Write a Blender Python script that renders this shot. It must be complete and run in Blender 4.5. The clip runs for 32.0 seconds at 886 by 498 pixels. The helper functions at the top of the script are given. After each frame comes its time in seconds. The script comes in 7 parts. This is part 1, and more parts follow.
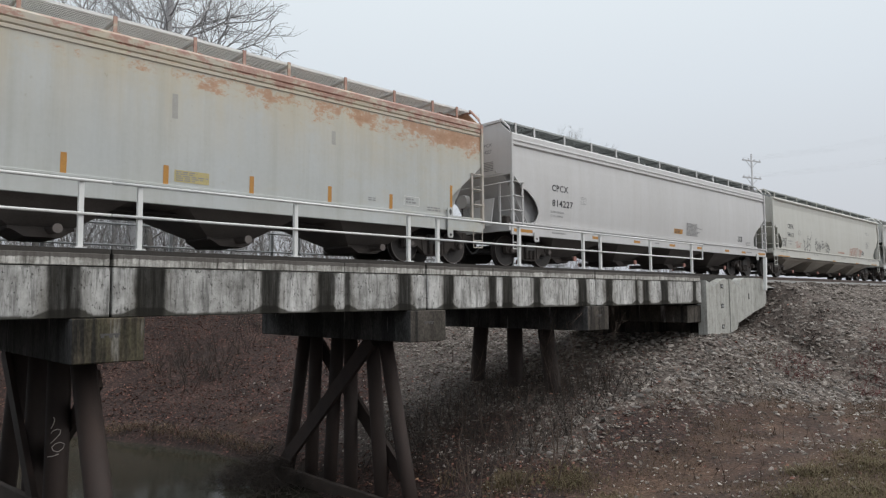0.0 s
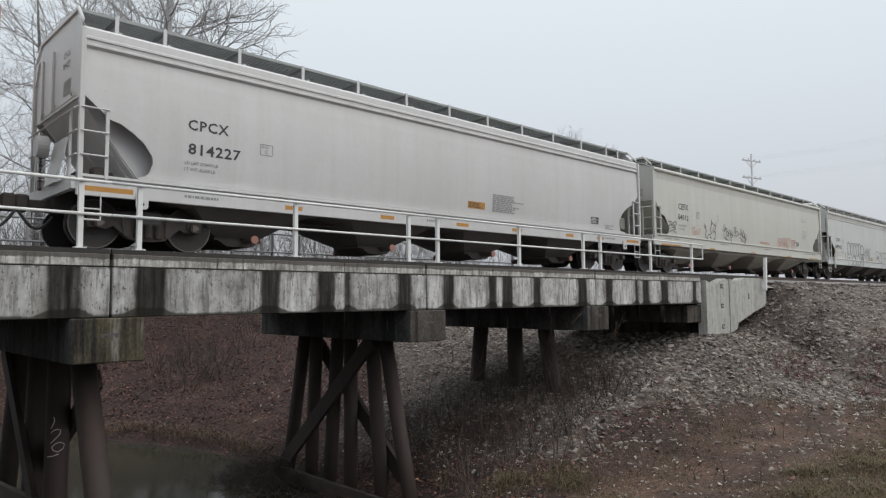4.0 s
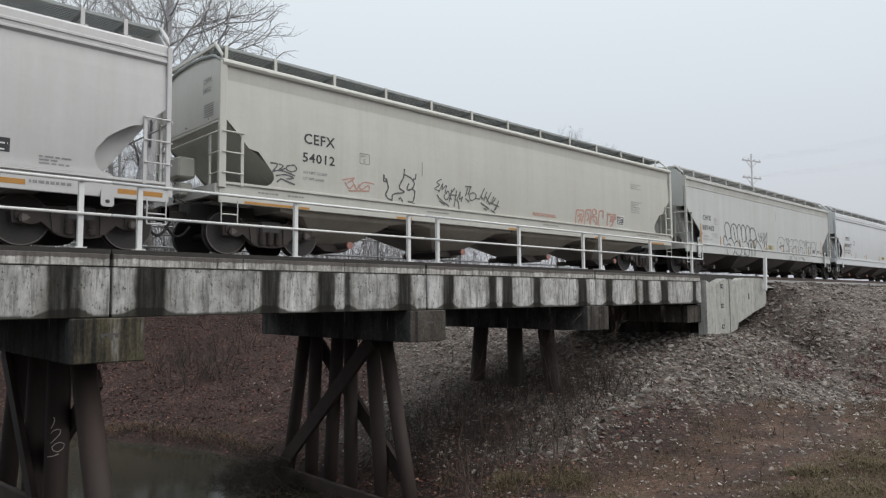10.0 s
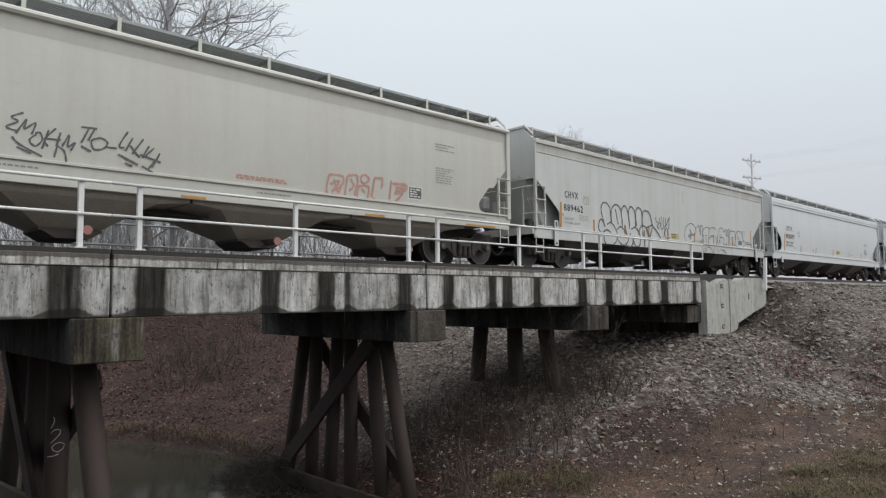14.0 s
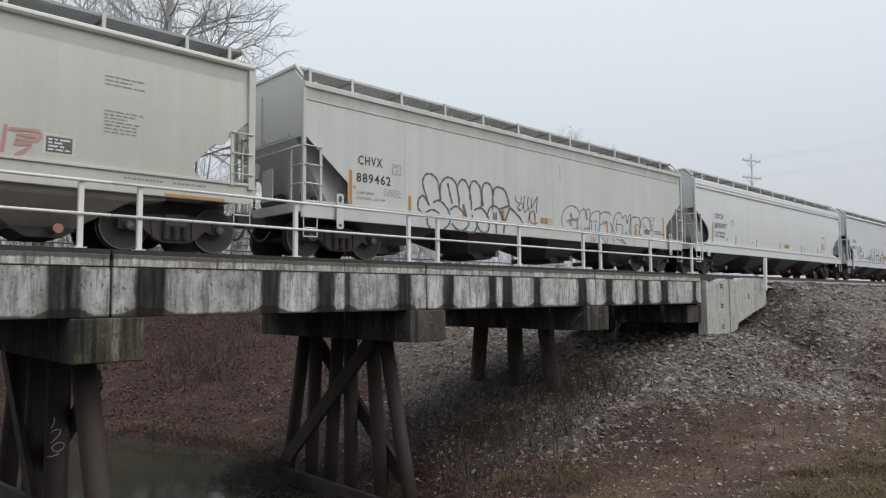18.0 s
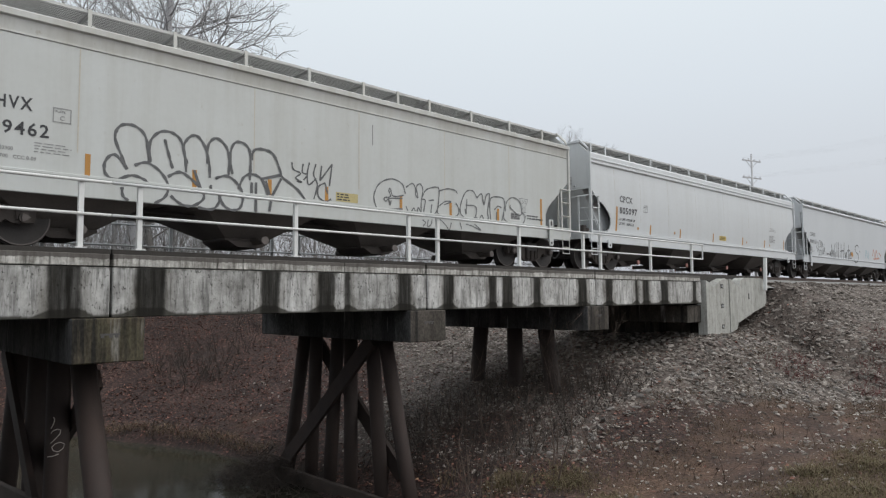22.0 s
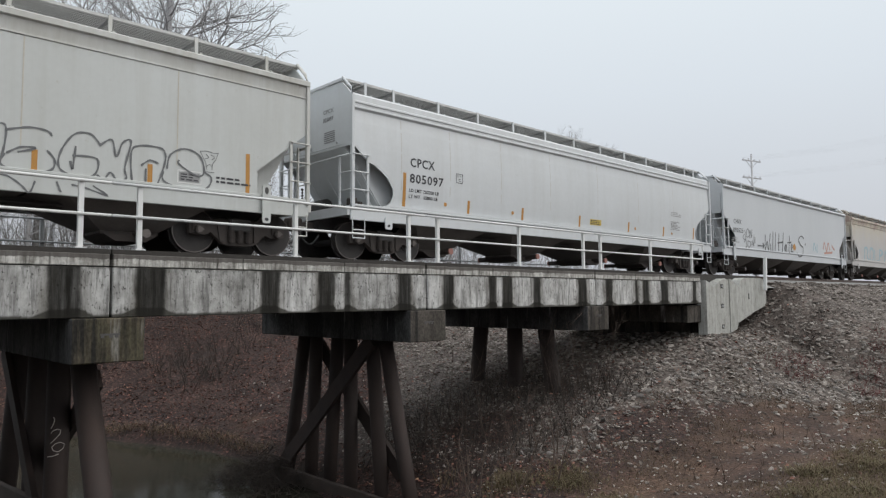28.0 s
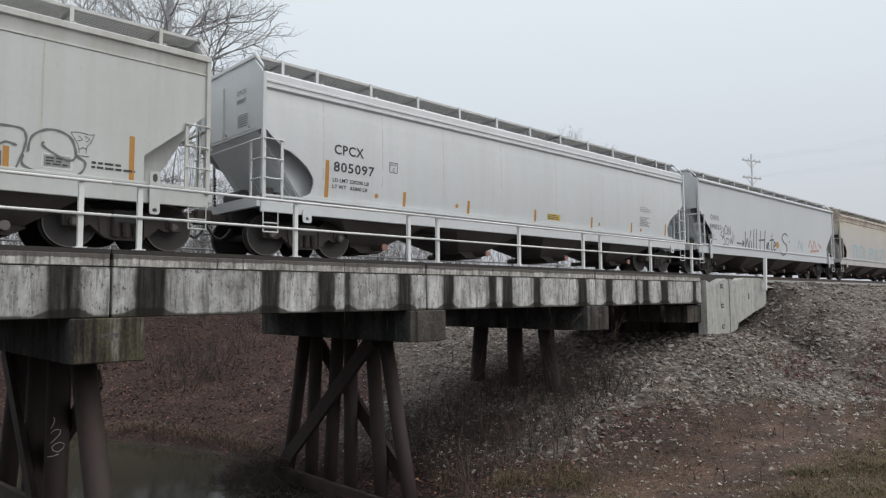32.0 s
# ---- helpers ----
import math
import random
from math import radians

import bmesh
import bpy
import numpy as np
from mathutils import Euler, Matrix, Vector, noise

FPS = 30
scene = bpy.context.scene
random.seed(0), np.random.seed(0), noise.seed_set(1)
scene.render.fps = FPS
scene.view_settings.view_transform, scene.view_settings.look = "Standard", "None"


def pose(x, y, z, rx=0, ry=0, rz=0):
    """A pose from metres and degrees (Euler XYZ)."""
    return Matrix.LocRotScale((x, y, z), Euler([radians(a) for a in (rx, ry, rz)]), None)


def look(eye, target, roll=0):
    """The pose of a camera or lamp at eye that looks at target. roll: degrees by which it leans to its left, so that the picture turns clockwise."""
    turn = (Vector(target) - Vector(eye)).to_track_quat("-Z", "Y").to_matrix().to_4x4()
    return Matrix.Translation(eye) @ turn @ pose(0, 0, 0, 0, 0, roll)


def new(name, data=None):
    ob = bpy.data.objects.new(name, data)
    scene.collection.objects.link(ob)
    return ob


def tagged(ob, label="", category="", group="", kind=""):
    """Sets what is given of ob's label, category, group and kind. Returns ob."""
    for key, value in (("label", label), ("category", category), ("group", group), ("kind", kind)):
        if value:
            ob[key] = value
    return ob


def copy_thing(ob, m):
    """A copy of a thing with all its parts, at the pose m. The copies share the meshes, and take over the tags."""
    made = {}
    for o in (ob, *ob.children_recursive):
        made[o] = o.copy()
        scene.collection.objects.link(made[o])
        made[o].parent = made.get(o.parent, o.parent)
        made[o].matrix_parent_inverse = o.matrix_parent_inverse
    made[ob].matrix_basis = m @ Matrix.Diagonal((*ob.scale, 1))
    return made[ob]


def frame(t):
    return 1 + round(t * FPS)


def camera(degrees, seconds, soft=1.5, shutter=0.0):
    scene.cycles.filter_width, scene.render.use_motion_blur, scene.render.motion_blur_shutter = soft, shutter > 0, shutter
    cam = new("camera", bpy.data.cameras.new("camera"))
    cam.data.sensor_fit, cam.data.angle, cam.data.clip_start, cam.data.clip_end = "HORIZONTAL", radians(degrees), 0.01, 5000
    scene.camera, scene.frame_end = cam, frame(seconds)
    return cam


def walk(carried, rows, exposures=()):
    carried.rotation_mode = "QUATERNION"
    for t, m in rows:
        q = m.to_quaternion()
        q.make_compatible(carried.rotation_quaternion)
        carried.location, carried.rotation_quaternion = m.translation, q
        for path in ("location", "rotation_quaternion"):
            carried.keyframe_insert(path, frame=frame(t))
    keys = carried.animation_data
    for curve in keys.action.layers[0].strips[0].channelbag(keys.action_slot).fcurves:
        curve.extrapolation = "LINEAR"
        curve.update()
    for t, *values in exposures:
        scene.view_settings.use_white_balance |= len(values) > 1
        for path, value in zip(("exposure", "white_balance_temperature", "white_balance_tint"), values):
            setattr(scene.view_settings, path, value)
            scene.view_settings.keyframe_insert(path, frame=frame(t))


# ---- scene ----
# World: x along the track (the train rolls towards -x), y across it away from the camera, z up, rail top at z = 0.
cam = camera(65.93, 32.0, soft=1.25)
EYE = Vector((0.0, -14.377, -0.988))
YAW, PITCH = radians(46.11), radians(4.197)
AIM = EYE + Vector((math.cos(YAW) * math.cos(PITCH), math.sin(YAW) * math.cos(PITCH), math.sin(PITCH)))
walk(cam, [(0.0, look(EYE, AIM, -0.502)), (32.0, look(EYE, AIM, -0.502))])

# ---- light: foggy overcast winter day ----
world = bpy.data.worlds.new("overcast_sky")
scene.world = world
world.use_nodes = True
wn, wl = world.node_tree.nodes, world.node_tree.links
wn.clear()
w_out, w_bg = wn.new("ShaderNodeOutputWorld"), wn.new("ShaderNodeBackground")
w_sky = wn.new("ShaderNodeTexSky")
w_sky.sky_type, w_sky.sun_disc = "NISHITA", False
w_sky.sun_elevation, w_sky.sun_rotation = radians(46), radians(147)
w_sky.air_density, w_sky.dust_density = 1.0, 6.0
w_dim = wn.new("ShaderNodeMix")
w_dim.data_type, w_dim.blend_type = "RGBA", "MULTIPLY"
w_dim.inputs[0].default_value = 1.0
w_dim.inputs[7].default_value = (0.08, 0.08, 0.08, 1)
w_co, w_sep, w_ramp = wn.new("ShaderNodeTexCoord"), wn.new("ShaderNodeSeparateXYZ"), wn.new("ShaderNodeValToRGB")
w_ramp.color_ramp.elements[0].position, w_ramp.color_ramp.elements[0].color = 0.0, (0.58, 0.60, 0.66, 1)
w_ramp.color_ramp.elements[1].position, w_ramp.color_ramp.elements[1].color = 1.0, (1.45, 1.50, 1.55, 1)
for at, tone in ((0.10, (0.64, 0.67, 0.72, 1)), (0.28, (0.76, 0.82, 0.88, 1)), (0.42, (0.84, 0.91, 0.96, 1)), (0.7, (1.15, 1.2, 1.25, 1))):
    w_ramp.color_ramp.elements.new(at).color = tone
w_mix = wn.new("ShaderNodeMix")
w_mix.data_type = "RGBA"
w_mix.inputs[0].default_value = 0.90
w_bg.inputs[1].default_value = 1.0
wl.new(w_sky.outputs[0], w_dim.inputs[6])
wl.new(w_co.outputs["Generated"], w_sep.inputs[0])
wl.new(w_sep.outputs[2], w_ramp.inputs[0])
wl.new(w_dim.outputs[2], w_mix.inputs[6])
wl.new(w_ramp.outputs[0], w_mix.inputs[7])
wl.new(w_mix.outputs[2], w_bg.inputs[0])
wl.new(w_bg.outputs[0], w_out.inputs[0])
sun = new("sun", bpy.data.lights.new("sun", "SUN"))
sun.data.energy, sun.data.angle, sun.data.color = 1.3, radians(60), (1.0, 0.97, 0.92)
sun.matrix_world = look((22, -34, 42), (0, 0, 0))
scene.view_settings.exposure = 0.0
# ---- materials ----


def shade(name, base, second=None, scale=3.0, mix=0.5, rough=0.7, metal=0.0, grain=60.0, bump=0.1, streak=0.0, third=None, spots=0.6, speck=0.6):
    """A painted or natural surface: base and second colour mixed by large stains, fine grain on top, relief from the grain.
    streak: how far the stains are drawn out vertically. third: a rarer colour in spots past the given threshold."""
    m = bpy.data.materials.new(name)
    m.use_nodes = True
    n, l = m.node_tree.nodes, m.node_tree.links
    b = n["Principled BSDF"]
    co = n.new("ShaderNodeTexCoord")
    mp = n.new("ShaderNodeMapping")
    mp.inputs["Scale"].default_value = (1, 1, 1.0 / (1.0 + streak))
    l.new(co.outputs["Object"], mp.inputs[0])
    big = n.new("ShaderNodeTexNoise")
    big.inputs["Scale"].default_value, big.inputs["Detail"].default_value, big.inputs["Roughness"].default_value = scale, 6, 0.62
    l.new(mp.outputs[0], big.inputs["Vector"])
    ramp = n.new("ShaderNodeValToRGB")
    ramp.color_ramp.elements[0].position, ramp.color_ramp.elements[1].position = 0.5 - 0.22, 0.5 + 0.22
    l.new(big.outputs["Fac"], ramp.inputs[0])
    second = second or tuple(c * 0.7 for c in base)
    tint = tuple(a * (1 - mix) + c * mix for a, c in zip(base, second))
    ramp.color_ramp.elements[0].color, ramp.color_ramp.elements[1].color = (*tint, 1), (*base, 1)
    fine = n.new("ShaderNodeTexNoise")
    fine.inputs["Scale"].default_value, fine.inputs["Detail"].default_value = grain, 4
    l.new(co.outputs["Object"], fine.inputs["Vector"])
    mul = n.new("ShaderNodeMix")
    mul.data_type, mul.blend_type = "RGBA", "MULTIPLY"
    gr = n.new("ShaderNodeValToRGB")
    gr.color_ramp.elements[0].position, gr.color_ramp.elements[1].position = 0.3, 0.7
    gr.color_ramp.elements[0].color, gr.color_ramp.elements[1].color = (0.72, 0.72, 0.72, 1), (1.06, 1.06, 1.06, 1)
    l.new(fine.outputs["Fac"], gr.inputs[0])
    mul.inputs[0].default_value = speck
    l.new(ramp.outputs[0], mul.inputs[6])
    l.new(gr.outputs[0], mul.inputs[7])
    last = mul.outputs[2]
    if third:
        sp = n.new("ShaderNodeTexNoise")
        sp.inputs["Scale"].default_value, sp.inputs["Detail"].default_value = scale * 2.7, 8
        l.new(mp.outputs[0], sp.inputs["Vector"])
        sr = n.new("ShaderNodeValToRGB")
        sr.color_ramp.elements[0].position, sr.color_ramp.elements[1].position = spots, spots + 0.12
        l.new(sp.outputs["Fac"], sr.inputs[0])
        m3 = n.new("ShaderNodeMix")
        m3.data_type = "RGBA"
        l.new(sr.outputs[0], m3.inputs[0])
        l.new(last, m3.inputs[6])
        m3.inputs[7].default_value = (*third, 1)
        last = m3.outputs[2]
    l.new(last, b.inputs["Base Color"])
    b.inputs["Roughness"].default_value, b.inputs["Metallic"].default_value = rough, metal
    if bump:
        bp = n.new("ShaderNodeBump")
        bp.inputs["Strength"].default_value, bp.inputs["Distance"].default_value = bump, 0.02
        l.new(fine.outputs["Fac"], bp.inputs["Height"])
        l.new(bp.outputs[0], b.inputs["Normal"])
    return m


def sums(n, l, op, *values):
    """A math node fed with sockets or numbers; returns its socket."""
    node = n.new("ShaderNodeMath")
    node.operation = op
    for k, v in enumerate(values):
        if isinstance(v, (int, float)):
            node.inputs[k].default_value = v
        else:
            l.new(v, node.inputs[k])
    return node.outputs[0]


def grains(n, l, where, scale, stretch=(1, 1, 1), detail=8, rough=0.65):
    """Noise over a stretched position; returns its value."""
    mp, nz = n.new("ShaderNodeMapping"), n.new("ShaderNodeTexNoise")
    mp.inputs["Scale"].default_value = stretch
    nz.inputs["Scale"].default_value, nz.inputs["Detail"].default_value, nz.inputs["Roughness"].default_value = scale, detail, rough
    l.new(where, mp.inputs[0])
    l.new(mp.outputs[0], nz.inputs["Vector"])
    return nz.outputs["Fac"]


def tones(n, l, value, stops):
    """A colour ramp over (position, colour) stops; a single number stands for a grey."""
    node = n.new("ShaderNodeValToRGB")
    e = node.color_ramp.elements
    for k, (at, c) in enumerate(stops):
        el = e[0] if k == 0 else e[1] if k == len(stops) - 1 else None
        if el is None:
            continue
        el.position, el.color = at, (c, c, c, 1) if isinstance(c, (int, float)) else (*c, 1)
    for at, c in stops[1:-1]:
        e.new(at).color = (c, c, c, 1) if isinstance(c, (int, float)) else (*c, 1)
    l.new(value, node.inputs[0])
    return node.outputs[0]


def blend(n, l, how, fac, a, b):
    node = n.new("ShaderNodeMix")
    node.data_type, node.blend_type = "RGBA", how
    for k, v in ((0, fac), (6, a), (7, b)):
        if isinstance(v, (int, float)):
            node.inputs[k].default_value = v
        elif isinstance(v, tuple):
            node.inputs[k].default_value = (*v, 1)
        else:
            l.new(v, node.inputs[k])
    return node.outputs[2]


def band_mask(n, l, x, bands, fade, full):
    """1 inside the bands of x, falling to 0 over fade metres on each side."""
    lo, hi = bands[0][0] - 1.0, bands[-1][1] + 1.0
    stops = [(0.0, 0.0)]
    for a, c in bands:
        a0, c1 = max(a - fade, lo + 0.01), c + fade
        stops += [((a0 - lo) / (hi - lo), 0.0), ((a + 0.02 - lo) / (hi - lo), full), ((c - 0.02 - lo) / (hi - lo), full), ((c1 - lo) / (hi - lo), 0.0)]
    stops.append((1.0, 0.0))
    rng = n.new("ShaderNodeMapRange")
    rng.inputs[1].default_value, rng.inputs[2].default_value = lo, hi
    l.new(x, rng.inputs[0])
    return tones(n, l, rng.outputs[0], stops)


def rusty(name, base, grime, rust, low, high, most, near=-0.10, far=0.12):
    """Car paint with flaky rust that eats down from the roof line between the heights low and high, more towards one end."""
    m = shade(name, base, grime, 0.8, 0.6, 0.5, 0.0, 12.0, 0.01, 3.0, speck=0.12)
    n, l = m.node_tree.nodes, m.node_tree.links
    b = n["Principled BSDF"]
    last = b.inputs["Base Color"].links[0].from_socket
    co, sep = n.new("ShaderNodeTexCoord"), n.new("ShaderNodeSeparateXYZ")
    l.new(co.outputs["Object"], sep.inputs[0])
    rng, along = n.new("ShaderNodeMapRange"), n.new("ShaderNodeMapRange")
    for node, values in ((rng, (low, high, -0.34, most)), (along, (5.0, 18.0, near, far))):
        for k, v in enumerate(values):
            node.inputs[k + 1].default_value = v
    l.new(sep.outputs[2], rng.inputs[0])
    l.new(sep.outputs[0], along.inputs[0])
    mp, nz, fl = n.new("ShaderNodeMapping"), n.new("ShaderNodeTexNoise"), n.new("ShaderNodeTexNoise")
    mp.inputs["Scale"].default_value = (0.95, 1, 1.5)
    l.new(co.outputs["Object"], mp.inputs[0])
    for node, scale in ((nz, 1.3), (fl, 6.0)):
        node.inputs["Scale"].default_value, node.inputs["Detail"].default_value, node.inputs["Roughness"].default_value = scale, 10, 0.72
        l.new(mp.outputs[0], node.inputs["Vector"])
    both, flake, total = n.new("ShaderNodeMath"), n.new("ShaderNodeMath"), n.new("ShaderNodeMath")
    l.new(rng.outputs[0], both.inputs[0])
    l.new(along.outputs[0], both.inputs[1])
    flake.operation, flake.inputs[1].default_value, flake.inputs[2].default_value = "MULTIPLY_ADD", 0.6, -0.3
    l.new(fl.outputs["Fac"], flake.inputs[0])
    grow = n.new("ShaderNodeMath")
    l.new(both.outputs[0], grow.inputs[0])
    l.new(flake.outputs[0], grow.inputs[1])
    l.new(grow.outputs[0], total.inputs[0])
    l.new(nz.outputs["Fac"], total.inputs[1])
    rr, tone = n.new("ShaderNodeValToRGB"), n.new("ShaderNodeValToRGB")
    e = rr.color_ramp.elements
    e[0].position, e[0].color = 0.24, (0, 0, 0, 1)
    e[1].position, e[1].color = 0.74, (0.88, 0.88, 0.88, 1)
    e.new(0.42).color = (0.22, 0.22, 0.22, 1)
    e.new(0.52).color = (0.42, 0.42, 0.42, 1)
    e.new(0.60).color = (0.76, 0.76, 0.76, 1)
    c = tone.color_ramp.elements
    c[0].position, c[0].color = 0.48, (0.50, 0.44, 0.31, 1)
    c[1].position, c[1].color = 0.76, (*(v * 0.80 for v in rust), 1)
    c.new(0.60).color = (*rust, 1)
    l.new(total.outputs[0], rr.inputs[0])
    l.new(total.outputs[0], tone.inputs[0])
    mx = n.new("ShaderNodeMix")
    mx.data_type = "RGBA"
    l.new(rr.outputs[0], mx.inputs[0])
    l.new(last, mx.inputs[6])
    l.new(tone.outputs[0], mx.inputs[7])
    # tan wash that runs down from the rust in streaks
    wash = n.new("ShaderNodeMapRange")
    for k, v in enumerate((low - 0.75, high + 0.1, 0.0, 0.78)):
        wash.inputs[k + 1].default_value = v
    l.new(sep.outputs[2], wash.inputs[0])
    runs = tones(n, l, grains(n, l, co.outputs["Object"], 1.6, (1, 1, 0.10), 8, 0.65), [(0.36, 0.12), (0.64, 1.0)])
    tinted = blend(n, l, "MIX", sums(n, l, "MULTIPLY", wash.outputs[0], runs), last, (0.52, 0.455, 0.33))
    l.new(tinted, mx.inputs[6])
    l.new(mx.outputs[2], b.inputs["Base Color"])
    return m


def streaky(m, strength=0.75, across=13.0, down=0.06):
    """Adds fine dark run-down streaks and pale blotches to a concrete surface."""
    n, l = m.node_tree.nodes, m.node_tree.links
    b = n["Principled BSDF"]
    last = b.inputs["Base Color"].links[0].from_socket
    geo, mp, nz, ramp, mul = n.new("ShaderNodeNewGeometry"), n.new("ShaderNodeMapping"), n.new("ShaderNodeTexNoise"), n.new("ShaderNodeValToRGB"), n.new("ShaderNodeMix")
    mp.inputs["Scale"].default_value = (1, 1, down)
    nz.inputs["Scale"].default_value, nz.inputs["Detail"].default_value, nz.inputs["Roughness"].default_value = across, 8, 0.65
    l.new(geo.outputs["Position"], mp.inputs[0])
    l.new(mp.outputs[0], nz.inputs["Vector"])
    l.new(nz.outputs["Fac"], ramp.inputs[0])
    e = ramp.color_ramp.elements
    e[0].position, e[0].color = 0.34, (0.30, 0.29, 0.27, 1)
    e[1].position, e[1].color = 0.58, (1.0, 1.0, 1.0, 1)
    mul.data_type, mul.blend_type = "RGBA", "MULTIPLY"
    mul.inputs[0].default_value = strength
    pits, pr, mu2 = n.new("ShaderNodeTexNoise"), n.new("ShaderNodeValToRGB"), n.new("ShaderNodeMix")
    pits.inputs["Scale"].default_value, pits.inputs["Detail"].default_value, pits.inputs["Roughness"].default_value = 4.5, 10, 0.75
    l.new(geo.outputs["Position"], pits.inputs["Vector"])
    l.new(pits.outputs["Fac"], pr.inputs[0])
    pr.color_ramp.elements[0].position, pr.color_ramp.elements[0].color = 0.36, (0.45, 0.44, 0.42, 1)
    pr.color_ramp.elements[1].position, pr.color_ramp.elements[1].color = 0.56, (1.0, 1.0, 1.0, 1)
    mu2.data_type, mu2.blend_type = "RGBA", "MULTIPLY"
    mu2.inputs[0].default_value = strength
    l.new(last, mul.inputs[6])
    l.new(ramp.outputs[0], mul.inputs[7])
    l.new(mul.outputs[2], mu2.inputs[6])
    l.new(pr.outputs[0], mu2.inputs[7])
    l.new(mu2.outputs[2], b.inputs["Base Color"])
    return m


def stained(name, bands, top=-0.43, foot=-1.229):
    """Weathered concrete with black water stains that run down at the drains: bands are pairs of x in metres."""
    m = bpy.data.materials.new(name)
    m.use_nodes = True
    n, l = m.node_tree.nodes, m.node_tree.links
    b = n["Principled BSDF"]
    b.inputs["Roughness"].default_value, b.inputs["Specular IOR Level"].default_value = 0.9, 0.12
    geo, sep = n.new("ShaderNodeNewGeometry"), n.new("ShaderNodeSeparateXYZ")
    at = geo.outputs["Position"]
    l.new(at, sep.inputs[0])
    x, z = sep.outputs[0], sep.outputs[2]
    cloud = grains(n, l, at, 1.5, (1, 1, 0.8), 12, 0.72)
    colour = tones(n, l, cloud, [(0.30, (0.18, 0.175, 0.165)), (0.45, (0.38, 0.375, 0.36)), (0.57, (0.54, 0.535, 0.52)), (0.70, (0.68, 0.675, 0.66))])
    # fine run-down streaks
    colour = blend(n, l, "MULTIPLY", 0.75, colour, tones(n, l, grains(n, l, at, 15.0, (1, 1, 0.09), 10, 0.74), [(0.40, 0.40), (0.52, 1.08)]))
    colour = blend(n, l, "MULTIPLY", 0.6, colour, tones(n, l, grains(n, l, at, 4.0, (1, 1, 0.12)), [(0.34, 0.45), (0.55, 1.0)]))
    # chipped pits
    colour = blend(n, l, "MULTIPLY", 0.9, colour, tones(n, l, grains(n, l, at, 24.0, (1, 1, 0.55), 6, 0.6), [(0.60, 1.0), (0.65, 0.25)]))
    wob = sums(n, l, "MULTIPLY_ADD", grains(n, l, at, 3.0, (1, 1, 0.5), 9, 0.68), 0.17, -0.085)
    ax = sums(n, l, "ADD", x, wob)
    drip = grains(n, l, at, 9.0, (1, 0, 0), 4, 0.6)
    arch = grains(n, l, at, 0.9, (1, 0, 0), 3, 0.5)
    # brown halo, wet drips under the groove, dark arched foot, then the black runs
    halo = band_mask(n, l, ax, bands, 0.20, 0.95)
    colour = blend(n, l, "MIX", sums(n, l, "MULTIPLY", halo, tones(n, l, grains(n, l, at, 5.0, (1, 1, 0.15)), [(0.34, 0.95), (0.62, 0.30)])), colour, (0.085, 0.075, 0.058))
    edge = sums(n, l, "ADD", sums(n, l, "SUBTRACT", z, top), sums(n, l, "MULTIPLY", drip, 0.16))
    colour = blend(n, l, "MIX", tones(n, l, edge, [(0.035, 0.0), (0.075, 0.88)]), colour, (0.035, 0.033, 0.028))
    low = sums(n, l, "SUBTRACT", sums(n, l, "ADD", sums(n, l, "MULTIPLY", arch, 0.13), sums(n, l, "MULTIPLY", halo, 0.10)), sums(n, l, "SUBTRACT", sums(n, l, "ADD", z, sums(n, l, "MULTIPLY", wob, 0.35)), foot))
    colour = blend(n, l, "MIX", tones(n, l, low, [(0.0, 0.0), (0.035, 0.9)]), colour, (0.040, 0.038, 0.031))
    core = band_mask(n, l, ax, bands, 0.035, 1.0)
    colour = blend(n, l, "MIX", sums(n, l, "MULTIPLY", core, tones(n, l, grains(n, l, at, 14.0, (1, 1, 0.06)), [(0.35, 1.0), (0.65, 0.80)])), colour, (0.016, 0.015, 0.013))
    l.new(colour, b.inputs["Base Color"])
    bp = n.new("ShaderNodeBump")
    bp.inputs["Strength"].default_value, bp.inputs["Distance"].default_value = 0.35, 0.02
    l.new(grains(n, l, at, 14.0, (1, 1, 1), 8, 0.7), bp.inputs["Height"])
    l.new(bp.outputs[0], b.inputs["Normal"])
    return m


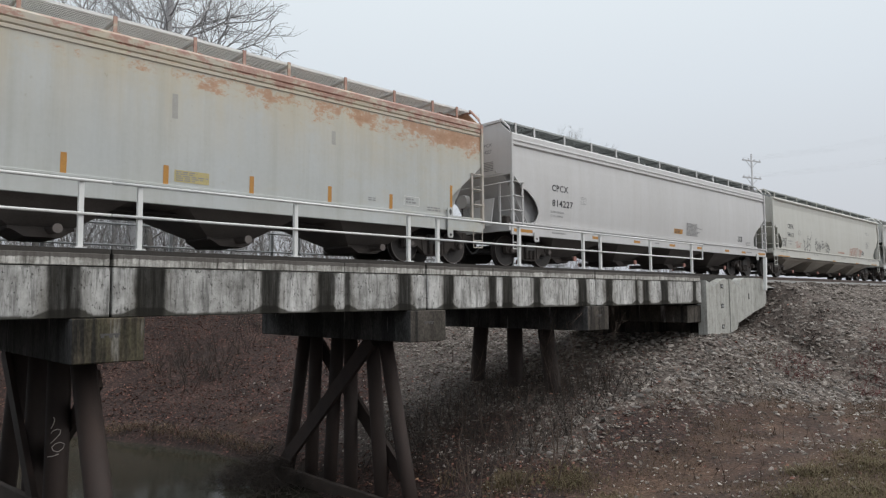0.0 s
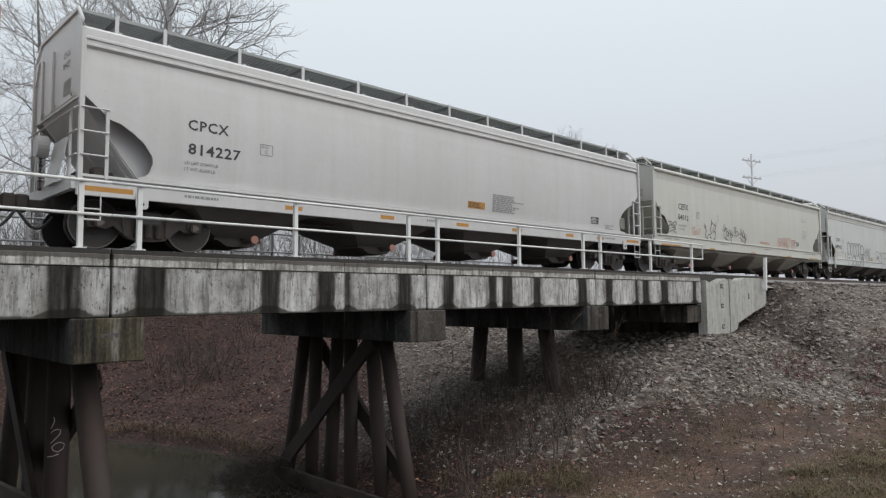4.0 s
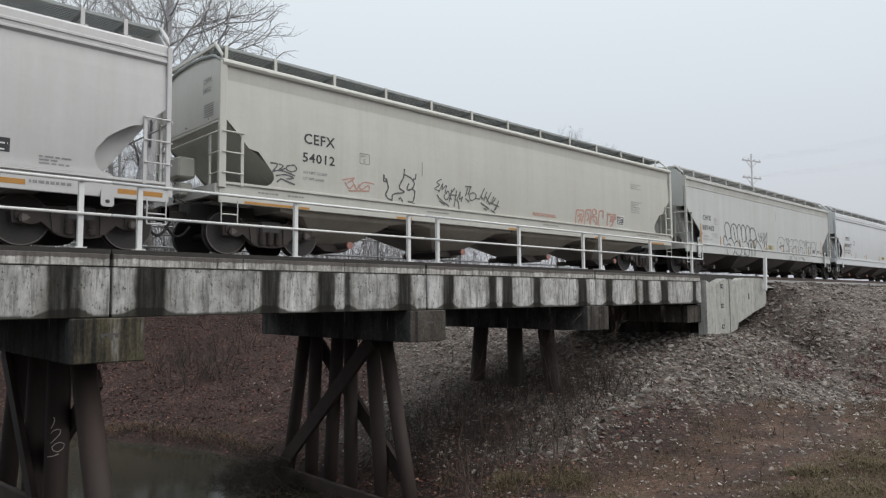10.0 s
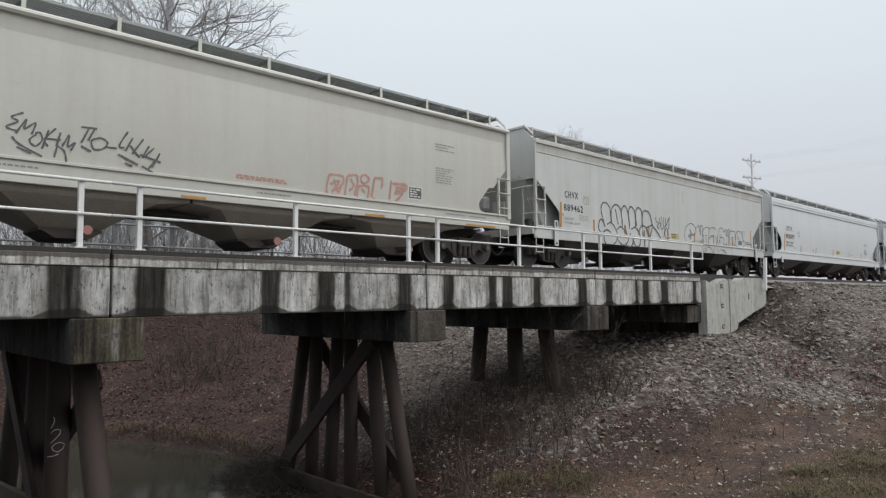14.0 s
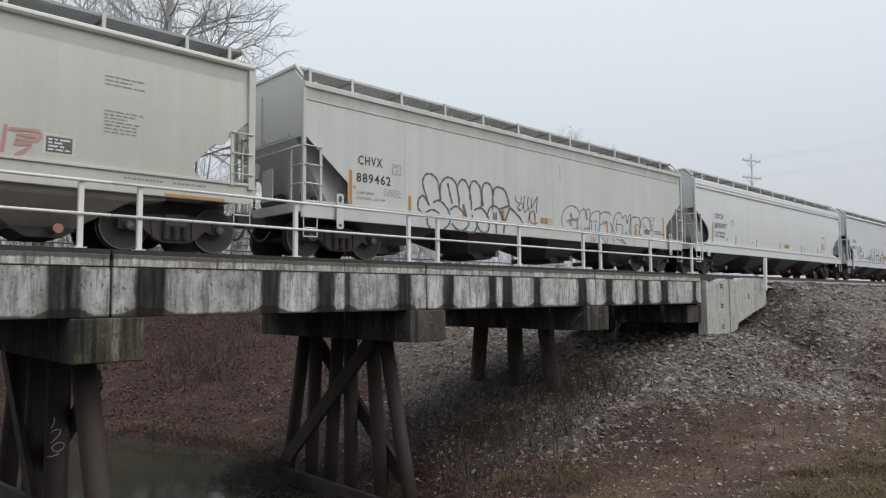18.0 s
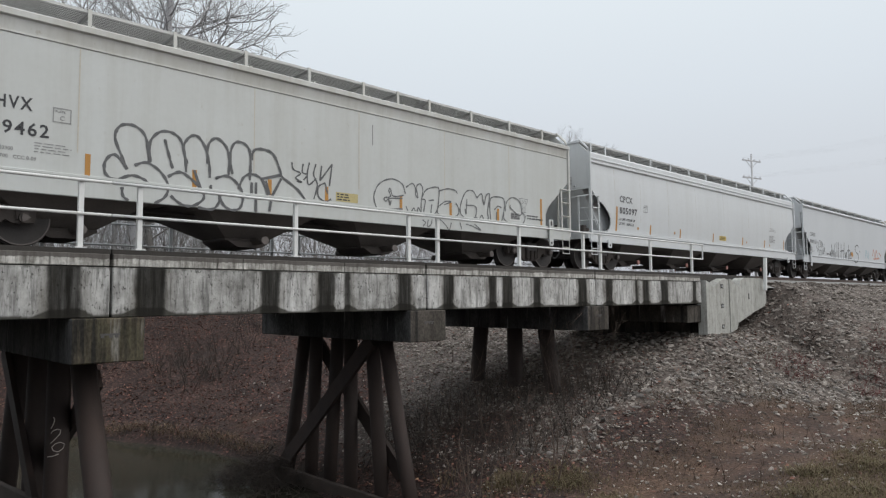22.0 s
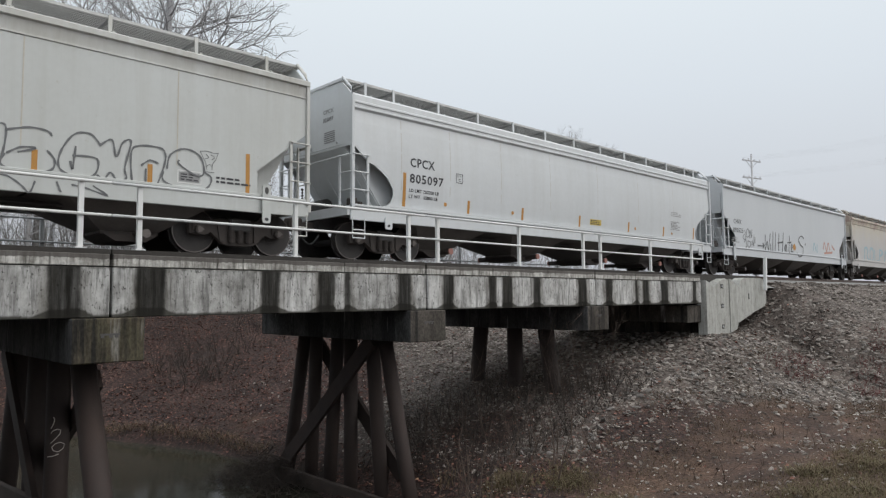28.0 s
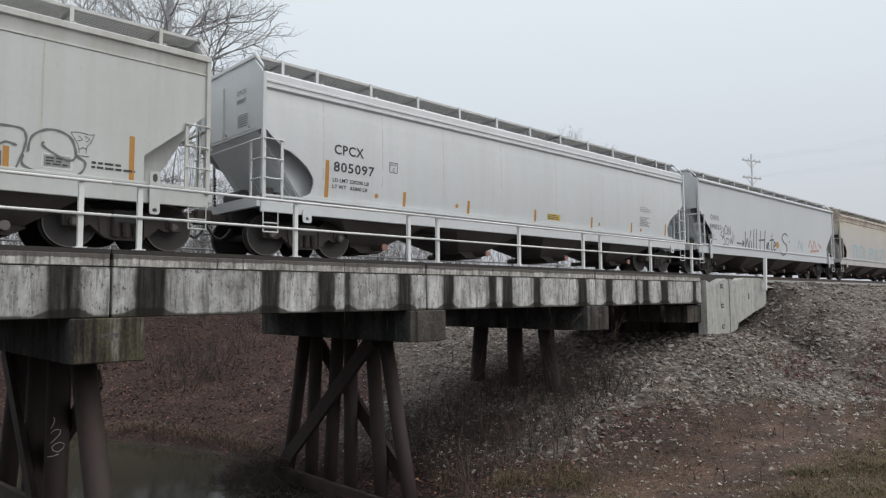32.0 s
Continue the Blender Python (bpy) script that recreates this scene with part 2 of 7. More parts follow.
def damp_concrete(name, base, dark, white, foot_moss):
    """Old damp concrete: black runs from the top, chalky white runs and moss."""
    m = bpy.data.materials.new(name)
    m.use_nodes = True
    n, l = m.node_tree.nodes, m.node_tree.links
    b = n["Principled BSDF"]
    b.inputs["Roughness"].default_value, b.inputs["Specular IOR Level"].default_value = 0.88, 0.12
    at = n.new("ShaderNodeNewGeometry").outputs["Position"]
    colour = tones(n, l, grains(n, l, at, 2.2, (1, 1, 0.6), 10, 0.7), [(0.32, tuple(v * 0.5 for v in base)), (0.52, base), (0.70, tuple(v * 1.5 for v in base))])
    colour = blend(n, l, "MIX", tones(n, l, grains(n, l, at, 1.1, (1, 1, 1), 5, 0.6), [(0.48, 0.0), (0.62, 0.6)]), colour, foot_moss)
    colour = blend(n, l, "MIX", tones(n, l, grains(n, l, at, 3.2, (1, 1, 0.06), 8, 0.62), [(0.40, 0.94), (0.50, 0.0)]), colour, dark)
    colour = blend(n, l, "MIX", tones(n, l, grains(n, l, at, 4.3, (1, 1, 0.10), 7, 0.6), [(0.62, 0.0), (0.70, 0.75)]), colour, white)
    colour = blend(n, l, "MULTIPLY", 0.8, colour, tones(n, l, grains(n, l, at, 26.0, (1, 1, 0.5), 5, 0.6), [(0.35, 0.55), (0.6, 1.1)]))
    l.new(colour, b.inputs["Base Color"])
    bp = n.new("ShaderNodeBump")
    bp.inputs["Strength"].default_value, bp.inputs["Distance"].default_value = 0.3, 0.02
    l.new(grains(n, l, at, 12.0, (1, 1, 1), 8, 0.7), bp.inputs["Height"])
    l.new(bp.outputs[0], b.inputs["Normal"])
    return m


def per_piece(m, stops):
    """Gives each loose piece of a mass its own tone."""
    n, l = m.node_tree.nodes, m.node_tree.links
    b = n["Principled BSDF"]
    last = b.inputs["Base Color"].links[0].from_socket
    l.new(blend(n, l, "MULTIPLY", 1.0, last, tones(n, l, n.new("ShaderNodeNewGeometry").outputs["Random Per Island"], stops)), b.inputs["Base Color"])
    return m


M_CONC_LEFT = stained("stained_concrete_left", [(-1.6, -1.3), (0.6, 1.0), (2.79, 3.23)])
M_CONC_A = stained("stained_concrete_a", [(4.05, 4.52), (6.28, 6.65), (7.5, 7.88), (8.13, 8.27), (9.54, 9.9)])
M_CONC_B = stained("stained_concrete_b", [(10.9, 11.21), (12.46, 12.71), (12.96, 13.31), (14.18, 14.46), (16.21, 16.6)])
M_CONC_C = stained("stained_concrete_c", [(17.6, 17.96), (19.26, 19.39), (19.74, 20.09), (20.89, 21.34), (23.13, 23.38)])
M_CURB = shade("curb_concrete", (0.72, 0.705, 0.67), (0.38, 0.37, 0.34), 5.0, 0.95, 0.9, 0, 30, 0.3, 9.0, (0.08, 0.08, 0.07), 0.58)
streaky(M_CURB, 0.9, 16.0, 0.1)
cu_n, cu_l = M_CURB.node_tree.nodes, M_CURB.node_tree.links
cu_b, cu_s = cu_n["Principled BSDF"], cu_n.new("ShaderNodeSeparateXYZ")
cu_at = cu_n.new("ShaderNodeNewGeometry").outputs["Position"]
cu_l.new(cu_at, cu_s.inputs[0])
# wavy dirt along the curb top, the plank's shade painted into the band
cu_wave = sums(cu_n, cu_l, "ADD", sums(cu_n, cu_l, "MULTIPLY", grains(cu_n, cu_l, cu_at, 1.6, (1, 0, 0), 6, 0.7), 0.13), sums(cu_n, cu_l, "MULTIPLY", grains(cu_n, cu_l, cu_at, 14.0, (1, 0, 0), 4, 0.6), 0.05))
cu_dirt_shade = tones(cu_n, cu_l, sums(cu_n, cu_l, "ADD", sums(cu_n, cu_l, "ADD", cu_s.outputs[2], 0.234), cu_wave), [(0.006, 0.0), (0.020, 0.88)])
cu_l.new(blend(cu_n, cu_l, "MIX", cu_dirt_shade, cu_b.inputs["Base Color"].links[0].from_socket, (0.075, 0.066, 0.060)), cu_b.inputs["Base Color"])
M_CAP = damp_concrete("cap_concrete", (0.105, 0.088, 0.063), (0.022, 0.021, 0.020), (0.24, 0.23, 0.21), (0.075, 0.072, 0.046))
M_CAPGREY = damp_concrete("grey_cap_concrete", (0.090, 0.080, 0.070), (0.026, 0.025, 0.024), (0.42, 0.41, 0.40), (0.065, 0.060, 0.052))
# darker copy of the cap concrete, the side faces' shade mixed into its tones
M_CAPSHADE = damp_concrete("stained_shaded_cap_concrete", (0.080, 0.079, 0.078), (0.034, 0.034, 0.035), (0.28, 0.28, 0.28), (0.040, 0.042, 0.040))
M_ABUT = shade("abutment_concrete", (0.55, 0.55, 0.52), (0.36, 0.36, 0.33), 1.5, 0.8, 0.9, 0, 25, 0.2, 3.0)
streaky(M_ABUT, 0.4, 9.0, 0.1)
M_DARKWOOD = shade("walkway_timber", (0.05, 0.045, 0.04), (0.025, 0.022, 0.02), 4.0, 0.6, 0.9, 0, 60, 0.3)
M_PILE = shade("rusty_pile_steel", (0.045, 0.028, 0.023), (0.020, 0.016, 0.015), 2.0, 0.8, 0.8, 0.0, 50, 0.2, 3.0)
M_RAILPAINT = shade("white_rail_paint", (0.78, 0.79, 0.78), (0.62, 0.62, 0.60), 5.0, 0.5, 0.5, 0, 80, 0.05, 0, (0.30, 0.17, 0.09), 0.74)
M_GALV = shade("galvanised_rail", (0.50, 0.51, 0.52), (0.38, 0.39, 0.40), 4.0, 0.5, 0.55, 0.2, 70, 0.05)
M_STEELRAIL = shade("rail_steel", (0.16, 0.12, 0.10), (0.10, 0.07, 0.06), 6.0, 0.5, 0.5, 0.6, 60, 0.1)
M_TIE = shade("tie_wood", (0.07, 0.06, 0.05), (0.04, 0.034, 0.03), 4, 0.6, 0.9, 0, 50, 0.4)
M_BALLAST = shade("ballast_grey", (0.30, 0.295, 0.285), (0.15, 0.145, 0.14), 9.0, 0.9, 0.95, 0, 14, 1.0)
M_STONE = shade("loose_stone", (0.37, 0.345, 0.32), (0.23, 0.205, 0.187), 5.0, 0.8, 0.95, 0, 30, 0.4)
st_n, st_l = M_STONE.node_tree.nodes, M_STONE.node_tree.links
st_g, st_r, st_m = st_n.new("ShaderNodeNewGeometry"), st_n.new("ShaderNodeValToRGB"), st_n.new("ShaderNodeMix")
st_r.color_ramp.elements[0].color, st_r.color_ramp.elements[1].color = (0.42, 0.385, 0.36, 1), (1.12, 1.09, 1.06, 1)
st_m.data_type, st_m.blend_type = "RGBA", "MULTIPLY"
st_m.inputs[0].default_value = 1.0
st_b = st_n["Principled BSDF"]
st_l.new(st_g.outputs["Random Per Island"], st_r.inputs[0])
st_l.new(st_b.inputs["Base Color"].links[0].from_socket, st_m.inputs[6])
st_l.new(st_r.outputs[0], st_m.inputs[7])
st_l.new(st_m.outputs[2], st_b.inputs["Base Color"])
M_WATER = bpy.data.materials.new("creek_water")
M_WATER.use_nodes = True
wb = M_WATER.node_tree.nodes["Principled BSDF"]
wb.inputs["Base Color"].default_value, wb.inputs["Roughness"].default_value = (0.040, 0.040, 0.029, 1), 0.09
w_n, w_b = M_WATER.node_tree.nodes.new("ShaderNodeTexNoise"), M_WATER.node_tree.nodes.new("ShaderNodeBump")
w_n.inputs["Scale"].default_value, w_n.inputs["Detail"].default_value, w_b.inputs["Strength"].default_value, w_b.inputs["Distance"].default_value = 2.2, 3, 0.25, 0.03
M_WATER.node_tree.links.new(w_n.outputs["Fac"], w_b.inputs["Height"])
M_WATER.node_tree.links.new(w_b.outputs[0], wb.inputs["Normal"])


def cells(n, l, vector, scale, tones, edge):
    """Patches of random tone, like leaves or stones, with dark joints: returns a colour socket."""
    vo, ra, ve, er, mu = n.new("ShaderNodeTexVoronoi"), n.new("ShaderNodeValToRGB"), n.new("ShaderNodeTexVoronoi"), n.new("ShaderNodeValToRGB"), n.new("ShaderNodeMix")
    vo.inputs["Scale"].default_value = ve.inputs["Scale"].default_value = scale
    ve.feature = "DISTANCE_TO_EDGE"
    sep = n.new("ShaderNodeSeparateColor")
    l.new(vector, vo.inputs["Vector"])
    l.new(vector, ve.inputs["Vector"])
    l.new(vo.outputs["Color"], sep.inputs[0])
    l.new(sep.outputs[0], ra.inputs[0])
    e = ra.color_ramp.elements
    e[0].color, e[1].color = (*tones[0], 1), (*tones[-1], 1)
    for k, tone in enumerate(tones[1:-1]):
        e.new((k + 1) / (len(tones) - 1)).color = (*tone, 1)
    l.new(ve.outputs["Distance"], er.inputs[0])
    er.color_ramp.elements[0].position, er.color_ramp.elements[0].color = 0.0, (edge, edge, edge, 1)
    er.color_ramp.elements[1].position, er.color_ramp.elements[1].color = 0.12, (1, 1, 1, 1)
    mu.data_type, mu.blend_type = "RGBA", "MULTIPLY"
    mu.inputs[0].default_value = 1.0
    l.new(ra.outputs[0], mu.inputs[6])
    l.new(er.outputs[0], mu.inputs[7])
    return mu.outputs[2], ve.outputs["Distance"]


def ground_material():
    """Dead leaves and bare earth, with grey gravel on the railway slope and straw and green on the flat."""
    m = bpy.data.materials.new("creek_bank_ground")
    m.use_nodes = True
    n, l = m.node_tree.nodes, m.node_tree.links
    b = n["Principled BSDF"]
    b.inputs["Roughness"].default_value = 0.95
    geo, warp, add = n.new("ShaderNodeNewGeometry"), n.new("ShaderNodeTexNoise"), n.new("ShaderNodeVectorMath")
    warp.inputs["Scale"].default_value, warp.inputs["Detail"].default_value = 7.0, 4
    sc = n.new("ShaderNodeVectorMath")
    sc.operation, sc.inputs[3].default_value = "SCALE", 0.14
    l.new(geo.outputs["Position"], warp.inputs["Vector"])
    l.new(warp.outputs["Color"], sc.inputs[0])
    l.new(geo.outputs["Position"], add.inputs[0])
    l.new(sc.outputs[0], add.inputs[1])
    leaves, edge_a = cells(n, l, add.outputs[0], 15.0, ((0.014, 0.009, 0.008), (0.034, 0.019, 0.015), (0.064, 0.031, 0.025), (0.040, 0.024, 0.020), (0.15, 0.085, 0.068)), 0.4)
    stones, edge_b = cells(n, l, add.outputs[0], 9.0, ((0.060, 0.046, 0.039), (0.155, 0.125, 0.108), (0.100, 0.077, 0.065), (0.25, 0.225, 0.20)), 0.35)
    straw, edge_c = cells(n, l, add.outputs[0], 22.0, ((0.05, 0.029, 0.020), (0.115, 0.069, 0.045), (0.08, 0.046, 0.032), (0.19, 0.122, 0.082)), 0.5)
    last, height = leaves, edge_a
    for layer, colour, wide, rag in (("straw", straw, 0.9, 0.25), ("gravel", stones, 0.9, 0.22), ("green", (0.095, 0.10, 0.045, 1), 1.1, 0.2)):
        at, nz, sub, rng, mx = n.new("ShaderNodeAttribute"), n.new("ShaderNodeTexNoise"), n.new("ShaderNodeMath"), n.new("ShaderNodeMapRange"), n.new("ShaderNodeMix")
        at.attribute_name = layer
        nz.inputs["Scale"].default_value, nz.inputs["Detail"].default_value, nz.inputs["Roughness"].default_value = wide, 10, 0.68
        l.new(geo.outputs["Position"], nz.inputs["Vector"])
        sub.operation = "SUBTRACT"
        l.new(at.outputs["Fac"], sub.inputs[0])
        l.new(nz.outputs["Fac"], sub.inputs[1])
        rng.inputs[1].default_value, rng.inputs[2].default_value = -0.04, rag
        l.new(sub.outputs[0], rng.inputs[0])
        mx.data_type = "RGBA"
        l.new(rng.outputs[0], mx.inputs[0])
        l.new(last, mx.inputs[6])
        if isinstance(colour, tuple):
            mx.inputs[7].default_value = colour
        else:
            l.new(colour, mx.inputs[7])
        last = mx.outputs[2]
    big, br, mu = n.new("ShaderNodeTexNoise"), n.new("ShaderNodeValToRGB"), n.new("ShaderNodeMix")
    big.inputs["Scale"].default_value, big.inputs["Detail"].default_value = 0.7, 8
    l.new(geo.outputs["Position"], big.inputs["Vector"])
    l.new(big.outputs["Fac"], br.inputs[0])
    br.color_ramp.elements[0].position, br.color_ramp.elements[0].color = 0.33, (0.5, 0.48, 0.47, 1)
    br.color_ramp.elements[1].position, br.color_ramp.elements[1].color = 0.66, (1.15, 1.15, 1.15, 1)
    mu.data_type, mu.blend_type = "RGBA", "MULTIPLY"
    mu.inputs[0].default_value = 0.9
    l.new(last, mu.inputs[6])
    l.new(br.outputs[0], mu.inputs[7])
    l.new(mu.outputs[2], b.inputs["Base Color"])
    bp = n.new("ShaderNodeBump")
    bp.inputs["Strength"].default_value, bp.inputs["Distance"].default_value = 0.9, 0.03
    l.new(edge_b, bp.inputs["Height"])
    l.new(bp.outputs[0], b.inputs["Normal"])
    return m


M_GROUND = ground_material()
M_BARK = shade("grey_bark", (0.20, 0.19, 0.18), (0.12, 0.11, 0.10), 3.0, 0.7, 0.95, 0, 30, 0.4)
# pale sycamore bark, lifted further so that haze is painted into it
M_BARKHAZE = shade("hazed_pale_bark", (0.52, 0.52, 0.53), (0.38, 0.38, 0.39), 2.0, 0.7, 0.95, 0, 20, 0.2)
M_TWIGGREY = shade("grey_twigs", (0.34, 0.335, 0.335), (0.27, 0.265, 0.265), 3.0, 0.6, 0.95, 0, 30, 0.2)
M_TWIG = shade("brown_twigs", (0.13, 0.095, 0.075), (0.08, 0.06, 0.05), 3.0, 0.6, 0.95, 0, 30, 0.2)
M_DRYGRASS = shade("dry_grass", (0.165, 0.118, 0.074), (0.095, 0.066, 0.042), 2.0, 0.7, 0.95, 0, 30, 0.0)
M_LEAF = shade("dead_leaves", (0.165, 0.088, 0.070), (0.085, 0.046, 0.038), 1.5, 0.9, 0.9, 0, 12, 0.0, 0, (0.25, 0.18, 0.12), 0.6)
per_piece(M_LEAF, [(0.0, (0.35, 0.30, 0.30)), (0.6, (0.9, 0.8, 0.78)), (0.9, (1.5, 1.25, 1.15)), (1.0, (2.4, 2.2, 2.1))])
per_piece(M_DRYGRASS, [(0.0, 0.45), (1.0, 1.3)])
M_STRAW = per_piece(shade("bank_straw", (0.20, 0.145, 0.088), (0.12, 0.085, 0.05), 2.0, 0.7, 0.95, 0, 30, 0.0), [(0.0, 0.5), (1.0, 1.3)])
M_BRUSH = shade("dark_brush", (0.060, 0.047, 0.040), (0.030, 0.024, 0.021), 3.0, 0.6, 0.95, 0, 30, 0.2)
M_TIMBER = shade("damp_timber", (0.075, 0.055, 0.045), (0.035, 0.027, 0.023), 3.0, 0.7, 0.9, 0, 40, 0.3)
M_SINGLE = shade("single_stone", (0.31, 0.288, 0.268), (0.17, 0.148, 0.134), 3.0, 0.8, 0.95, 0, 12, 0.4)
sg_n, sg_l = M_SINGLE.node_tree.nodes, M_SINGLE.node_tree.links
sg_b = sg_n["Principled BSDF"]
sg_l.new(blend(sg_n, sg_l, "MULTIPLY", 1.0, sg_b.inputs["Base Color"].links[0].from_socket, tones(sg_n, sg_l, sg_n.new("ShaderNodeObjectInfo").outputs["Random"], [(0.0, 0.5), (1.0, 1.1)])), sg_b.inputs["Base Color"])
M_GREEN = shade("green_grass", (0.140, 0.125, 0.060), (0.165, 0.125, 0.070), 1.5, 0.7, 0.9, 0, 20, 0.0)
M_BLACKSTEEL = shade("black_underframe", (0.085, 0.081, 0.079), (0.052, 0.049, 0.047), 3.0, 0.7, 0.75, 0.0, 40, 0.15)
M_TRUCK = shade("truck_cast_steel", (0.060, 0.052, 0.048), (0.075, 0.058, 0.050), 4.0, 0.7, 0.8, 0.0, 40, 0.2)
M_WHEEL = shade("wheel_steel", (0.050, 0.044, 0.042), (0.034, 0.031, 0.030), 4.0, 0.7, 0.7, 0.0, 40, 0.1)
M_TREADDULL = shade("dull_rim_steel", (0.17, 0.15, 0.14), (0.10, 0.085, 0.08), 6.0, 0.5, 0.5, 0.4, 60, 0.03)
M_GRATE = shade("grate_steel", (0.55, 0.55, 0.54), (0.42, 0.42, 0.41), 5.0, 0.6, 0.6, 0.3, 50, 0.1)
M_GRATEPALE = shade("galvanised_grate", (0.80, 0.81, 0.80), (0.70, 0.71, 0.70), 5.0, 0.5, 0.6, 0.0, 50, 0.1)
M_GRATEDARK = shade("grate_dark", (0.34, 0.36, 0.355), (0.26, 0.28, 0.275), 5.0, 0.6, 0.6, 0.2, 50, 0.1)
M_ORANGE = shade("orange_marker", (0.50, 0.245, 0.05), (0.40, 0.19, 0.045), 6.0, 0.6, 0.6, 0, 50, 0.03)
M_YELLOW = shade("yellow_sticker", (0.62, 0.46, 0.10), (0.50, 0.38, 0.10), 6.0, 0.5, 0.55, 0, 50, 0.02)
M_PALENOTE = shade("faded_yellow_sticker", (0.52, 0.44, 0.20), (0.44, 0.37, 0.19), 6.0, 0.5, 0.55, 0, 50, 0.02)
M_GREENTAG = shade("green_sticker", (0.22, 0.42, 0.31), (0.32, 0.46, 0.38), 6.0, 0.5, 0.6, 0, 50, 0.0)
M_INK = shade("black_lettering", (0.035, 0.035, 0.04), (0.06, 0.06, 0.065), 8.0, 0.5, 0.6, 0, 60, 0.0)
M_FADEINK = shade("faded_lettering", (0.24, 0.24, 0.24), (0.36, 0.36, 0.36), 8.0, 0.6, 0.7, 0, 60, 0.0)
M_SPRAY = shade("black_spray_paint", (0.085, 0.087, 0.09), (0.19, 0.19, 0.195), 5.0, 0.6, 0.7, 0, 50, 0.0)
M_SPRAYGREY = shade("grey_spray_outline", (0.13, 0.135, 0.14), (0.22, 0.22, 0.22), 5.0, 0.6, 0.7, 0, 50, 0.0)
M_SPRAYRED = shade("red_spray_paint", (0.50, 0.26, 0.20), (0.56, 0.38, 0.33), 5.0, 0.6, 0.7, 0, 50, 0.0)
M_SPRAYBLUE = shade("pale_blue_spray", (0.30, 0.46, 0.52), (0.45, 0.55, 0.58), 5.0, 0.6, 0.7, 0, 50, 0.0)
M_PALEBOX = shade("white_stencil", (0.78, 0.78, 0.76), (0.68, 0.68, 0.66), 8.0, 0.5, 0.6, 0, 60, 0.0)
M_CAPRED = shade("red_outlet_cap", (0.40, 0.19, 0.155), (0.28, 0.14, 0.115), 8.0, 0.6, 0.6, 0, 50, 0.05)
M_RUBBER = shade("hose_rubber", (0.035, 0.035, 0.035), (0.045, 0.045, 0.045), 8.0, 0.5, 0.7, 0, 50, 0.05)
M_CHALK = shade("chalk_mark", (0.55, 0.50, 0.46), (0.42, 0.36, 0.33), 9.0, 0.6, 0.95, 0, 60, 0.0)
# weathered grey wood, lifted towards the sky tone: fog is in the colour
M_POLE = shade("hazed_pole_wood", (0.55, 0.55, 0.56), (0.46, 0.46, 0.47), 3.0, 0.6, 0.95, 0, 30, 0.1)
M_WIRE = shade("pale_wire", (0.70, 0.71, 0.72), (0.62, 0.63, 0.64), 3.0, 0.6, 0.6, 0, 30, 0.0)
M_STREAK = shade("rust_streak", (0.52, 0.48, 0.40), (0.56, 0.54, 0.48), 4.0, 0.6, 0.7, 0, 40, 0.0, 4.0)
M_PATCHGREY = shade("grey_repair_paint", (0.40, 0.39, 0.36), (0.33, 0.32, 0.30), 6.0, 0.6, 0.6, 0, 50, 0.0)
M_ROCK = shade("pale_rock", (0.50, 0.47, 0.43), (0.34, 0.31, 0.28), 6.0, 0.7, 0.9, 0, 30, 0.3)
M_SEAM = shade("seam_stain", (0.53, 0.52, 0.49), (0.58, 0.59, 0.58), 3.0, 0.6, 0.5, 0, 40, 0.0, 3.0)
# ---- geometry helpers ----


def link_mesh(name, bm, material, parent=None, label="", smooth=False):
    me = bpy.data.meshes.new(name)
    bm.normal_update()
    bm.to_mesh(me)
    bm.free()
    if material:
        me.materials.append(material)
    if smooth:
        me.polygons.foreach_set("use_smooth", [True] * len(me.polygons))
    ob = new(name, me)
    if parent:
        ob.parent = parent
    if label:
        ob["label"] = label
    return ob


def part(name, bm, material, parent, label="", smooth=False):
    return link_mesh(name, bm, material, parent, label, smooth)


def again(ob, parent, m):
    """Another part on the same mesh data."""
    o = ob.copy()
    scene.collection.objects.link(o)
    o.parent = parent
    o.matrix_basis = m
    return o


def empty(name, m=None):
    ob = new(name)
    ob.empty_display_size = 0.3
    if m:
        ob.matrix_basis = m
    return ob


def box(bm, x0, x1, y0, y1, z0, z1, bevel=0.0):
    vs = [bm.verts.new(c) for c in ((x0, y0, z0), (x1, y0, z0), (x1, y1, z0), (x0, y1, z0), (x0, y0, z1), (x1, y0, z1), (x1, y1, z1), (x0, y1, z1))]
    fs = [bm.faces.new([vs[i] for i in q]) for q in ((3, 2, 1, 0), (4, 5, 6, 7), (0, 1, 5, 4), (1, 2, 6, 5), (2, 3, 7, 6), (3, 0, 4, 7))]
    if bevel:
        es = list({e for f in fs for e in f.edges})
        bmesh.ops.bevel(bm, geom=es, offset=bevel, segments=1, affect="EDGES", clamp_overlap=True)
    return bm


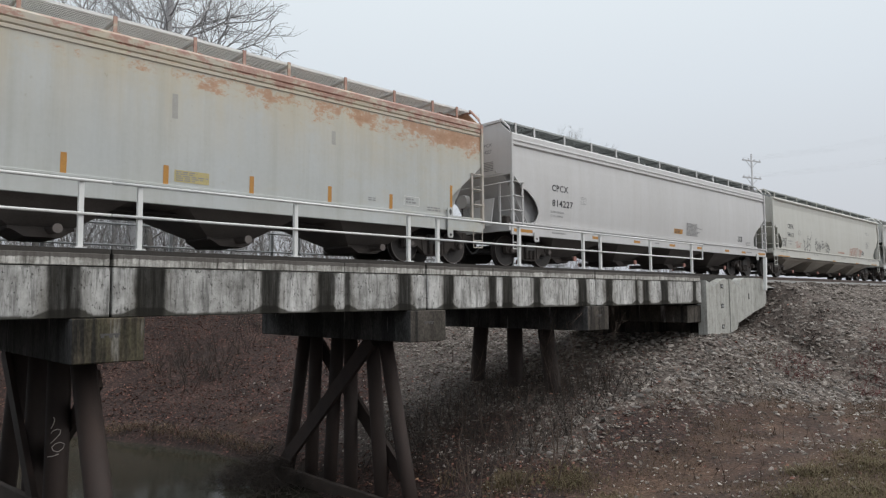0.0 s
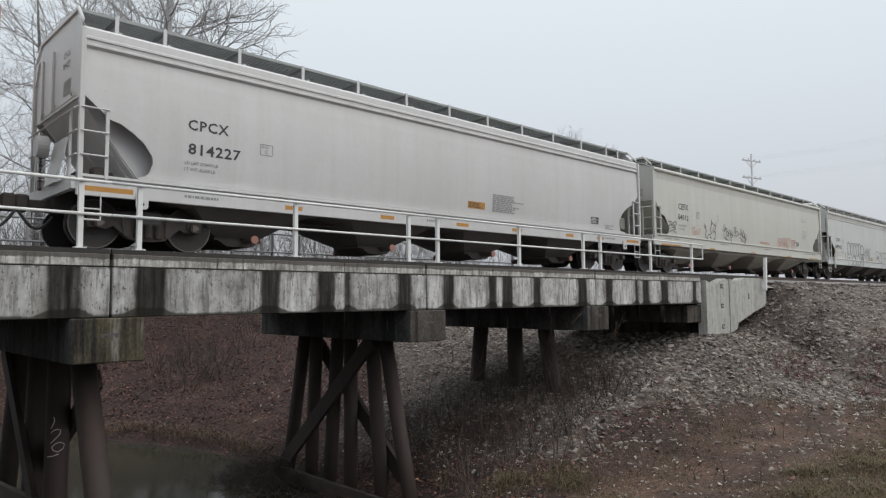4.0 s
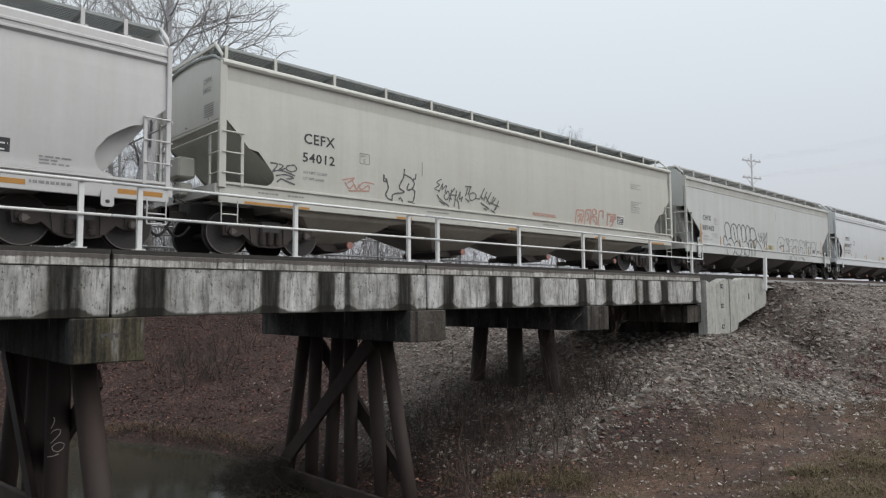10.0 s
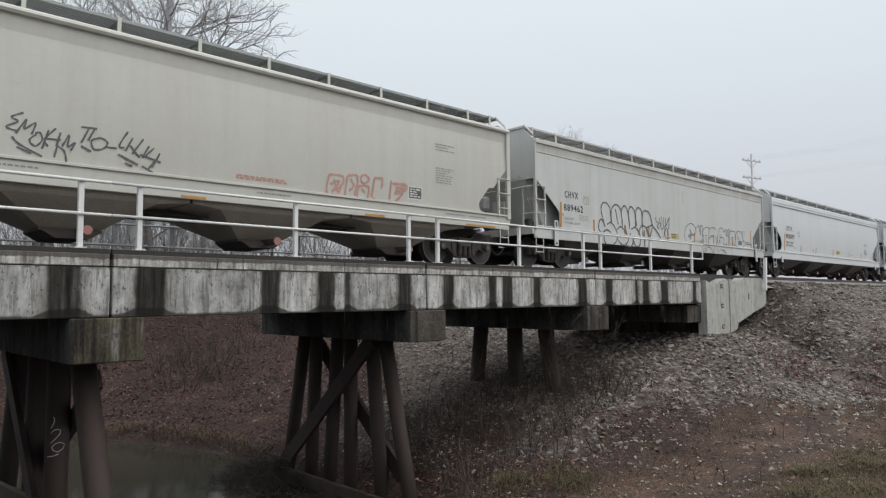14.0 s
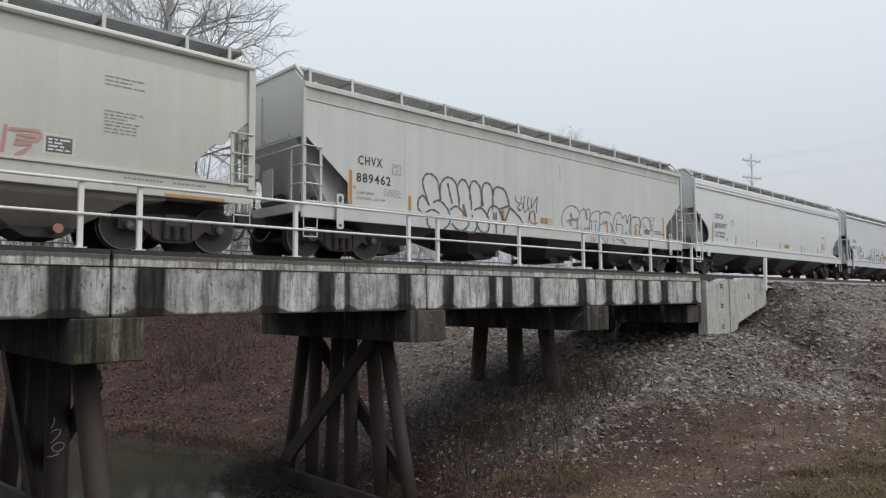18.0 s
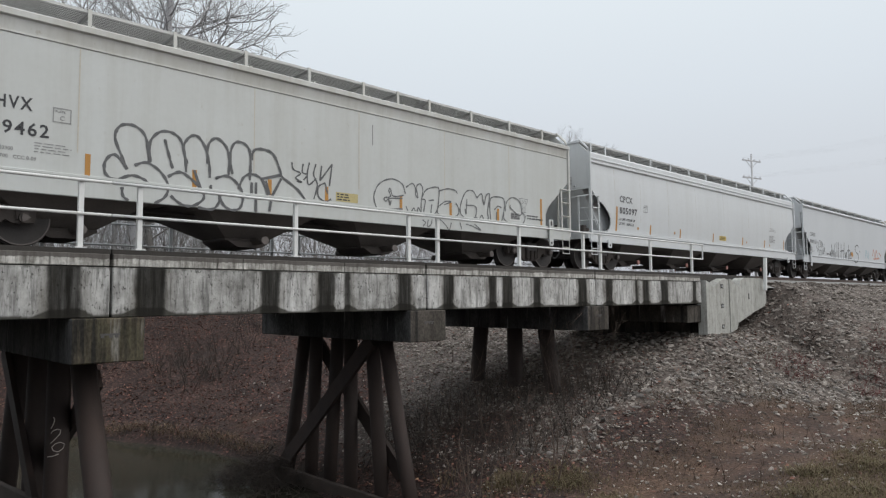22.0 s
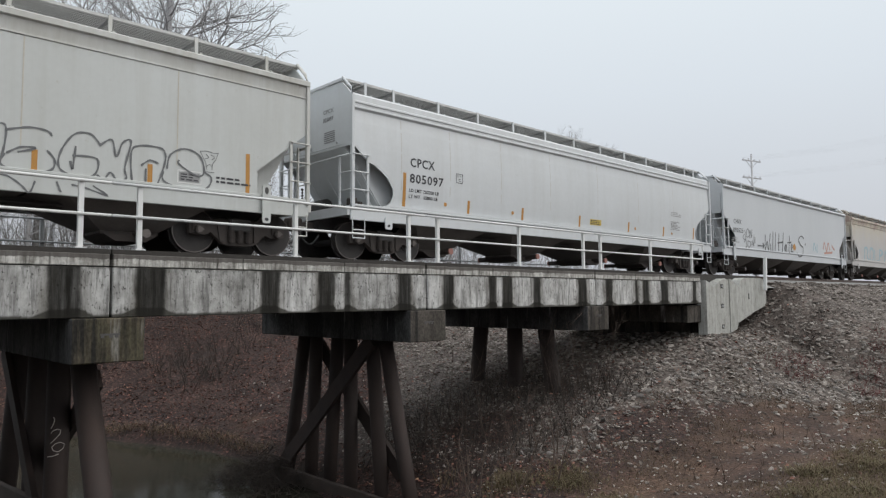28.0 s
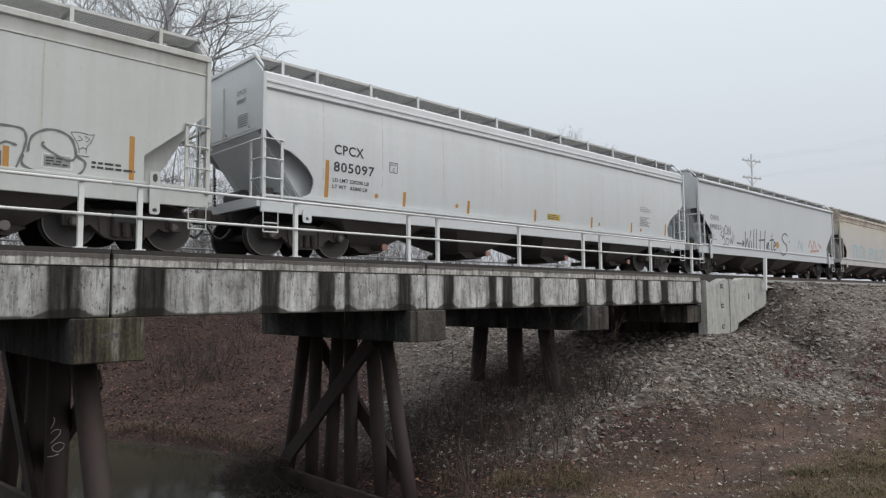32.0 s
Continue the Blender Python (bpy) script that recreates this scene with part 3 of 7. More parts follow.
def tube(bm, pts, r, sides=6, r_end=None):
    """A tube along points; the radius runs from r to r_end."""
    pts = [Vector(q) for q in pts]
    rings = []
    for i, q in enumerate(pts):
        d = (pts[min(i + 1, len(pts) - 1)] - pts[max(i - 1, 0)]).normalized()
        side = d.cross(Vector((0, 0, 1)) if abs(d.z) < 0.9 else Vector((0, 1, 0))).normalized()
        up = side.cross(d)
        rr = r if r_end is None else r + (r_end - r) * i / (len(pts) - 1)
        rings.append([bm.verts.new(q + (side * math.cos(a) + up * math.sin(a)) * rr) for a in (2 * math.pi * k / sides for k in range(sides))])
    for a, b in zip(rings[:-1], rings[1:]):
        for k in range(sides):
            bm.faces.new((a[k], a[(k + 1) % sides], b[(k + 1) % sides], b[k]))
    bm.faces.new(rings[0][::-1])
    bm.faces.new(rings[-1])
    return bm


def prism(bm, outline, y0, y1):
    """An outline in x, z drawn out from y0 to y1."""
    a = [bm.verts.new((x, y0, z)) for x, z in outline]
    b = [bm.verts.new((x, y1, z)) for x, z in outline]
    n = len(a)
    bm.faces.new(a)
    bm.faces.new(b[::-1])
    for i in range(n):
        bm.faces.new((a[(i + 1) % n], a[i], b[i], b[(i + 1) % n]))
    return bm


def drum(bm, c, axis, r, half, sides=20):
    """A short cylinder round c along 'x', 'y' or 'z'."""
    c = Vector(c)
    u, v, w = {"x": ((0, 1, 0), (0, 0, 1), (1, 0, 0)), "y": ((0, 0, 1), (1, 0, 0), (0, 1, 0)), "z": ((1, 0, 0), (0, 1, 0), (0, 0, 1))}[axis]
    u, v, w = Vector(u), Vector(v), Vector(w)
    rings = [[bm.verts.new(c + w * s + (u * math.cos(a) + v * math.sin(a)) * r) for a in (2 * math.pi * k / sides for k in range(sides))] for s in (-half, half)]
    for k in range(sides):
        bm.faces.new((rings[0][k], rings[0][(k + 1) % sides], rings[1][(k + 1) % sides], rings[1][k]))
    bm.faces.new(rings[0][::-1])
    bm.faces.new(rings[1])
    return bm


def B():
    return bmesh.new()


# ---- ground ----


def smooth_step(v):
    v = min(max(v, 0.0), 1.0)
    return v * v * (3 - 2 * v)


BANK_Y = (-80, -30, -17, -14, -12, -10, -7, -3, 0, 5, 7.2, 10.2, 13.1, 16, 30, 80)
BANK_X = (-90, -38, -15, -9.5, -5, 0.5, 6.0, 9.2, 9.9, 10.3, 10.2, 9.1, 7.8, 6.5, -14.0, -90)
RISE_D = (2.5, 6.2, 9.0, 12.5, 17.0, 40.0)
RISE_H = (0.80, 1.85, 2.55, 3.15, 3.35, 4.4)
# the creek's edge: a flat shore under the bridge, a cut bank beyond it
SHORE = ((-1.8, -0.1, 0.5, 1.0), (-0.9, -0.32, -0.16, 0.08))
CUT = ((-1.0, 0.0, 0.25, 0.9), (-0.8, -0.25, 0.0, 0.28))
BASE_Z, WATER_Z = -5.6, -5.85


def ground_z(x, y, rough=True):
    edge = float(np.interp(y, BANK_Y, BANK_X))
    right, left = (x - edge) * 0.85, (edge - 13.0 - x) * 0.85
    steep = smooth_step((y - 4.5) / 2.0)
    near, cut = (float(np.interp(max(right, left), q[0] + RISE_D, q[1] + RISE_H)) for q in (SHORE, CUT))
    rise = near + (cut - near) * steep
    if rise > 0:
        # the hollow at the foot of the railway slope
        rise *= 1 - 0.62 * smooth_step((-3.0 - y) / 5.0) * smooth_step((x - 2.0) / 4.0) * (1 - smooth_step((-y - 16.0) / 14.0))
    z = BASE_Z + rise
    z += 1.5 * smooth_step((y - 12.0) / 14.0) * smooth_step(right / 6.0)
    dy = max(0.0, abs(y) - 3.3)
    for dx in (max(0.0, 30.3 - x), max(0.0, x + 12.0)):
        z = max(z, -0.45 - 0.46 * math.hypot(1.9 * dx, dy))
    if rough and z > WATER_Z - 0.3 and abs(x) < 120 and abs(y) < 120:
        z += 0.16 * noise.noise((x * 0.35, y * 0.35, 0)) + 0.07 * noise.noise((x * 1.3, y * 1.3, 4))
    return z


def gravel_at(x, y):
    """How far the ground is covered with railway gravel."""
    if y > 0:
        edge, fade = float(np.interp(x, (11.0, 12.3, 15.0, 17.5, 20.0, 26.0), (2.2, 3.0, 3.7, 5.9, 9.4, 11.5))), 1.2
    else:
        edge, fade = 3.5 + max(0.0, x - 14.0) * 0.35, 1.6
    near = 0.7 * math.exp(-((x - 13.3) / 1.1) ** 2 - ((y + 4.9) / 0.8) ** 2)
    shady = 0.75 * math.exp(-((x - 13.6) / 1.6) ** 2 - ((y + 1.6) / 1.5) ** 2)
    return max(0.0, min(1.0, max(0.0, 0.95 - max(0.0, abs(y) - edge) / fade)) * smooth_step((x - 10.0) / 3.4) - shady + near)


def axis_steps(marks):
    out = [marks[0][0]]
    for (a, _), (b, step) in zip(marks[:-1], marks[1:]):
        k = max(1, round((b - a) / step))
        out += [a + (b - a) * (i + 1) / k for i in range(k)]
    return out


def build_ground():
    xs = axis_steps([(-900, 0), (-120, 60), (-20, 5), (0, 1.0), (34, 0.33), (70, 1.0), (160, 5), (1200, 80)])
    ys = axis_steps([(-900, 0), (-60, 60), (-20, 4), (-14, 0.6), (14, 0.33), (30, 0.8), (80, 4), (1200, 70)])
    verts = [(x, y, ground_z(x, y)) for y in ys for x in xs]
    nx = len(xs)
    faces = [(j * nx + i, j * nx + i + 1, (j + 1) * nx + i + 1, (j + 1) * nx + i) for j in range(len(ys) - 1) for i in range(nx - 1)]
    me = bpy.data.meshes.new("ground")
    me.from_pydata(verts, [], faces)
    me.materials.append(M_GROUND)
    me.polygons.foreach_set("use_smooth", [True] * len(faces))
    g, e, w = (me.attributes.new(a, "FLOAT", "POINT") for a in ("gravel", "green", "straw"))
    w.data.foreach_set("value", [0.66 * smooth_step((-y - 4.0) / 3.0) * smooth_step((x - 8) / 4.0) + 0.62 * math.exp(-((x - 11.7) / 1.7) ** 2 - ((y - 7.6) / 2.2) ** 2) for y in ys for x in xs])
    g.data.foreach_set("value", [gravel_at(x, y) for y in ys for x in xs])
    e.data.foreach_set("value", [0.40 * smooth_step((-y - 9.2) / 2.2) * smooth_step((x - 3) / 4.0) for y in ys for x in xs])
    return tagged(new("ground", me), "brown leaf-littered creek bank rising to a gravelled railway slope", "ground", kind="structure")


ground = build_ground()
bm = B()
for x in range(-60, 40, 10):
    for y in range(-90, 90, 10):
        bm.faces.new([bm.verts.new(c) for c in ((x, y, WATER_Z), (x + 10, y, WATER_Z), (x + 10, y + 10, WATER_Z), (x, y + 10, WATER_Z))])
bmesh.ops.remove_doubles(bm, verts=bm.verts, dist=0.01)
tagged(link_mesh("water", bm, M_WATER), "murky olive creek water under the bridge", "water", kind="structure")

# ---- bridge ----
JOINT, SPAN = 3.676, 6.703
FACE, CURB_TOP, GROOVE, SOFFIT = -3.055, -0.234, -0.43, -1.229
CAP_FOOT, CAP_HALF = -1.923, 0.542


def bridge_span(k, material):
    x0, x1 = JOINT + k * SPAN + 0.02, JOINT + (k + 1) * SPAN - 0.02
    sp = empty("bridge_span", pose(x0, 0, SOFFIT))
    w = x1 - x0
    tagged(sp, "weathered concrete bridge span with black drain stains", "bridge span", "bridge spans")
    # two edge beams and the inner beams under one deck
    for s in (-1, 1):
        b = B()
        box(b, 0, w, min(s * 3.055, s * 1.9), max(s * 3.055, s * 1.9), 0, GROOVE - SOFFIT - 0.015, 0.012)
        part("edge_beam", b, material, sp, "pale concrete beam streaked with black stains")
        for i in range(3):
            c = B()
            a0, a1 = w * i / 3 + 0.006, w * (i + 1) / 3 - 0.006
            box(c, a0, a1, min(s * 3.04, s * 2.75), max(s * 3.04, s * 2.75), GROOVE - SOFFIT, CURB_TOP - SOFFIT, 0.012)
            part("curb", c, M_CURB, sp)
        c = B()
        box(c, -0.01, w + 0.01, min(s * 3.03, s * 2.35), max(s * 3.03, s * 2.35), CURB_TOP - SOFFIT + 0.004, CURB_TOP - SOFFIT + 0.075)
        part("walkway_plank", c, M_DARKWOOD, sp, "dark timber walkway plank")
    b = B()
    box(b, 0, w, -1.88, 1.88, 0.05, 0.62)
    box(b, 0, w, -2.74, 2.74, 0.60, 0.72)
    part("deck", b, M_CAP, sp)
    return sp


for k in range(-2, 3):
    bridge_span(k, {0: M_CONC_A, 1: M_CONC_B, 2: M_CONC_C}.get(k, M_CONC_LEFT))


def railing(k, side):
    """White pipe railing along one span: three posts, a top and a middle pipe."""
    x0 = JOINT + k * SPAN + 0.443
    length = SPAN - 0.886
    y = side * 2.969
    r = empty("bridge_railing", pose(x0, y, -0.155))
    near = side < 0
    paint = M_RAILPAINT if near else M_GALV
    tagged(r, "white painted pipe railing on the bridge edge" if near else "grey galvanised railing on the far bridge edge", "railing", "bridge railings")
    posts = (0.0, SPAN / 2 - 0.443 + 0.02, length)
    b = B()
    box(b, -0.038, 0.038, -0.012, 0.012, 0, 1.075)
    box(b, -0.038, -0.026, -0.012, 0.06, 0, 1.075)
    box(b, -0.085, 0.085, -0.06, 0.10, 0, 0.018)
    first = part("post", b, paint, r)
    for x in posts[1:]:
        again(first, r, pose(x, 0, 0))
    end = 0.75 if k == 2 and near else 0.43
    for z, rr in ((1.055, 0.026), (0.535, 0.024)):
        b = B()
        tube(b, [(-0.44, -0.034, z), (length * 0.5, -0.034, z), (length + end, -0.034, z)], rr, 8)
        part("top_rail" if z > 1 else "middle_rail", b, paint, r, "", True)
    if k == 2 and near:
        b = B()
        tube(b, [(length + end, -0.034, 1.06), (length + end, -0.034, 0.53)], 0.025, 8)
        part("end_loop", b, paint, r)
    return r


for k in range(-2, 3):
    railing(k, -1)
    railing(k, 1)


BENTS = {
    0: (((-1.88, -0.48), (-0.60, 0.02), (0.75, 0.08), (2.15, 0.32)), ((2.45, -1.6, -0.05, -4.1, -0.25), (-1.9, 2.7, -0.35, -3.4, 0.25)), 0.20, 0.17),
    1: (((-1.62, -0.25), (-1.12, -0.10), (-0.25, 0.0), (0.30, 0.10), (1.28, 0.07), (1.84, 0.22)), ((-1.42, 2.65, -0.02, -3.62, -0.24), (1.75, -1.95, -0.05, -3.2, 0.24)), 0.175, 0.185),
    2: (((-1.22, -0.14), (0.03, 0.0), (1.50, 0.12)), (), 0.25, 0.15),
}


def bent(k):
    """A pile bent: concrete cap, steel pipe columns and crossed braces. Columns are (y at the cap, lean out a metre of depth)."""
    columns, braces, radius, half = BENTS.get(k, BENTS[2])
    x0 = JOINT + k * SPAN - 0.042
    bt = empty("pile_bent", pose(x0, 0, CAP_FOOT))
    tagged(bt, "brown steel pile bent under a damp concrete cap" if not braces else "brown steel pile bent with crossed braces under a concrete cap", "pile bent", "bridge bents")
    b = B()
    box(b, -CAP_HALF, CAP_HALF, -3.147, 3.25, 0, SOFFIT - CAP_FOOT - 0.006, 0.018)
    cap = part("pile_cap", b, M_CAP if k == 0 else M_CAPGREY, bt, "damp greenish grey concrete cap" if k == 0 else "damp grey-brown concrete cap")
    # x-facing sides take the darker copy: black runs, with shade put into the colour
    cap.data.materials.append(M_CAPSHADE)
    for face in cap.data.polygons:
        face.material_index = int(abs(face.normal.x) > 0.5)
    b = B()
    box(b, -0.13, 0.16, -3.152, -3.147, 0.42, 0.45)
    for x in (-0.12, 0.0, 0.08):
        box(b, x, x + 0.05, -3.152, -3.147, 0.385, 0.42)
    part("cast_mark", b, M_BLACKSTEEL, cap)
    foot = -7.2 - CAP_FOOT
    for y, lean in columns:
        b = B()
        tube(b, [(0, y, 0.0), (0, y - lean * foot, foot)], radius, 14)
        part("steel_column", b, M_PILE, bt, "", True)
    for ya, yb, za, zb, xo in braces:
        b = B()
        d = Vector((0, yb - ya, zb - za)).normalized()
        n = Vector((0, -d.z, d.y)) * half
        quad = [(ya + n.y, za + n.z), (yb + n.y, zb + n.z), (yb - n.y, zb - n.z), (ya - n.y, za - n.z)]
        f0 = [b.verts.new((xo - 0.05, q[0], q[1])) for q in quad]
        f1 = [b.verts.new((xo + 0.05, q[0], q[1])) for q in quad]
        b.faces.new(f0), b.faces.new(f1[::-1])
        for i in range(4):
            b.faces.new((f0[(i + 1) % 4], f0[i], f1[i], f1[(i + 1) % 4]))
        part("cross_brace", b, M_PILE, bt)
    if k == 1:
        b = B()
        box(b, -0.34, -0.21, -2.35, 2.75, -0.22, 0.22, 0.012)
        strut = part("lower_strut", b, M_TIMBER, bt, "damp brown timber strut")
        strut.matrix_basis = pose(0, 0, -3.82, 0, 0, 0)
    if k == 2:
        b = B()
        box(b, -0.36, -0.24, -1.7, 2.0, -0.17, 0.17, 0.012)
        strut = part("lower_strut", b, M_TIMBER, bt, "damp brown timber strut")
        strut.matrix_basis = pose(0, 0, -2.16, -0.8, 0, 0)
    if k == 0:
        b = B()
        box(b, -0.34, -0.22, -2.9, 3.9, -0.16, 0.16, 0.012)
        strut = part("lower_strut", b, M_TIMBER, bt, "damp brown timber strut")
        strut.matrix_basis = pose(0, 0, -2.72, -4.5, 0, 0)
        # chalk figures on the column: sideways and up in metres on its face
        side, toward = Vector((0.967, -0.255, 0)), Vector((-0.255, -0.967, 0))
        for pts in ([(-0.07, 0.25), (-0.05, 0.20), (-0.07, 0.12), (-0.10, 0.05)],
                    [(-0.10, -0.03), (-0.06, 0.02), (0.0, 0.04), (0.05, 0.02), (0.04, -0.05), (-0.03, -0.13), (-0.10, -0.20)],
                    [(-0.08, -0.27), (-0.03, -0.21), (0.05, -0.19), (0.115, -0.23), (0.105, -0.30), (0.03, -0.35), (-0.05, -0.33), (-0.08, -0.27)],
                    [(-0.14, -0.43), (-0.06, -0.42), (0.03, -0.39)]):
            b = B()
            path = []
            for q, z in pts:
                zz = -1.34 + z * 1.02
                path.append(Vector((0, -0.60 - 0.02 * zz, zz)) + side * q + toward * (math.sqrt(radius ** 2 - q ** 2) + 0.003))
            tube(b, path, 0.007, 5)
            part("chalk_figure", b, M_CHALK, bt, "pale chalk figure")
    return bt


bents = [bent(k) for k in range(-1, 3)]


def abutment():
    ab = empty("abutment", pose(23.98, 0, -2.35))
    tagged(ab, "pale concrete bridge abutment with stepped wing walls", "abutment")
    b = B()
    box(b, 0.62, 1.9, -2.5, 2.5, -1.5, 1.15, 0.01)
    box(b, -1.0, 0.6, -2.9, 2.9, 0.45, 1.06, 0.01)
    part("bearing_seat", b, M_CAPGREY, ab)
    for s in (-1, 1):
        b = B()
        prism(b, [(0.03, 0.0), (1.92, -0.02), (1.92, 1.96), (1.62, 2.05), (1.1, 1.93), (0.72, 1.72), (0.5, 1.74), (0.25, 1.9), (0.02, 1.96)], *sorted((s * 3.13, s * 2.79)))
        part("end_block", b, M_ABUT, ab, "pale concrete end block with bolt pockets")
        b = B()
        prism(b, [(1.93, 0.0), (2.5, 0.12), (2.62, 0.35), (4.2, 0.75), (5.42, 1.0), (5.46, 1.98), (4.9, 2.10), (3.3, 2.10), (2.95, 2.0), (2.7, 1.72), (2.45, 1.84), (2.2, 2.0), (1.93, 2.04)], *sorted((s * 3.16, s * 2.79)))
        part("wing_wall", b, M_ABUT, ab)
        b = B()
        box(b, -0.02, 5.45, *sorted((s * 2.60, s * 2.78)), 0.9, 2.20)
        part("back_plank", b, M_DARKWOOD, ab, "dark timber backing")
        b = B()
        box(b, 3.62, 3.72, *sorted((s * 3.16, s * 3.166)), 1.26, 1.48)
        part("weep_slot", b, M_BLACKSTEEL, ab)
        for z in (0.25, 1.02, 1.75):
            b = B()
            box(b, 1.22, 1.42, *sorted((s * 3.13, s * 3.138)), z - 0.08, z + 0.08)
            pocket = part("bolt_pocket", b, M_BLACKSTEEL, ab)
            b = B()
            box(b, 1.28, 1.36, *sorted((s * 3.136, s * 3.15)), z - 0.03, z + 0.03)
            part("bolt_plate", b, M_GALV, pocket)
    return ab


abutment()
b = B()
box(b, -0.06, 0.06, -0.06, 0.06, 0, 1.35, 0.01)
post = link_mesh("marker_post", b, M_RAILPAINT)
post.matrix_basis = pose(28.9, -3.33, -0.75, 0, 5, 0)
tagged(post, "white painted marker post standing at the end of the wing wall", "post")

# ---- track ----
track = empty("railway_track", pose(0, 0, -0.2))
tagged(track, "steel railway track on timber ties and grey ballast", "railway track", kind="structure")
for s in (-1, 1):
    b = B()
    prof = [(-0.07, 0.02), (0.07, 0.02), (0.07, 0.035), (0.012, 0.06), (0.012, 0.15), (0.036, 0.165), (0.036, 0.2), (-0.036, 0.2), (-0.036, 0.165), (-0.012, 0.15), (-0.012, 0.06), (-0.07, 0.035)]
    ra = [b.verts.new((-140, s * 0.753 + y, z)) for y, z in prof]
    rb = [b.verts.new((260, s * 0.753 + y, z)) for y, z in prof]
    for i in range(len(prof)):
        b.faces.new((ra[i], ra[(i + 1) % 12], rb[(i + 1) % 12], rb[i]))
    b.faces.new(ra[::-1]), b.faces.new(rb)
    part("rail", b, M_STEELRAIL, track, "worn steel rail")
b = B()
for x0, x1, w0, w1, z0 in ((-9.7, 24.2, 2.33, 2.3, -0.28), (24.2, 29.4, 2.75, 2.0, -0.30), (29.4, 260, 3.3, 2.0, -0.45), (-140, -9.7, 3.3, 2.0, -0.45)):
    ends = []
    for x in (x0, x1):
        ends.append([b.verts.new((x, y, z)) for y, z in ((-w0, z0), (-w1, -0.03), (w1, -0.03), (w0, z0))])
    for i in range(3):
        b.faces.new((ends[0][i], ends[0][i + 1], ends[1][i + 1], ends[1][i]))
    b.faces.new(ends[0][::-1]), b.faces.new(ends[1])
part("ballast_bed", b, M_BALLAST, track, "bed of grey crushed stone")
b = B()
box(b, -0.11, 0.11, -1.3, 1.3, -0.15, 0.0)
tie = part("tie", b, M_TIE, track)
tie.matrix_basis = pose(0, 0, 0.0)
for i in range(1, 90):
    again(tie, track, pose(i * 0.5, 0, 0))

# ---- covered hopper cars ----
TRAIN, WHEELSETS = [], []
SIDE = 1.6
SILL_TOP, EAVE, BOARD = 1.19, 3.87, 4.33
# how far the side sheet is cut back from the car's end at each height
CUTS = {
    "curved": ((1.19, 0.95), (1.30, 1.14), (1.40, 1.25), (1.58, 1.31), (1.72, 1.29), (1.95, 1.12), (2.10, 0.92), (2.23, 0.70), (2.27, 0.53), (2.64, 0.09), (3.87, 0.03)),
    "faceted": ((1.19, 1.00), (1.40, 1.04), (1.48, 1.18), (1.58, 1.24), (1.70, 1.22), (2.11, 0.86), (2.15, 0.64), (2.47, 0.35), (2.74, 0.07), (3.87, 0.02)),
    "straight": ((1.19, 1.25), (1.71, 1.25), (2.68, 0.05), (3.87, 0.02)),
}
# side sill: foot and top
SILLS = {"curved": (0.87, 1.22), "faceted": (0.98, 1.38), "straight": (0.83, 1.19)}


def loft(rows, length, columns=12, thick=0.03):
    """A sheet over rows (z, y, cut): each row runs from the cut at one end to the cut at the other."""
    b = bmesh.new()
    layers = []
    for off in (0.0, thick):
        grid = []
        for z, y, cut in rows:
            s = -1 if y < 0 else 1
            grid.append([b.verts.new((cut + (length - 2 * cut) * i / columns, y - s * off, z)) for i in range(columns + 1)])
        layers.append(grid)
    for k, g in enumerate(layers):
        for r0, r1 in zip(g[:-1], g[1:]):
            for i in range(columns):
                q = (r0[i], r0[i + 1], r1[i + 1], r1[i])
                b.faces.new(q if (k == 0) == (rows[0][1] < 0) else q[::-1])
    g0, g1 = layers
    rim = list(zip(g0[0], g1[0])), list(zip(g0[-1], g1[-1])), [(r[0], q[0]) for r, q in zip(g0, g1)], [(r[-1], q[-1]) for r, q in zip(g0, g1)]
    for edge in rim:
        for (a, c), (d, e) in zip(edge[:-1], edge[1:]):
            b.faces.new((a, d, e, c))
    bmesh.ops.recalc_face_normals(b, faces=b.faces)
    return b


def side_y(z, bulge):
    t = (z - SILL_TOP) / (EAVE - SILL_TOP)
    return SIDE - 0.02 + bulge * math.sin(math.pi * min(max(t, 0), 1)) ** 0.6 - bulge


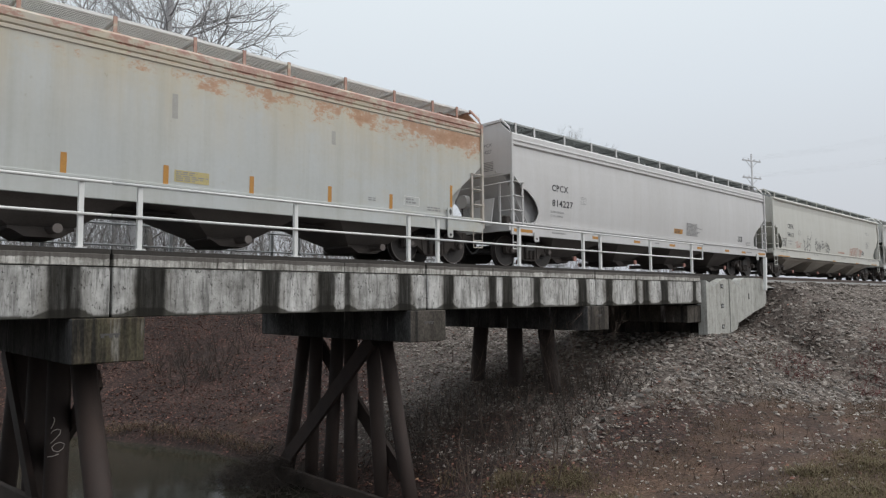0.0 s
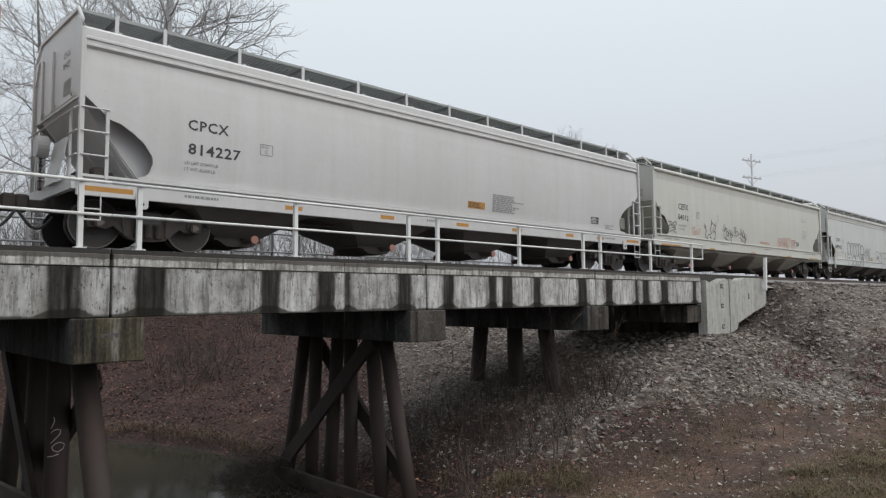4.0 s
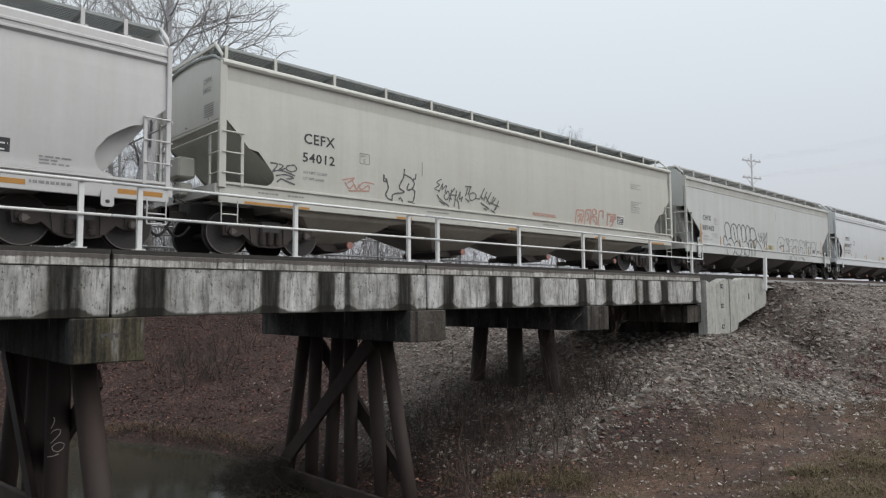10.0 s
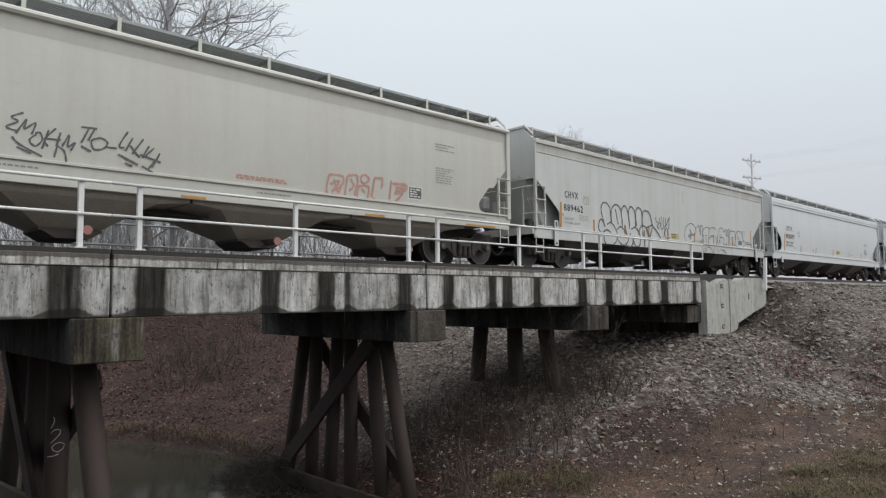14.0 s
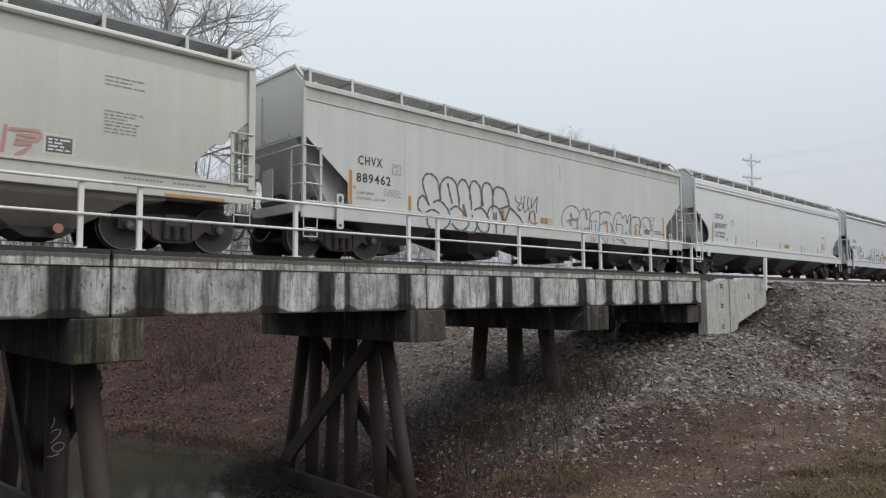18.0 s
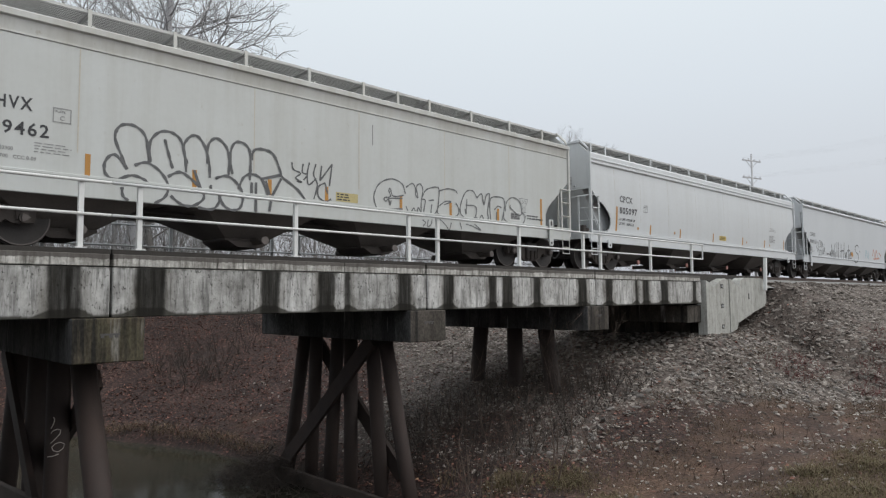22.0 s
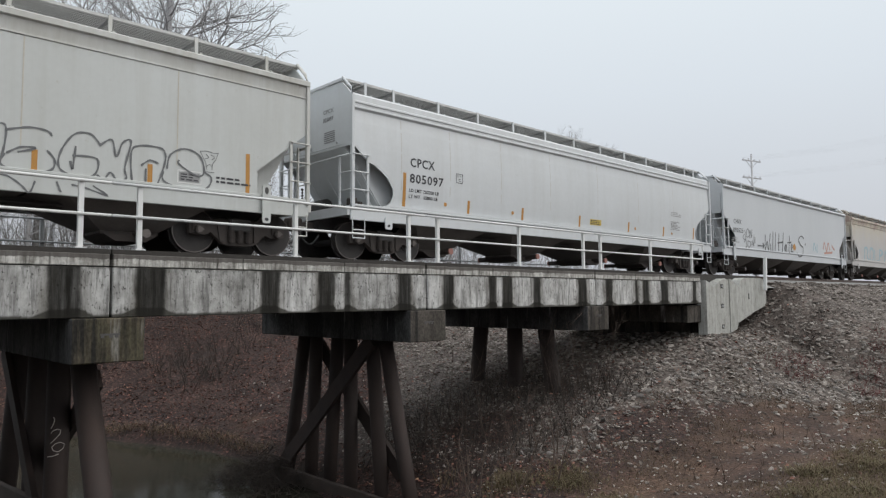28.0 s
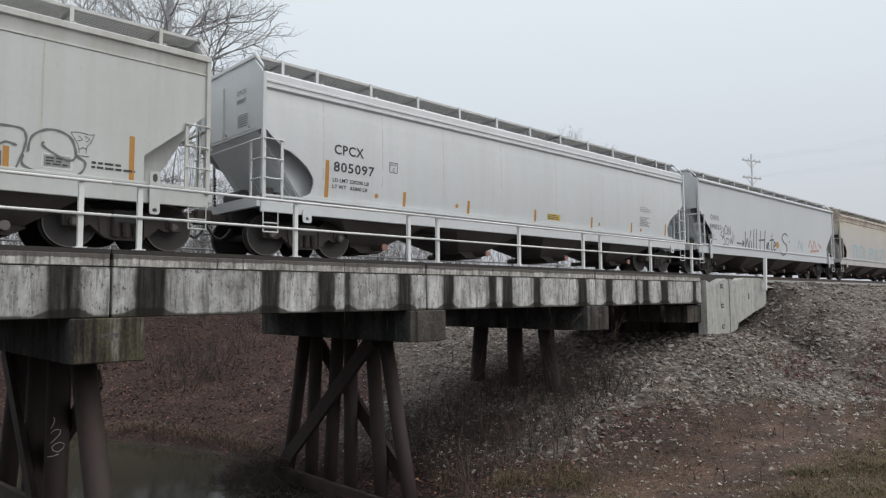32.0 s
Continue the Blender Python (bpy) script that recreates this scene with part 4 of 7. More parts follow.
def truck(car, x, facing):
    """A two-axle truck with cast side frames."""
    tk = empty("truck", pose(x, 0, 0))
    tk.parent = car
    outline = [(-1.08, 0.58), (-0.92, 0.62), (-0.45, 0.70), (0.45, 0.70), (0.92, 0.62), (1.08, 0.58), (1.06, 0.38), (0.74, 0.36), (0.62, 0.42), (0.36, 0.20),
               (0.20, 0.16), (-0.20, 0.16), (-0.36, 0.20), (-0.62, 0.42), (-0.74, 0.36), (-1.06, 0.38)]
    for s in (-1, 1):
        b = B()
        prism(b, outline, *sorted((s * 0.93, s * 1.07)))
        prism(b, [(-0.44, 0.24), (-0.33, 0.24), (-0.33, 0.66), (-0.50, 0.66)], *sorted((s * 1.06, s * 1.10)))
        prism(b, [(0.33, 0.24), (0.44, 0.24), (0.50, 0.66), (0.33, 0.66)], *sorted((s * 1.06, s * 1.10)))
        frame_part = part("side_frame", b, M_TRUCK, tk, "rust-brown cast steel side frame")
        for i in (-0.19, 0.0, 0.19):
            b = B()
            for j in range(5):
                drum(b, (i, s * 1.10, 0.25 + j * 0.052), "z", 0.075, 0.017, 10)
            drum(b, (i, s * 1.10, 0.37), "z", 0.05, 0.16, 8)
            part("spring", b, M_TRUCK, frame_part)
    b = B()
    box(b, -0.24, 0.24, -1.15, 1.15, 0.46, 0.72, 0.03)
    part("bolster", b, M_BLACKSTEEL, tk)
    for xo in (-0.889, 0.889):
        b = B()
        drum(b, (0, 0, 0), "y", 0.085, 1.05, 10)
        for s in (-1, 1):
            drum(b, (0, s * 0.80, 0), "y", 0.457, 0.065, 32)
            drum(b, (0, s * 0.715, 0), "y", 0.482, 0.018, 32)
            drum(b, (0, s * 0.868, 0), "y", 0.13, 0.03, 14)
        # dished plate: a ring recess on the outer face
        for s in (-1, 1):
            drum(b, (0, s * 0.868, 0), "y", 0.20, 0.008, 18)
        ws = part("wheelset", b, M_WHEEL, tk, "brown wheelset with polished rims")
        for s in (-1, 1):
            b = B()
            for k in range(32):
                a0, a1 = 2 * math.pi * k / 32, 2 * math.pi * (k + 1) / 32
                b.faces.new([b.verts.new((r * math.cos(a), s * 0.869, r * math.sin(a))) for r, a in ((0.455, a0), (0.455, a1), (0.434, a1), (0.434, a0))])
            bmesh.ops.remove_doubles(b, verts=b.verts, dist=0.0005)
            part("rim", b, M_TREADDULL, ws, "worn rim edge")
        ws.matrix_basis = pose(xo, 0, 0.457)
        WHEELSETS.append((ws, xo, 0.0, 0.457))
        for s in (-1, 1):
            b = B()
            drum(b, (xo, s * 1.12, 0.457), "y", 0.095, 0.06, 14)
            box(b, xo - 0.13, xo + 0.13, *sorted((s * 0.98, s * 1.10)), 0.44, 0.60)
            bearing = part("axle_bearing", b, M_TRUCK, tk)
            b = B()
            drum(b, (xo, s * 1.185, 0.457), "y", 0.055, 0.008, 12)
            for k in range(3):
                drum(b, (xo + 0.06 * math.cos(k * 2.094), s * 1.185, 0.457 + 0.06 * math.sin(k * 2.094)), "y", 0.018, 0.012, 6)
            part("bearing_cap", b, M_TREADDULL, bearing, "bolted bearing cap")
    return tk


def coupler(car, x, d):
    b = B()
    box(b, *sorted((x, x + d * 0.42)), -0.07, 0.07, 0.76, 0.92, 0.015)
    box(b, *sorted((x + d * 0.38, x + d * 0.62)), -0.16, 0.13, 0.68, 1.0, 0.04)
    box(b, *sorted((x + d * 0.50, x + d * 0.66)), 0.02, 0.19, 0.72, 0.97, 0.03)
    part("coupler", b, M_TRUCK, car, "rusty knuckle coupler")
    b = B()
    pts = [(x + d * (0.05 + 0.55 * q), -0.35 + 0.12 * q, 0.72 - 0.36 * math.sin(math.pi * (0.12 + q * 0.88))) for q in (i / 10 for i in range(11))]
    tube(b, pts, 0.028, 8)
    part("air_hose", b, M_RUBBER, car, "black rubber air hose", True)


def ladder(car, x, d, side, paint, kind):
    """Side ladder, corner post, end ladder and step of one corner. d: +1 at the car's left end, -1 at its right end."""
    y = side * (SIDE + 0.03)
    low, top = SILLS[kind]
    wide = 0.15 if kind == "faceted" else 0.085
    b = B()
    box(b, *sorted((x - d * (wide - 0.085) * 0.5, x + d * (wide + 0.085) * 0.5)), *sorted((y, y - side * 0.085)), top - 0.1, EAVE - 0.02, 0.008)
    part("corner_post", b, paint, car)
    rungs = (1.58, 2.0, 2.42)
    ld = empty("side_ladder")
    ld.parent = car
    b = B()
    box(b, *sorted((x + d * 0.44, x + d * 0.50)), *sorted((y, y - side * 0.035)), top - 0.05, 2.45)
    part("ladder_rail", b, paint, ld)
    b = B()
    tube(b, [(x + d * 0.03, y, 0), (x + d * 0.49, y, 0)], 0.016, 6)
    rung = part("rung", b, paint, ld)
    rung.matrix_basis = pose(0, side * 0.02, rungs[0])
    for z in rungs[1:]:
        again(rung, ld, pose(0, side * 0.02, z))
    el = empty("end_ladder")
    el.parent = car
    b = B()
    box(b, *sorted((x - d * 0.02, x + d * 0.02)), *sorted((side * 1.10, side * 1.16)), top - 0.1, 2.45)
    part("ladder_rail", b, paint, el)
    b = B()
    tube(b, [(x, side * 1.13, 0), (x, side * 1.6, 0)], 0.016, 6)
    rung = part("rung", b, paint, el)
    rung.matrix_basis = pose(-d * 0.03, 0, rungs[0])
    for z in rungs[1:]:
        again(rung, el, pose(-d * 0.03, 0, z))
    # stirrup step below the sill
    b = B()
    yy = side * (SIDE - 0.02)
    for xx in (0.05, 0.40):
        tube(b, [(x + d * xx, yy, low + 0.05), (x + d * xx, yy, low - 0.42)], 0.014, 6)
    for zz in (low - 0.42, low - 0.23):
        tube(b, [(x + d * 0.05, yy, zz), (x + d * 0.40, yy, zz)], 0.016, 6)
    part("stirrup_step", b, paint, car)
    # brace from the corner post up to the running board
    b = B()
    tube(b, [(x + d * 0.04, y - side * 0.04, EAVE - 0.06), (x + d * 0.05, side * 1.5, EAVE + 0.16), (x + d * 0.06, side * 1.17, BOARD + 0.02)], 0.035, 6)
    part("corner_brace", b, paint, car, "", True)


def running_board(car, L, paint, grate, supports):
    """Open steel grating along both roof edges and across the ends, on posts."""
    rb = empty("running_board")
    rb.parent = car
    x0, x1 = 0.03, L - 0.03
    for s in (-1, 1):
        b = B()
        for y in (0.47, 0.55, 0.64, 0.72, 0.80, 0.88, 0.96, 1.05, 1.13):
            box(b, x0, x1, *sorted((s * y, s * (y + 0.012))), BOARD - 0.026, BOARD)
        n = int((x1 - x0) / 0.034)
        for i in range(n + 1):
            x = x0 + (x1 - x0) * i / n
            box(b, x - 0.009, x + 0.009, *sorted((s * 0.47, s * 1.14)), BOARD - 0.014, BOARD - 0.002)
        part("grating", b, grate, rb, "open steel grating walkway")
        b = B()
        box(b, x0, x1, *sorted((s * 1.142, s * 1.165)), BOARD - 0.045, BOARD + 0.012)
        part("edge_bar", b, grate, rb)
        for x in supports:
            b = B()
            box(b, x - 0.035, x + 0.035, *sorted((s * 1.20, s * 1.175)), EAVE + 0.06, BOARD + 0.02)
            box(b, x - 0.030, x + 0.030, *sorted((s * 1.42, s * 1.18)), EAVE + 0.06, EAVE + 0.10)
            part("support_post", b, paint, rb)
            b = B()
            box(b, x - 0.02, x + 0.02, *sorted((s * 0.5, s * 1.14)), BOARD - 0.09, BOARD - 0.038)
            part("support_arm", b, grate, rb)
    for x, d in ((0.0, 1), (L, -1)):
        b = B()
        box(b, *sorted((x + d * 0.02, x + d * 0.07)), -1.2, 1.2, BOARD - 0.075, BOARD + 0.005, 0.008)
        part("end_beam", b, paint, rb, "painted beam across the roof end")
        for s in (-1, 1):
            b = B()
            prism(b, [(x + d * 0.03, BOARD - 0.03), (x + d * 0.75, BOARD - 0.03), (x + d * 0.10, EAVE + 0.17)][::d], *sorted((s * 0.60, s * 0.63)))
            bmesh.ops.recalc_face_normals(b, faces=b.faces)
            part("board_bracket", b, paint, rb)
    return rb


def patch(car, name, x0, x1, z0, z1, mat, bulge, label="", off=0.004):
    b = B()
    n = 4
    a = [[b.verts.new((x, -(side_y(z0 + (z1 - z0) * i / n, bulge) + off), z0 + (z1 - z0) * i / n)) for x in (x0, x1)] for i in range(n + 1)]
    for r0, r1 in zip(a[:-1], a[1:]):
        b.faces.new((r0[0], r0[1], r1[1], r1[0]))
    return part(name, b, mat, car, label)


LETTER_SHAPES = {}


def letter_shape(words, size, space):
    key = (words, size, space)
    if key not in LETTER_SHAPES:
        cu = bpy.data.curves.new("lettering", "FONT")
        cu.body, cu.size, cu.space_character, cu.resolution_u = words, size, space, 2
        cu.offset = size * 0.018
        ob = bpy.data.objects.new("lettering", cu)
        me = bpy.data.meshes.new_from_object(ob)
        bpy.data.objects.remove(ob)
        LETTER_SHAPES[key] = ([v.co.copy() for v in me.vertices], [tuple(p.vertices) for p in me.polygons])
    return LETTER_SHAPES[key]


def lettering(car, words, x, z, size, mat, bulge, stretch=1.0, space=1.0, y=None, end=None):
    """Words painted on the side sheet (or on the end sheet at x = end): large ones letter by letter, small print in one piece."""
    def place(px, pz):
        if end is None:
            return (x + px, -(side_y(z + pz, bulge) + 0.006), z + pz)
        return (end, y - px, z + pz)

    def put(name, co, faces, shift, parent):
        me = bpy.data.meshes.new(name)
        me.from_pydata([place((c.x + shift) * stretch, c.y) for c in co], [], faces)
        me.materials.append(mat)
        ob = new(name, me)
        ob.parent = parent
        return ob

    if size < 0.12:
        co, faces = letter_shape(words, size, space)
        return tagged(put("small_print", co, faces, 0.0, car), kind="stuff")
    holder = empty("lettering")
    holder.parent = car
    dot = max((c.x for c in letter_shape(".", size, space)[0]), default=0)
    for i, ch in enumerate(words):
        if ch != " ":
            co, faces = letter_shape(ch, size, space)
            shift = max(c.x for c in letter_shape(words[:i] + ".", size, space)[0]) - dot if i else 0.0
            put("letter", co, faces, shift, holder)
    return holder


def marking(car, words, x, z, high, wide, mat, bulge, space=1.1):
    """Large lettering fitted to a height and a width in metres."""
    co = letter_shape(words, 1.0, space)[0]
    size = round(high / max(c.y for c in co), 4)
    co = letter_shape(words, size, space)[0]
    return lettering(car, words, x, z, size, mat, bulge, wide / (max(c.x for c in co) - min(c.x for c in co)), space)


def text_bars(car, x0, x1, z0, z1, lines, mat, bulge, seed, thick=0.5):
    """Lines of small print too small to read, as plain bars."""
    rnd = random.Random(seed)
    b = B()
    step = (z1 - z0) / lines
    for i in range(lines):
        z = z1 - step * (i + 0.5)
        x, stop = x0, x0 + (x1 - x0) * rnd.uniform(0.55, 1.0)
        while x < stop:
            w = min(rnd.uniform(0.05, 0.16), stop - x)
            h = step * thick * 0.5
            b.faces.new([b.verts.new((q, -(side_y(zz, bulge) + 0.007), zz)) for q, zz in ((x, z - h), (x + w, z - h), (x + w, z + h), (x, z + h))])
            x += w + 0.03
    return tagged(part("small_print", b, mat, car), kind="stuff")


def stroke(bm, pts, width, bulge, off=0.006, smooth=True):
    """A brush stroke in x, z on the side sheet, drawn as a ribbon through the points."""
    pts = [Vector((q[0], q[1], 0)) for q in pts]
    line = []
    if smooth and len(pts) > 2:
        for i in range(len(pts) - 1):
            p0, p1, p2, p3 = pts[max(i - 1, 0)], pts[i], pts[i + 1], pts[min(i + 2, len(pts) - 1)]
            for k in range(5):
                t = k / 5
                line.append(0.5 * ((2 * p1) + (p2 - p0) * t + (2 * p0 - 5 * p1 + 4 * p2 - p3) * t * t + (3 * p1 - p0 - 3 * p2 + p3) * t ** 3))
        line.append(pts[-1])
    else:
        line = pts
    prev = None
    for i, q in enumerate(line):
        d = (line[min(i + 1, len(line) - 1)] - line[max(i - 1, 0)])
        d = d.normalized() if d.length else Vector((1, 0, 0))
        n = Vector((-d.y, d.x, 0)) * width * (0.5 + 0.12 * math.sin(i * 1.7))
        pair = [bm.verts.new((v.x, -(side_y(v.y, bulge) + off), v.y)) for v in (q + n, q - n)]
        if prev:
            bm.faces.new((prev[0], prev[1], pair[1], pair[0]))
        prev = pair


def graffiti(car, strokes, width, mat, bulge, x=0.0, z=0.0, sx=1.0, sz=1.0, label=""):
    holder = empty("graffiti")
    holder.parent = car
    holder["label"] = label
    for i, s in enumerate(strokes):
        b = B()
        stroke(b, [(x + sx * px, z + sz * pz) for px, pz in s], width, bulge, 0.006 + 0.0004 * i)
        part("spray_stroke", b, mat, holder)
    return holder


# posts of the running board along each kind of car, and its first outlet and their spacing
SUPPORTS = {
    "ribbed": [0.72, 1.62] + [3.20 + 1.56 * i for i in range(9)] + [17.20, 17.95],
    "grooved": [0.75, 1.6, 2.75, 4.30, 5.84, 7.39, 8.96, 10.50, 11.58, 12.67, 14.22, 15.74, 17.08, 18.0],
    "lip": [0.30] + [1.46 + 1.568 * i for i in range(11)] + [18.05],
    "wide": [0.45, 1.65, 3.21, 4.78, 6.31, 7.89, 9.45, 10.55, 11.65, 13.27, 14.92, 16.51],
}
OUTLETS = {"ribbed": (3.58, 3.77), "lip": (3.45, 3.82), "wide": (3.17, 3.61)}


def tow_plate(car, x, s, short, paint):
    """A rounded plate on the sill with an oval lifting slot; the long kind has a second one below."""
    z0, z1, w, y = (0.70, 1.00, 0.11, SIDE + 0.025) if short else (0.62, 1.42, 0.095, SIDE + 0.06)
    r = 0.05
    pts = [(x + sx * (w - r) + r * math.cos(a), z + r * math.sin(a)) for sx, z, a0 in ((1, z0 + r, -90), (1, z1 - r, 0), (-1, z1 - r, 90), (-1, z0 + r, 180)) for a in (radians(a0 + k * 30) for k in range(4))]
    b = B()
    prism(b, pts, *sorted((s * y, s * (y - 0.03))))
    bmesh.ops.recalc_face_normals(b, faces=b.faces)
    pad = part("towing_plate", b, paint, car, "painted tow plate with oval slots")
    for z, rx, rz in (((0.79, 0.04, 0.035),) if short else ((0.70, 0.045, 0.035), (1.30, 0.045, 0.08))):
        b = B()
        prism(b, [(x + rx * math.cos(a), z + rz * math.sin(a)) for a in (2 * math.pi * k / 14 for k in range(14))], *sorted((s * (y + 0.002), s * (y - 0.01))))
        bmesh.ops.recalc_face_normals(b, faces=b.faces)
        part("slot", b, M_INK if z < 1 else M_BLACKSTEEL, pad)


def end_gear(car, kind, paint):
    """Hand-brake housing, chain and step plate on the leading end of a car."""
    gear = empty("brake_gear")
    gear.parent = car
    if kind == "boxes":
        for x0, x1, y0, y1, z0, z1 in ((-0.32, 0.06, -0.35, 0.42, 1.62, 2.06), (-0.26, 0.04, -0.28, 0.22, 1.24, 1.52)):
            part("brake_housing", box(B(), x0, x1, y0, y1, z0, z1, 0.04), paint, gear, "dusty beige brake housing")
        part("release_rod", tube(B(), [(-0.25, 0.2, 1.3), (-0.2, -0.5, 1.05), (-0.1, -1.0, 1.0)], 0.02, 6), M_TRUCK, gear)
    elif kind == "plate":
        part("brake_housing", box(B(), -0.24, 0.02, 0.22, 0.72, 1.84, 2.26, 0.05), paint, gear, "rounded hand-brake housing")
        part("step_plate", box(B(), -0.06, -0.02, -0.42, 0.06, 1.30, 2.05, 0.008), paint, gear, "upright painted steel plate")
    elif kind == "round":
        part("brake_housing", drum(B(), (-0.14, 0.20, 1.98), "x", 0.21, 0.10, 18), paint, gear, "round hand-brake housing")
        b = B()
        prism(b, [(-0.16, 1.16), (-0.12, 1.16), (0.04, 2.0), (0.0, 2.0)], -0.90, -0.14)
        bmesh.ops.recalc_face_normals(b, faces=b.faces)
        part("step_plate", b, paint, gear, "leaning painted steel plate")
    b = B()
    for k in range(9):
        drum(b, (-0.12, 0.3, 1.78 - k * 0.075), "x" if k % 2 else "y", 0.035, 0.012, 8)
    part("brake_chain", b, M_TRUCK, gear, "dark hand-brake chain")
    b = B()
    drum(b, (0.55, 0.55, 1.42), "y", 0.18, 0.35, 16)
    part("brake_cylinder", b, M_BLACKSTEEL, gear)
    part("air_valve", box(box(B(), 0.42, 0.62, -1.02, -0.80, 1.24, 1.50, 0.03), 0.66, 0.80, -1.0, -0.84, 1.24, 1.42, 0.03), M_TRUCK, gear, "black brake valve on the platform")


def hopper_car(start, L, cut, paint, trim, grate, bays, label, bulge=0.03, chord="ribbed", under=None, outlets=None, hooks=True, gear=None, grip=1.07, name="covered_hopper_car"):
    under = under or M_BLACKSTEEL
    car = empty(name, pose(start, 0, 0))
    tagged(car, label, "freight car", "covered hopper cars of the train")
    TRAIN.append((car, start))
    cuts = CUTS[cut]
    sill_low, sill_top = SILLS[cut]
    zs = [z for z in sorted({z for z, _ in cuts} | {sill_top, 1.3, 1.6, 2.0, 2.4, 2.8, 3.2, 3.5}) if z >= sill_top]
    cz, cx = [c[0] for c in cuts], [c[1] for c in cuts]
    top = 3.5
    for s in (-1, 1):
        rows = [(z, s * side_y(z, bulge), float(np.interp(z, cz, cx))) for z in zs if z <= top]
        part("side_sheet", loft(rows, L), paint, car)
        b = B()
        if chord == "ribbed":
            prof = [(side_y(3.5, bulge), 3.50), (1.575, 3.53), (1.60, 3.54), (1.60, 3.575), (1.58, 3.59), (1.58, 3.65), (1.605, 3.66), (1.605, 3.70), (1.58, 3.72), (1.575, 3.85), (1.50, 3.91), (1.30, 3.96), (1.28, 3.94), (1.5, 3.5)]
        elif chord == "grooved":
            prof = [(side_y(3.5, bulge), 3.50), (1.575, 3.52), (1.595, 3.525), (1.595, 3.58), (1.565, 3.60), (1.595, 3.625), (1.60, 3.69), (1.57, 3.71), (1.60, 3.735), (1.60, 3.85), (1.50, 3.92), (1.30, 3.96), (1.28, 3.94), (1.5, 3.5)]
        elif chord == "lip":
            prof = [(side_y(3.5, bulge), 3.50), (1.575, 3.77), (1.64, 3.785), (1.665, 3.83), (1.65, 3.88), (1.58, 3.925), (1.30, 3.97), (1.28, 3.94), (1.5, 3.5)]
        else:
            prof = [(side_y(3.45, bulge), 3.45), (1.60, 3.465), (1.60, 3.495), (1.570, 3.505), (1.60, 3.72), (1.655, 3.74), (1.655, 3.84), (1.50, 3.91), (1.30, 3.96), (1.28, 3.94), (1.48, 3.46)]
        ra = [b.verts.new((0.02, s * y, z)) for y, z in prof]
        rb = [b.verts.new((L - 0.02, s * y, z)) for y, z in prof]
        for i in range(len(prof)):
            j = (i + 1) % len(prof)
            b.faces.new((ra[i], ra[j], rb[j], rb[i]))
        b.faces.new(ra), b.faces.new(rb[::-1])
        bmesh.ops.recalc_face_normals(b, faces=b.faces)
        part("top_chord", b, trim, car)
        # side sill: a channel with a flange
        b = B()
        box(b, 0.0, L, *sorted((s * (SIDE - 0.02), s * (SIDE - 0.08))), sill_low, sill_top + 0.02, 0.01)
        box(b, 0.0, L, *sorted((s * (SIDE + 0.02), s * (SIDE - 0.05))), sill_top - 0.03, sill_top + 0.025, 0.008)
        part("side_sill", b, paint, car)
        if cut == "curved":
            b = B()
            prism(b, [(1.0, sill_top + 0.03), (L - 1.0, sill_top + 0.03), (L - 1.1, sill_top + 0.09), (1.1, sill_top + 0.09)], *sorted((s * (SIDE + 0.005), s * (SIDE - 0.14))))
            bmesh.ops.recalc_face_normals(b, faces=b.faces)
            part("sill_ledge", b, paint, car)
    # roof
    b = B()
    arch = [(-1.31, 3.94), (-1.0, 4.02), (-0.55, 4.08), (0, 4.10), (0.55, 4.08), (1.0, 4.02), (1.31, 3.94)]
    ra, rb = ([b.verts.new((x, y, z)) for y, z in arch] for x in (0.11, L - 0.11))
    for i in range(6):
        b.faces.new((ra[i], ra[i + 1], rb[i + 1], rb[i]))
    bmesh.ops.solidify(b, geom=b.faces[:], thickness=0.02)
    part("roof", b, paint, car, "", True)
    for i in range(4):
        b = B()
        xa, xb = 0.9 + (L - 1.8) * i / 4 + 0.04, 0.9 + (L - 1.8) * (i + 1) / 4 - 0.04
        box(b, xa, xb, -0.34, 0.34, 4.09, 4.20, 0.03)
        part("roof_hatch", b, trim, car, "long trough hatch cover")
    running_board(car, L, trim, grate, [x for x in SUPPORTS[chord] if x < L - 0.2])
    # ends: upper end sheet, slope sheet, posts, platform, centre sill
    for x, d in ((0.0, 1), (L, -1)):
        b = B()
        outline = [(-1.5, 2.66), (1.5, 2.66), (1.5, 3.90)] + ([(1.2, 4.06), (0.6, 4.15), (0, 4.18), (-0.6, 4.15), (-1.2, 4.06)] if cut == "faceted" else [(1.12, 4.25), (-1.12, 4.25)]) + [(-1.5, 3.90)]
        ring = [[b.verts.new((x + d * q, y, z)) for y, z in outline] for q in (0.06, 0.10)]
        b.faces.new(ring[0]), b.faces.new(ring[1][::-1])
        for k in range(len(outline)):
            m = (k + 1) % len(outline)
            b.faces.new((ring[0][m], ring[0][k], ring[1][k], ring[1][m]))
        bmesh.ops.recalc_face_normals(b, faces=b.faces)
        part("end_sheet", b, paint, car)
        if cut == "faceted":
            b = B()
            tube(b, [(x + d * 0.03, y, z + 0.01) for y, z in outline[2:]], 0.035, 6)
            part("roof_lip", b, grate, car, "dark curved roof lip")
        for y in () if cut == "faceted" else (0.3, 1.05):
            b = B()
            box(b, *sorted((x + d * 0.02, x + d * 0.058)), y - 0.04, y + 0.04, 2.7, 3.9)
            part("end_stiffener", b, paint, car)
        b = B()
        lo, half = {"straight": (1.02, 1.14), "curved": (1.25, 1.2), "faceted": (1.85, 1.47)}[cut]
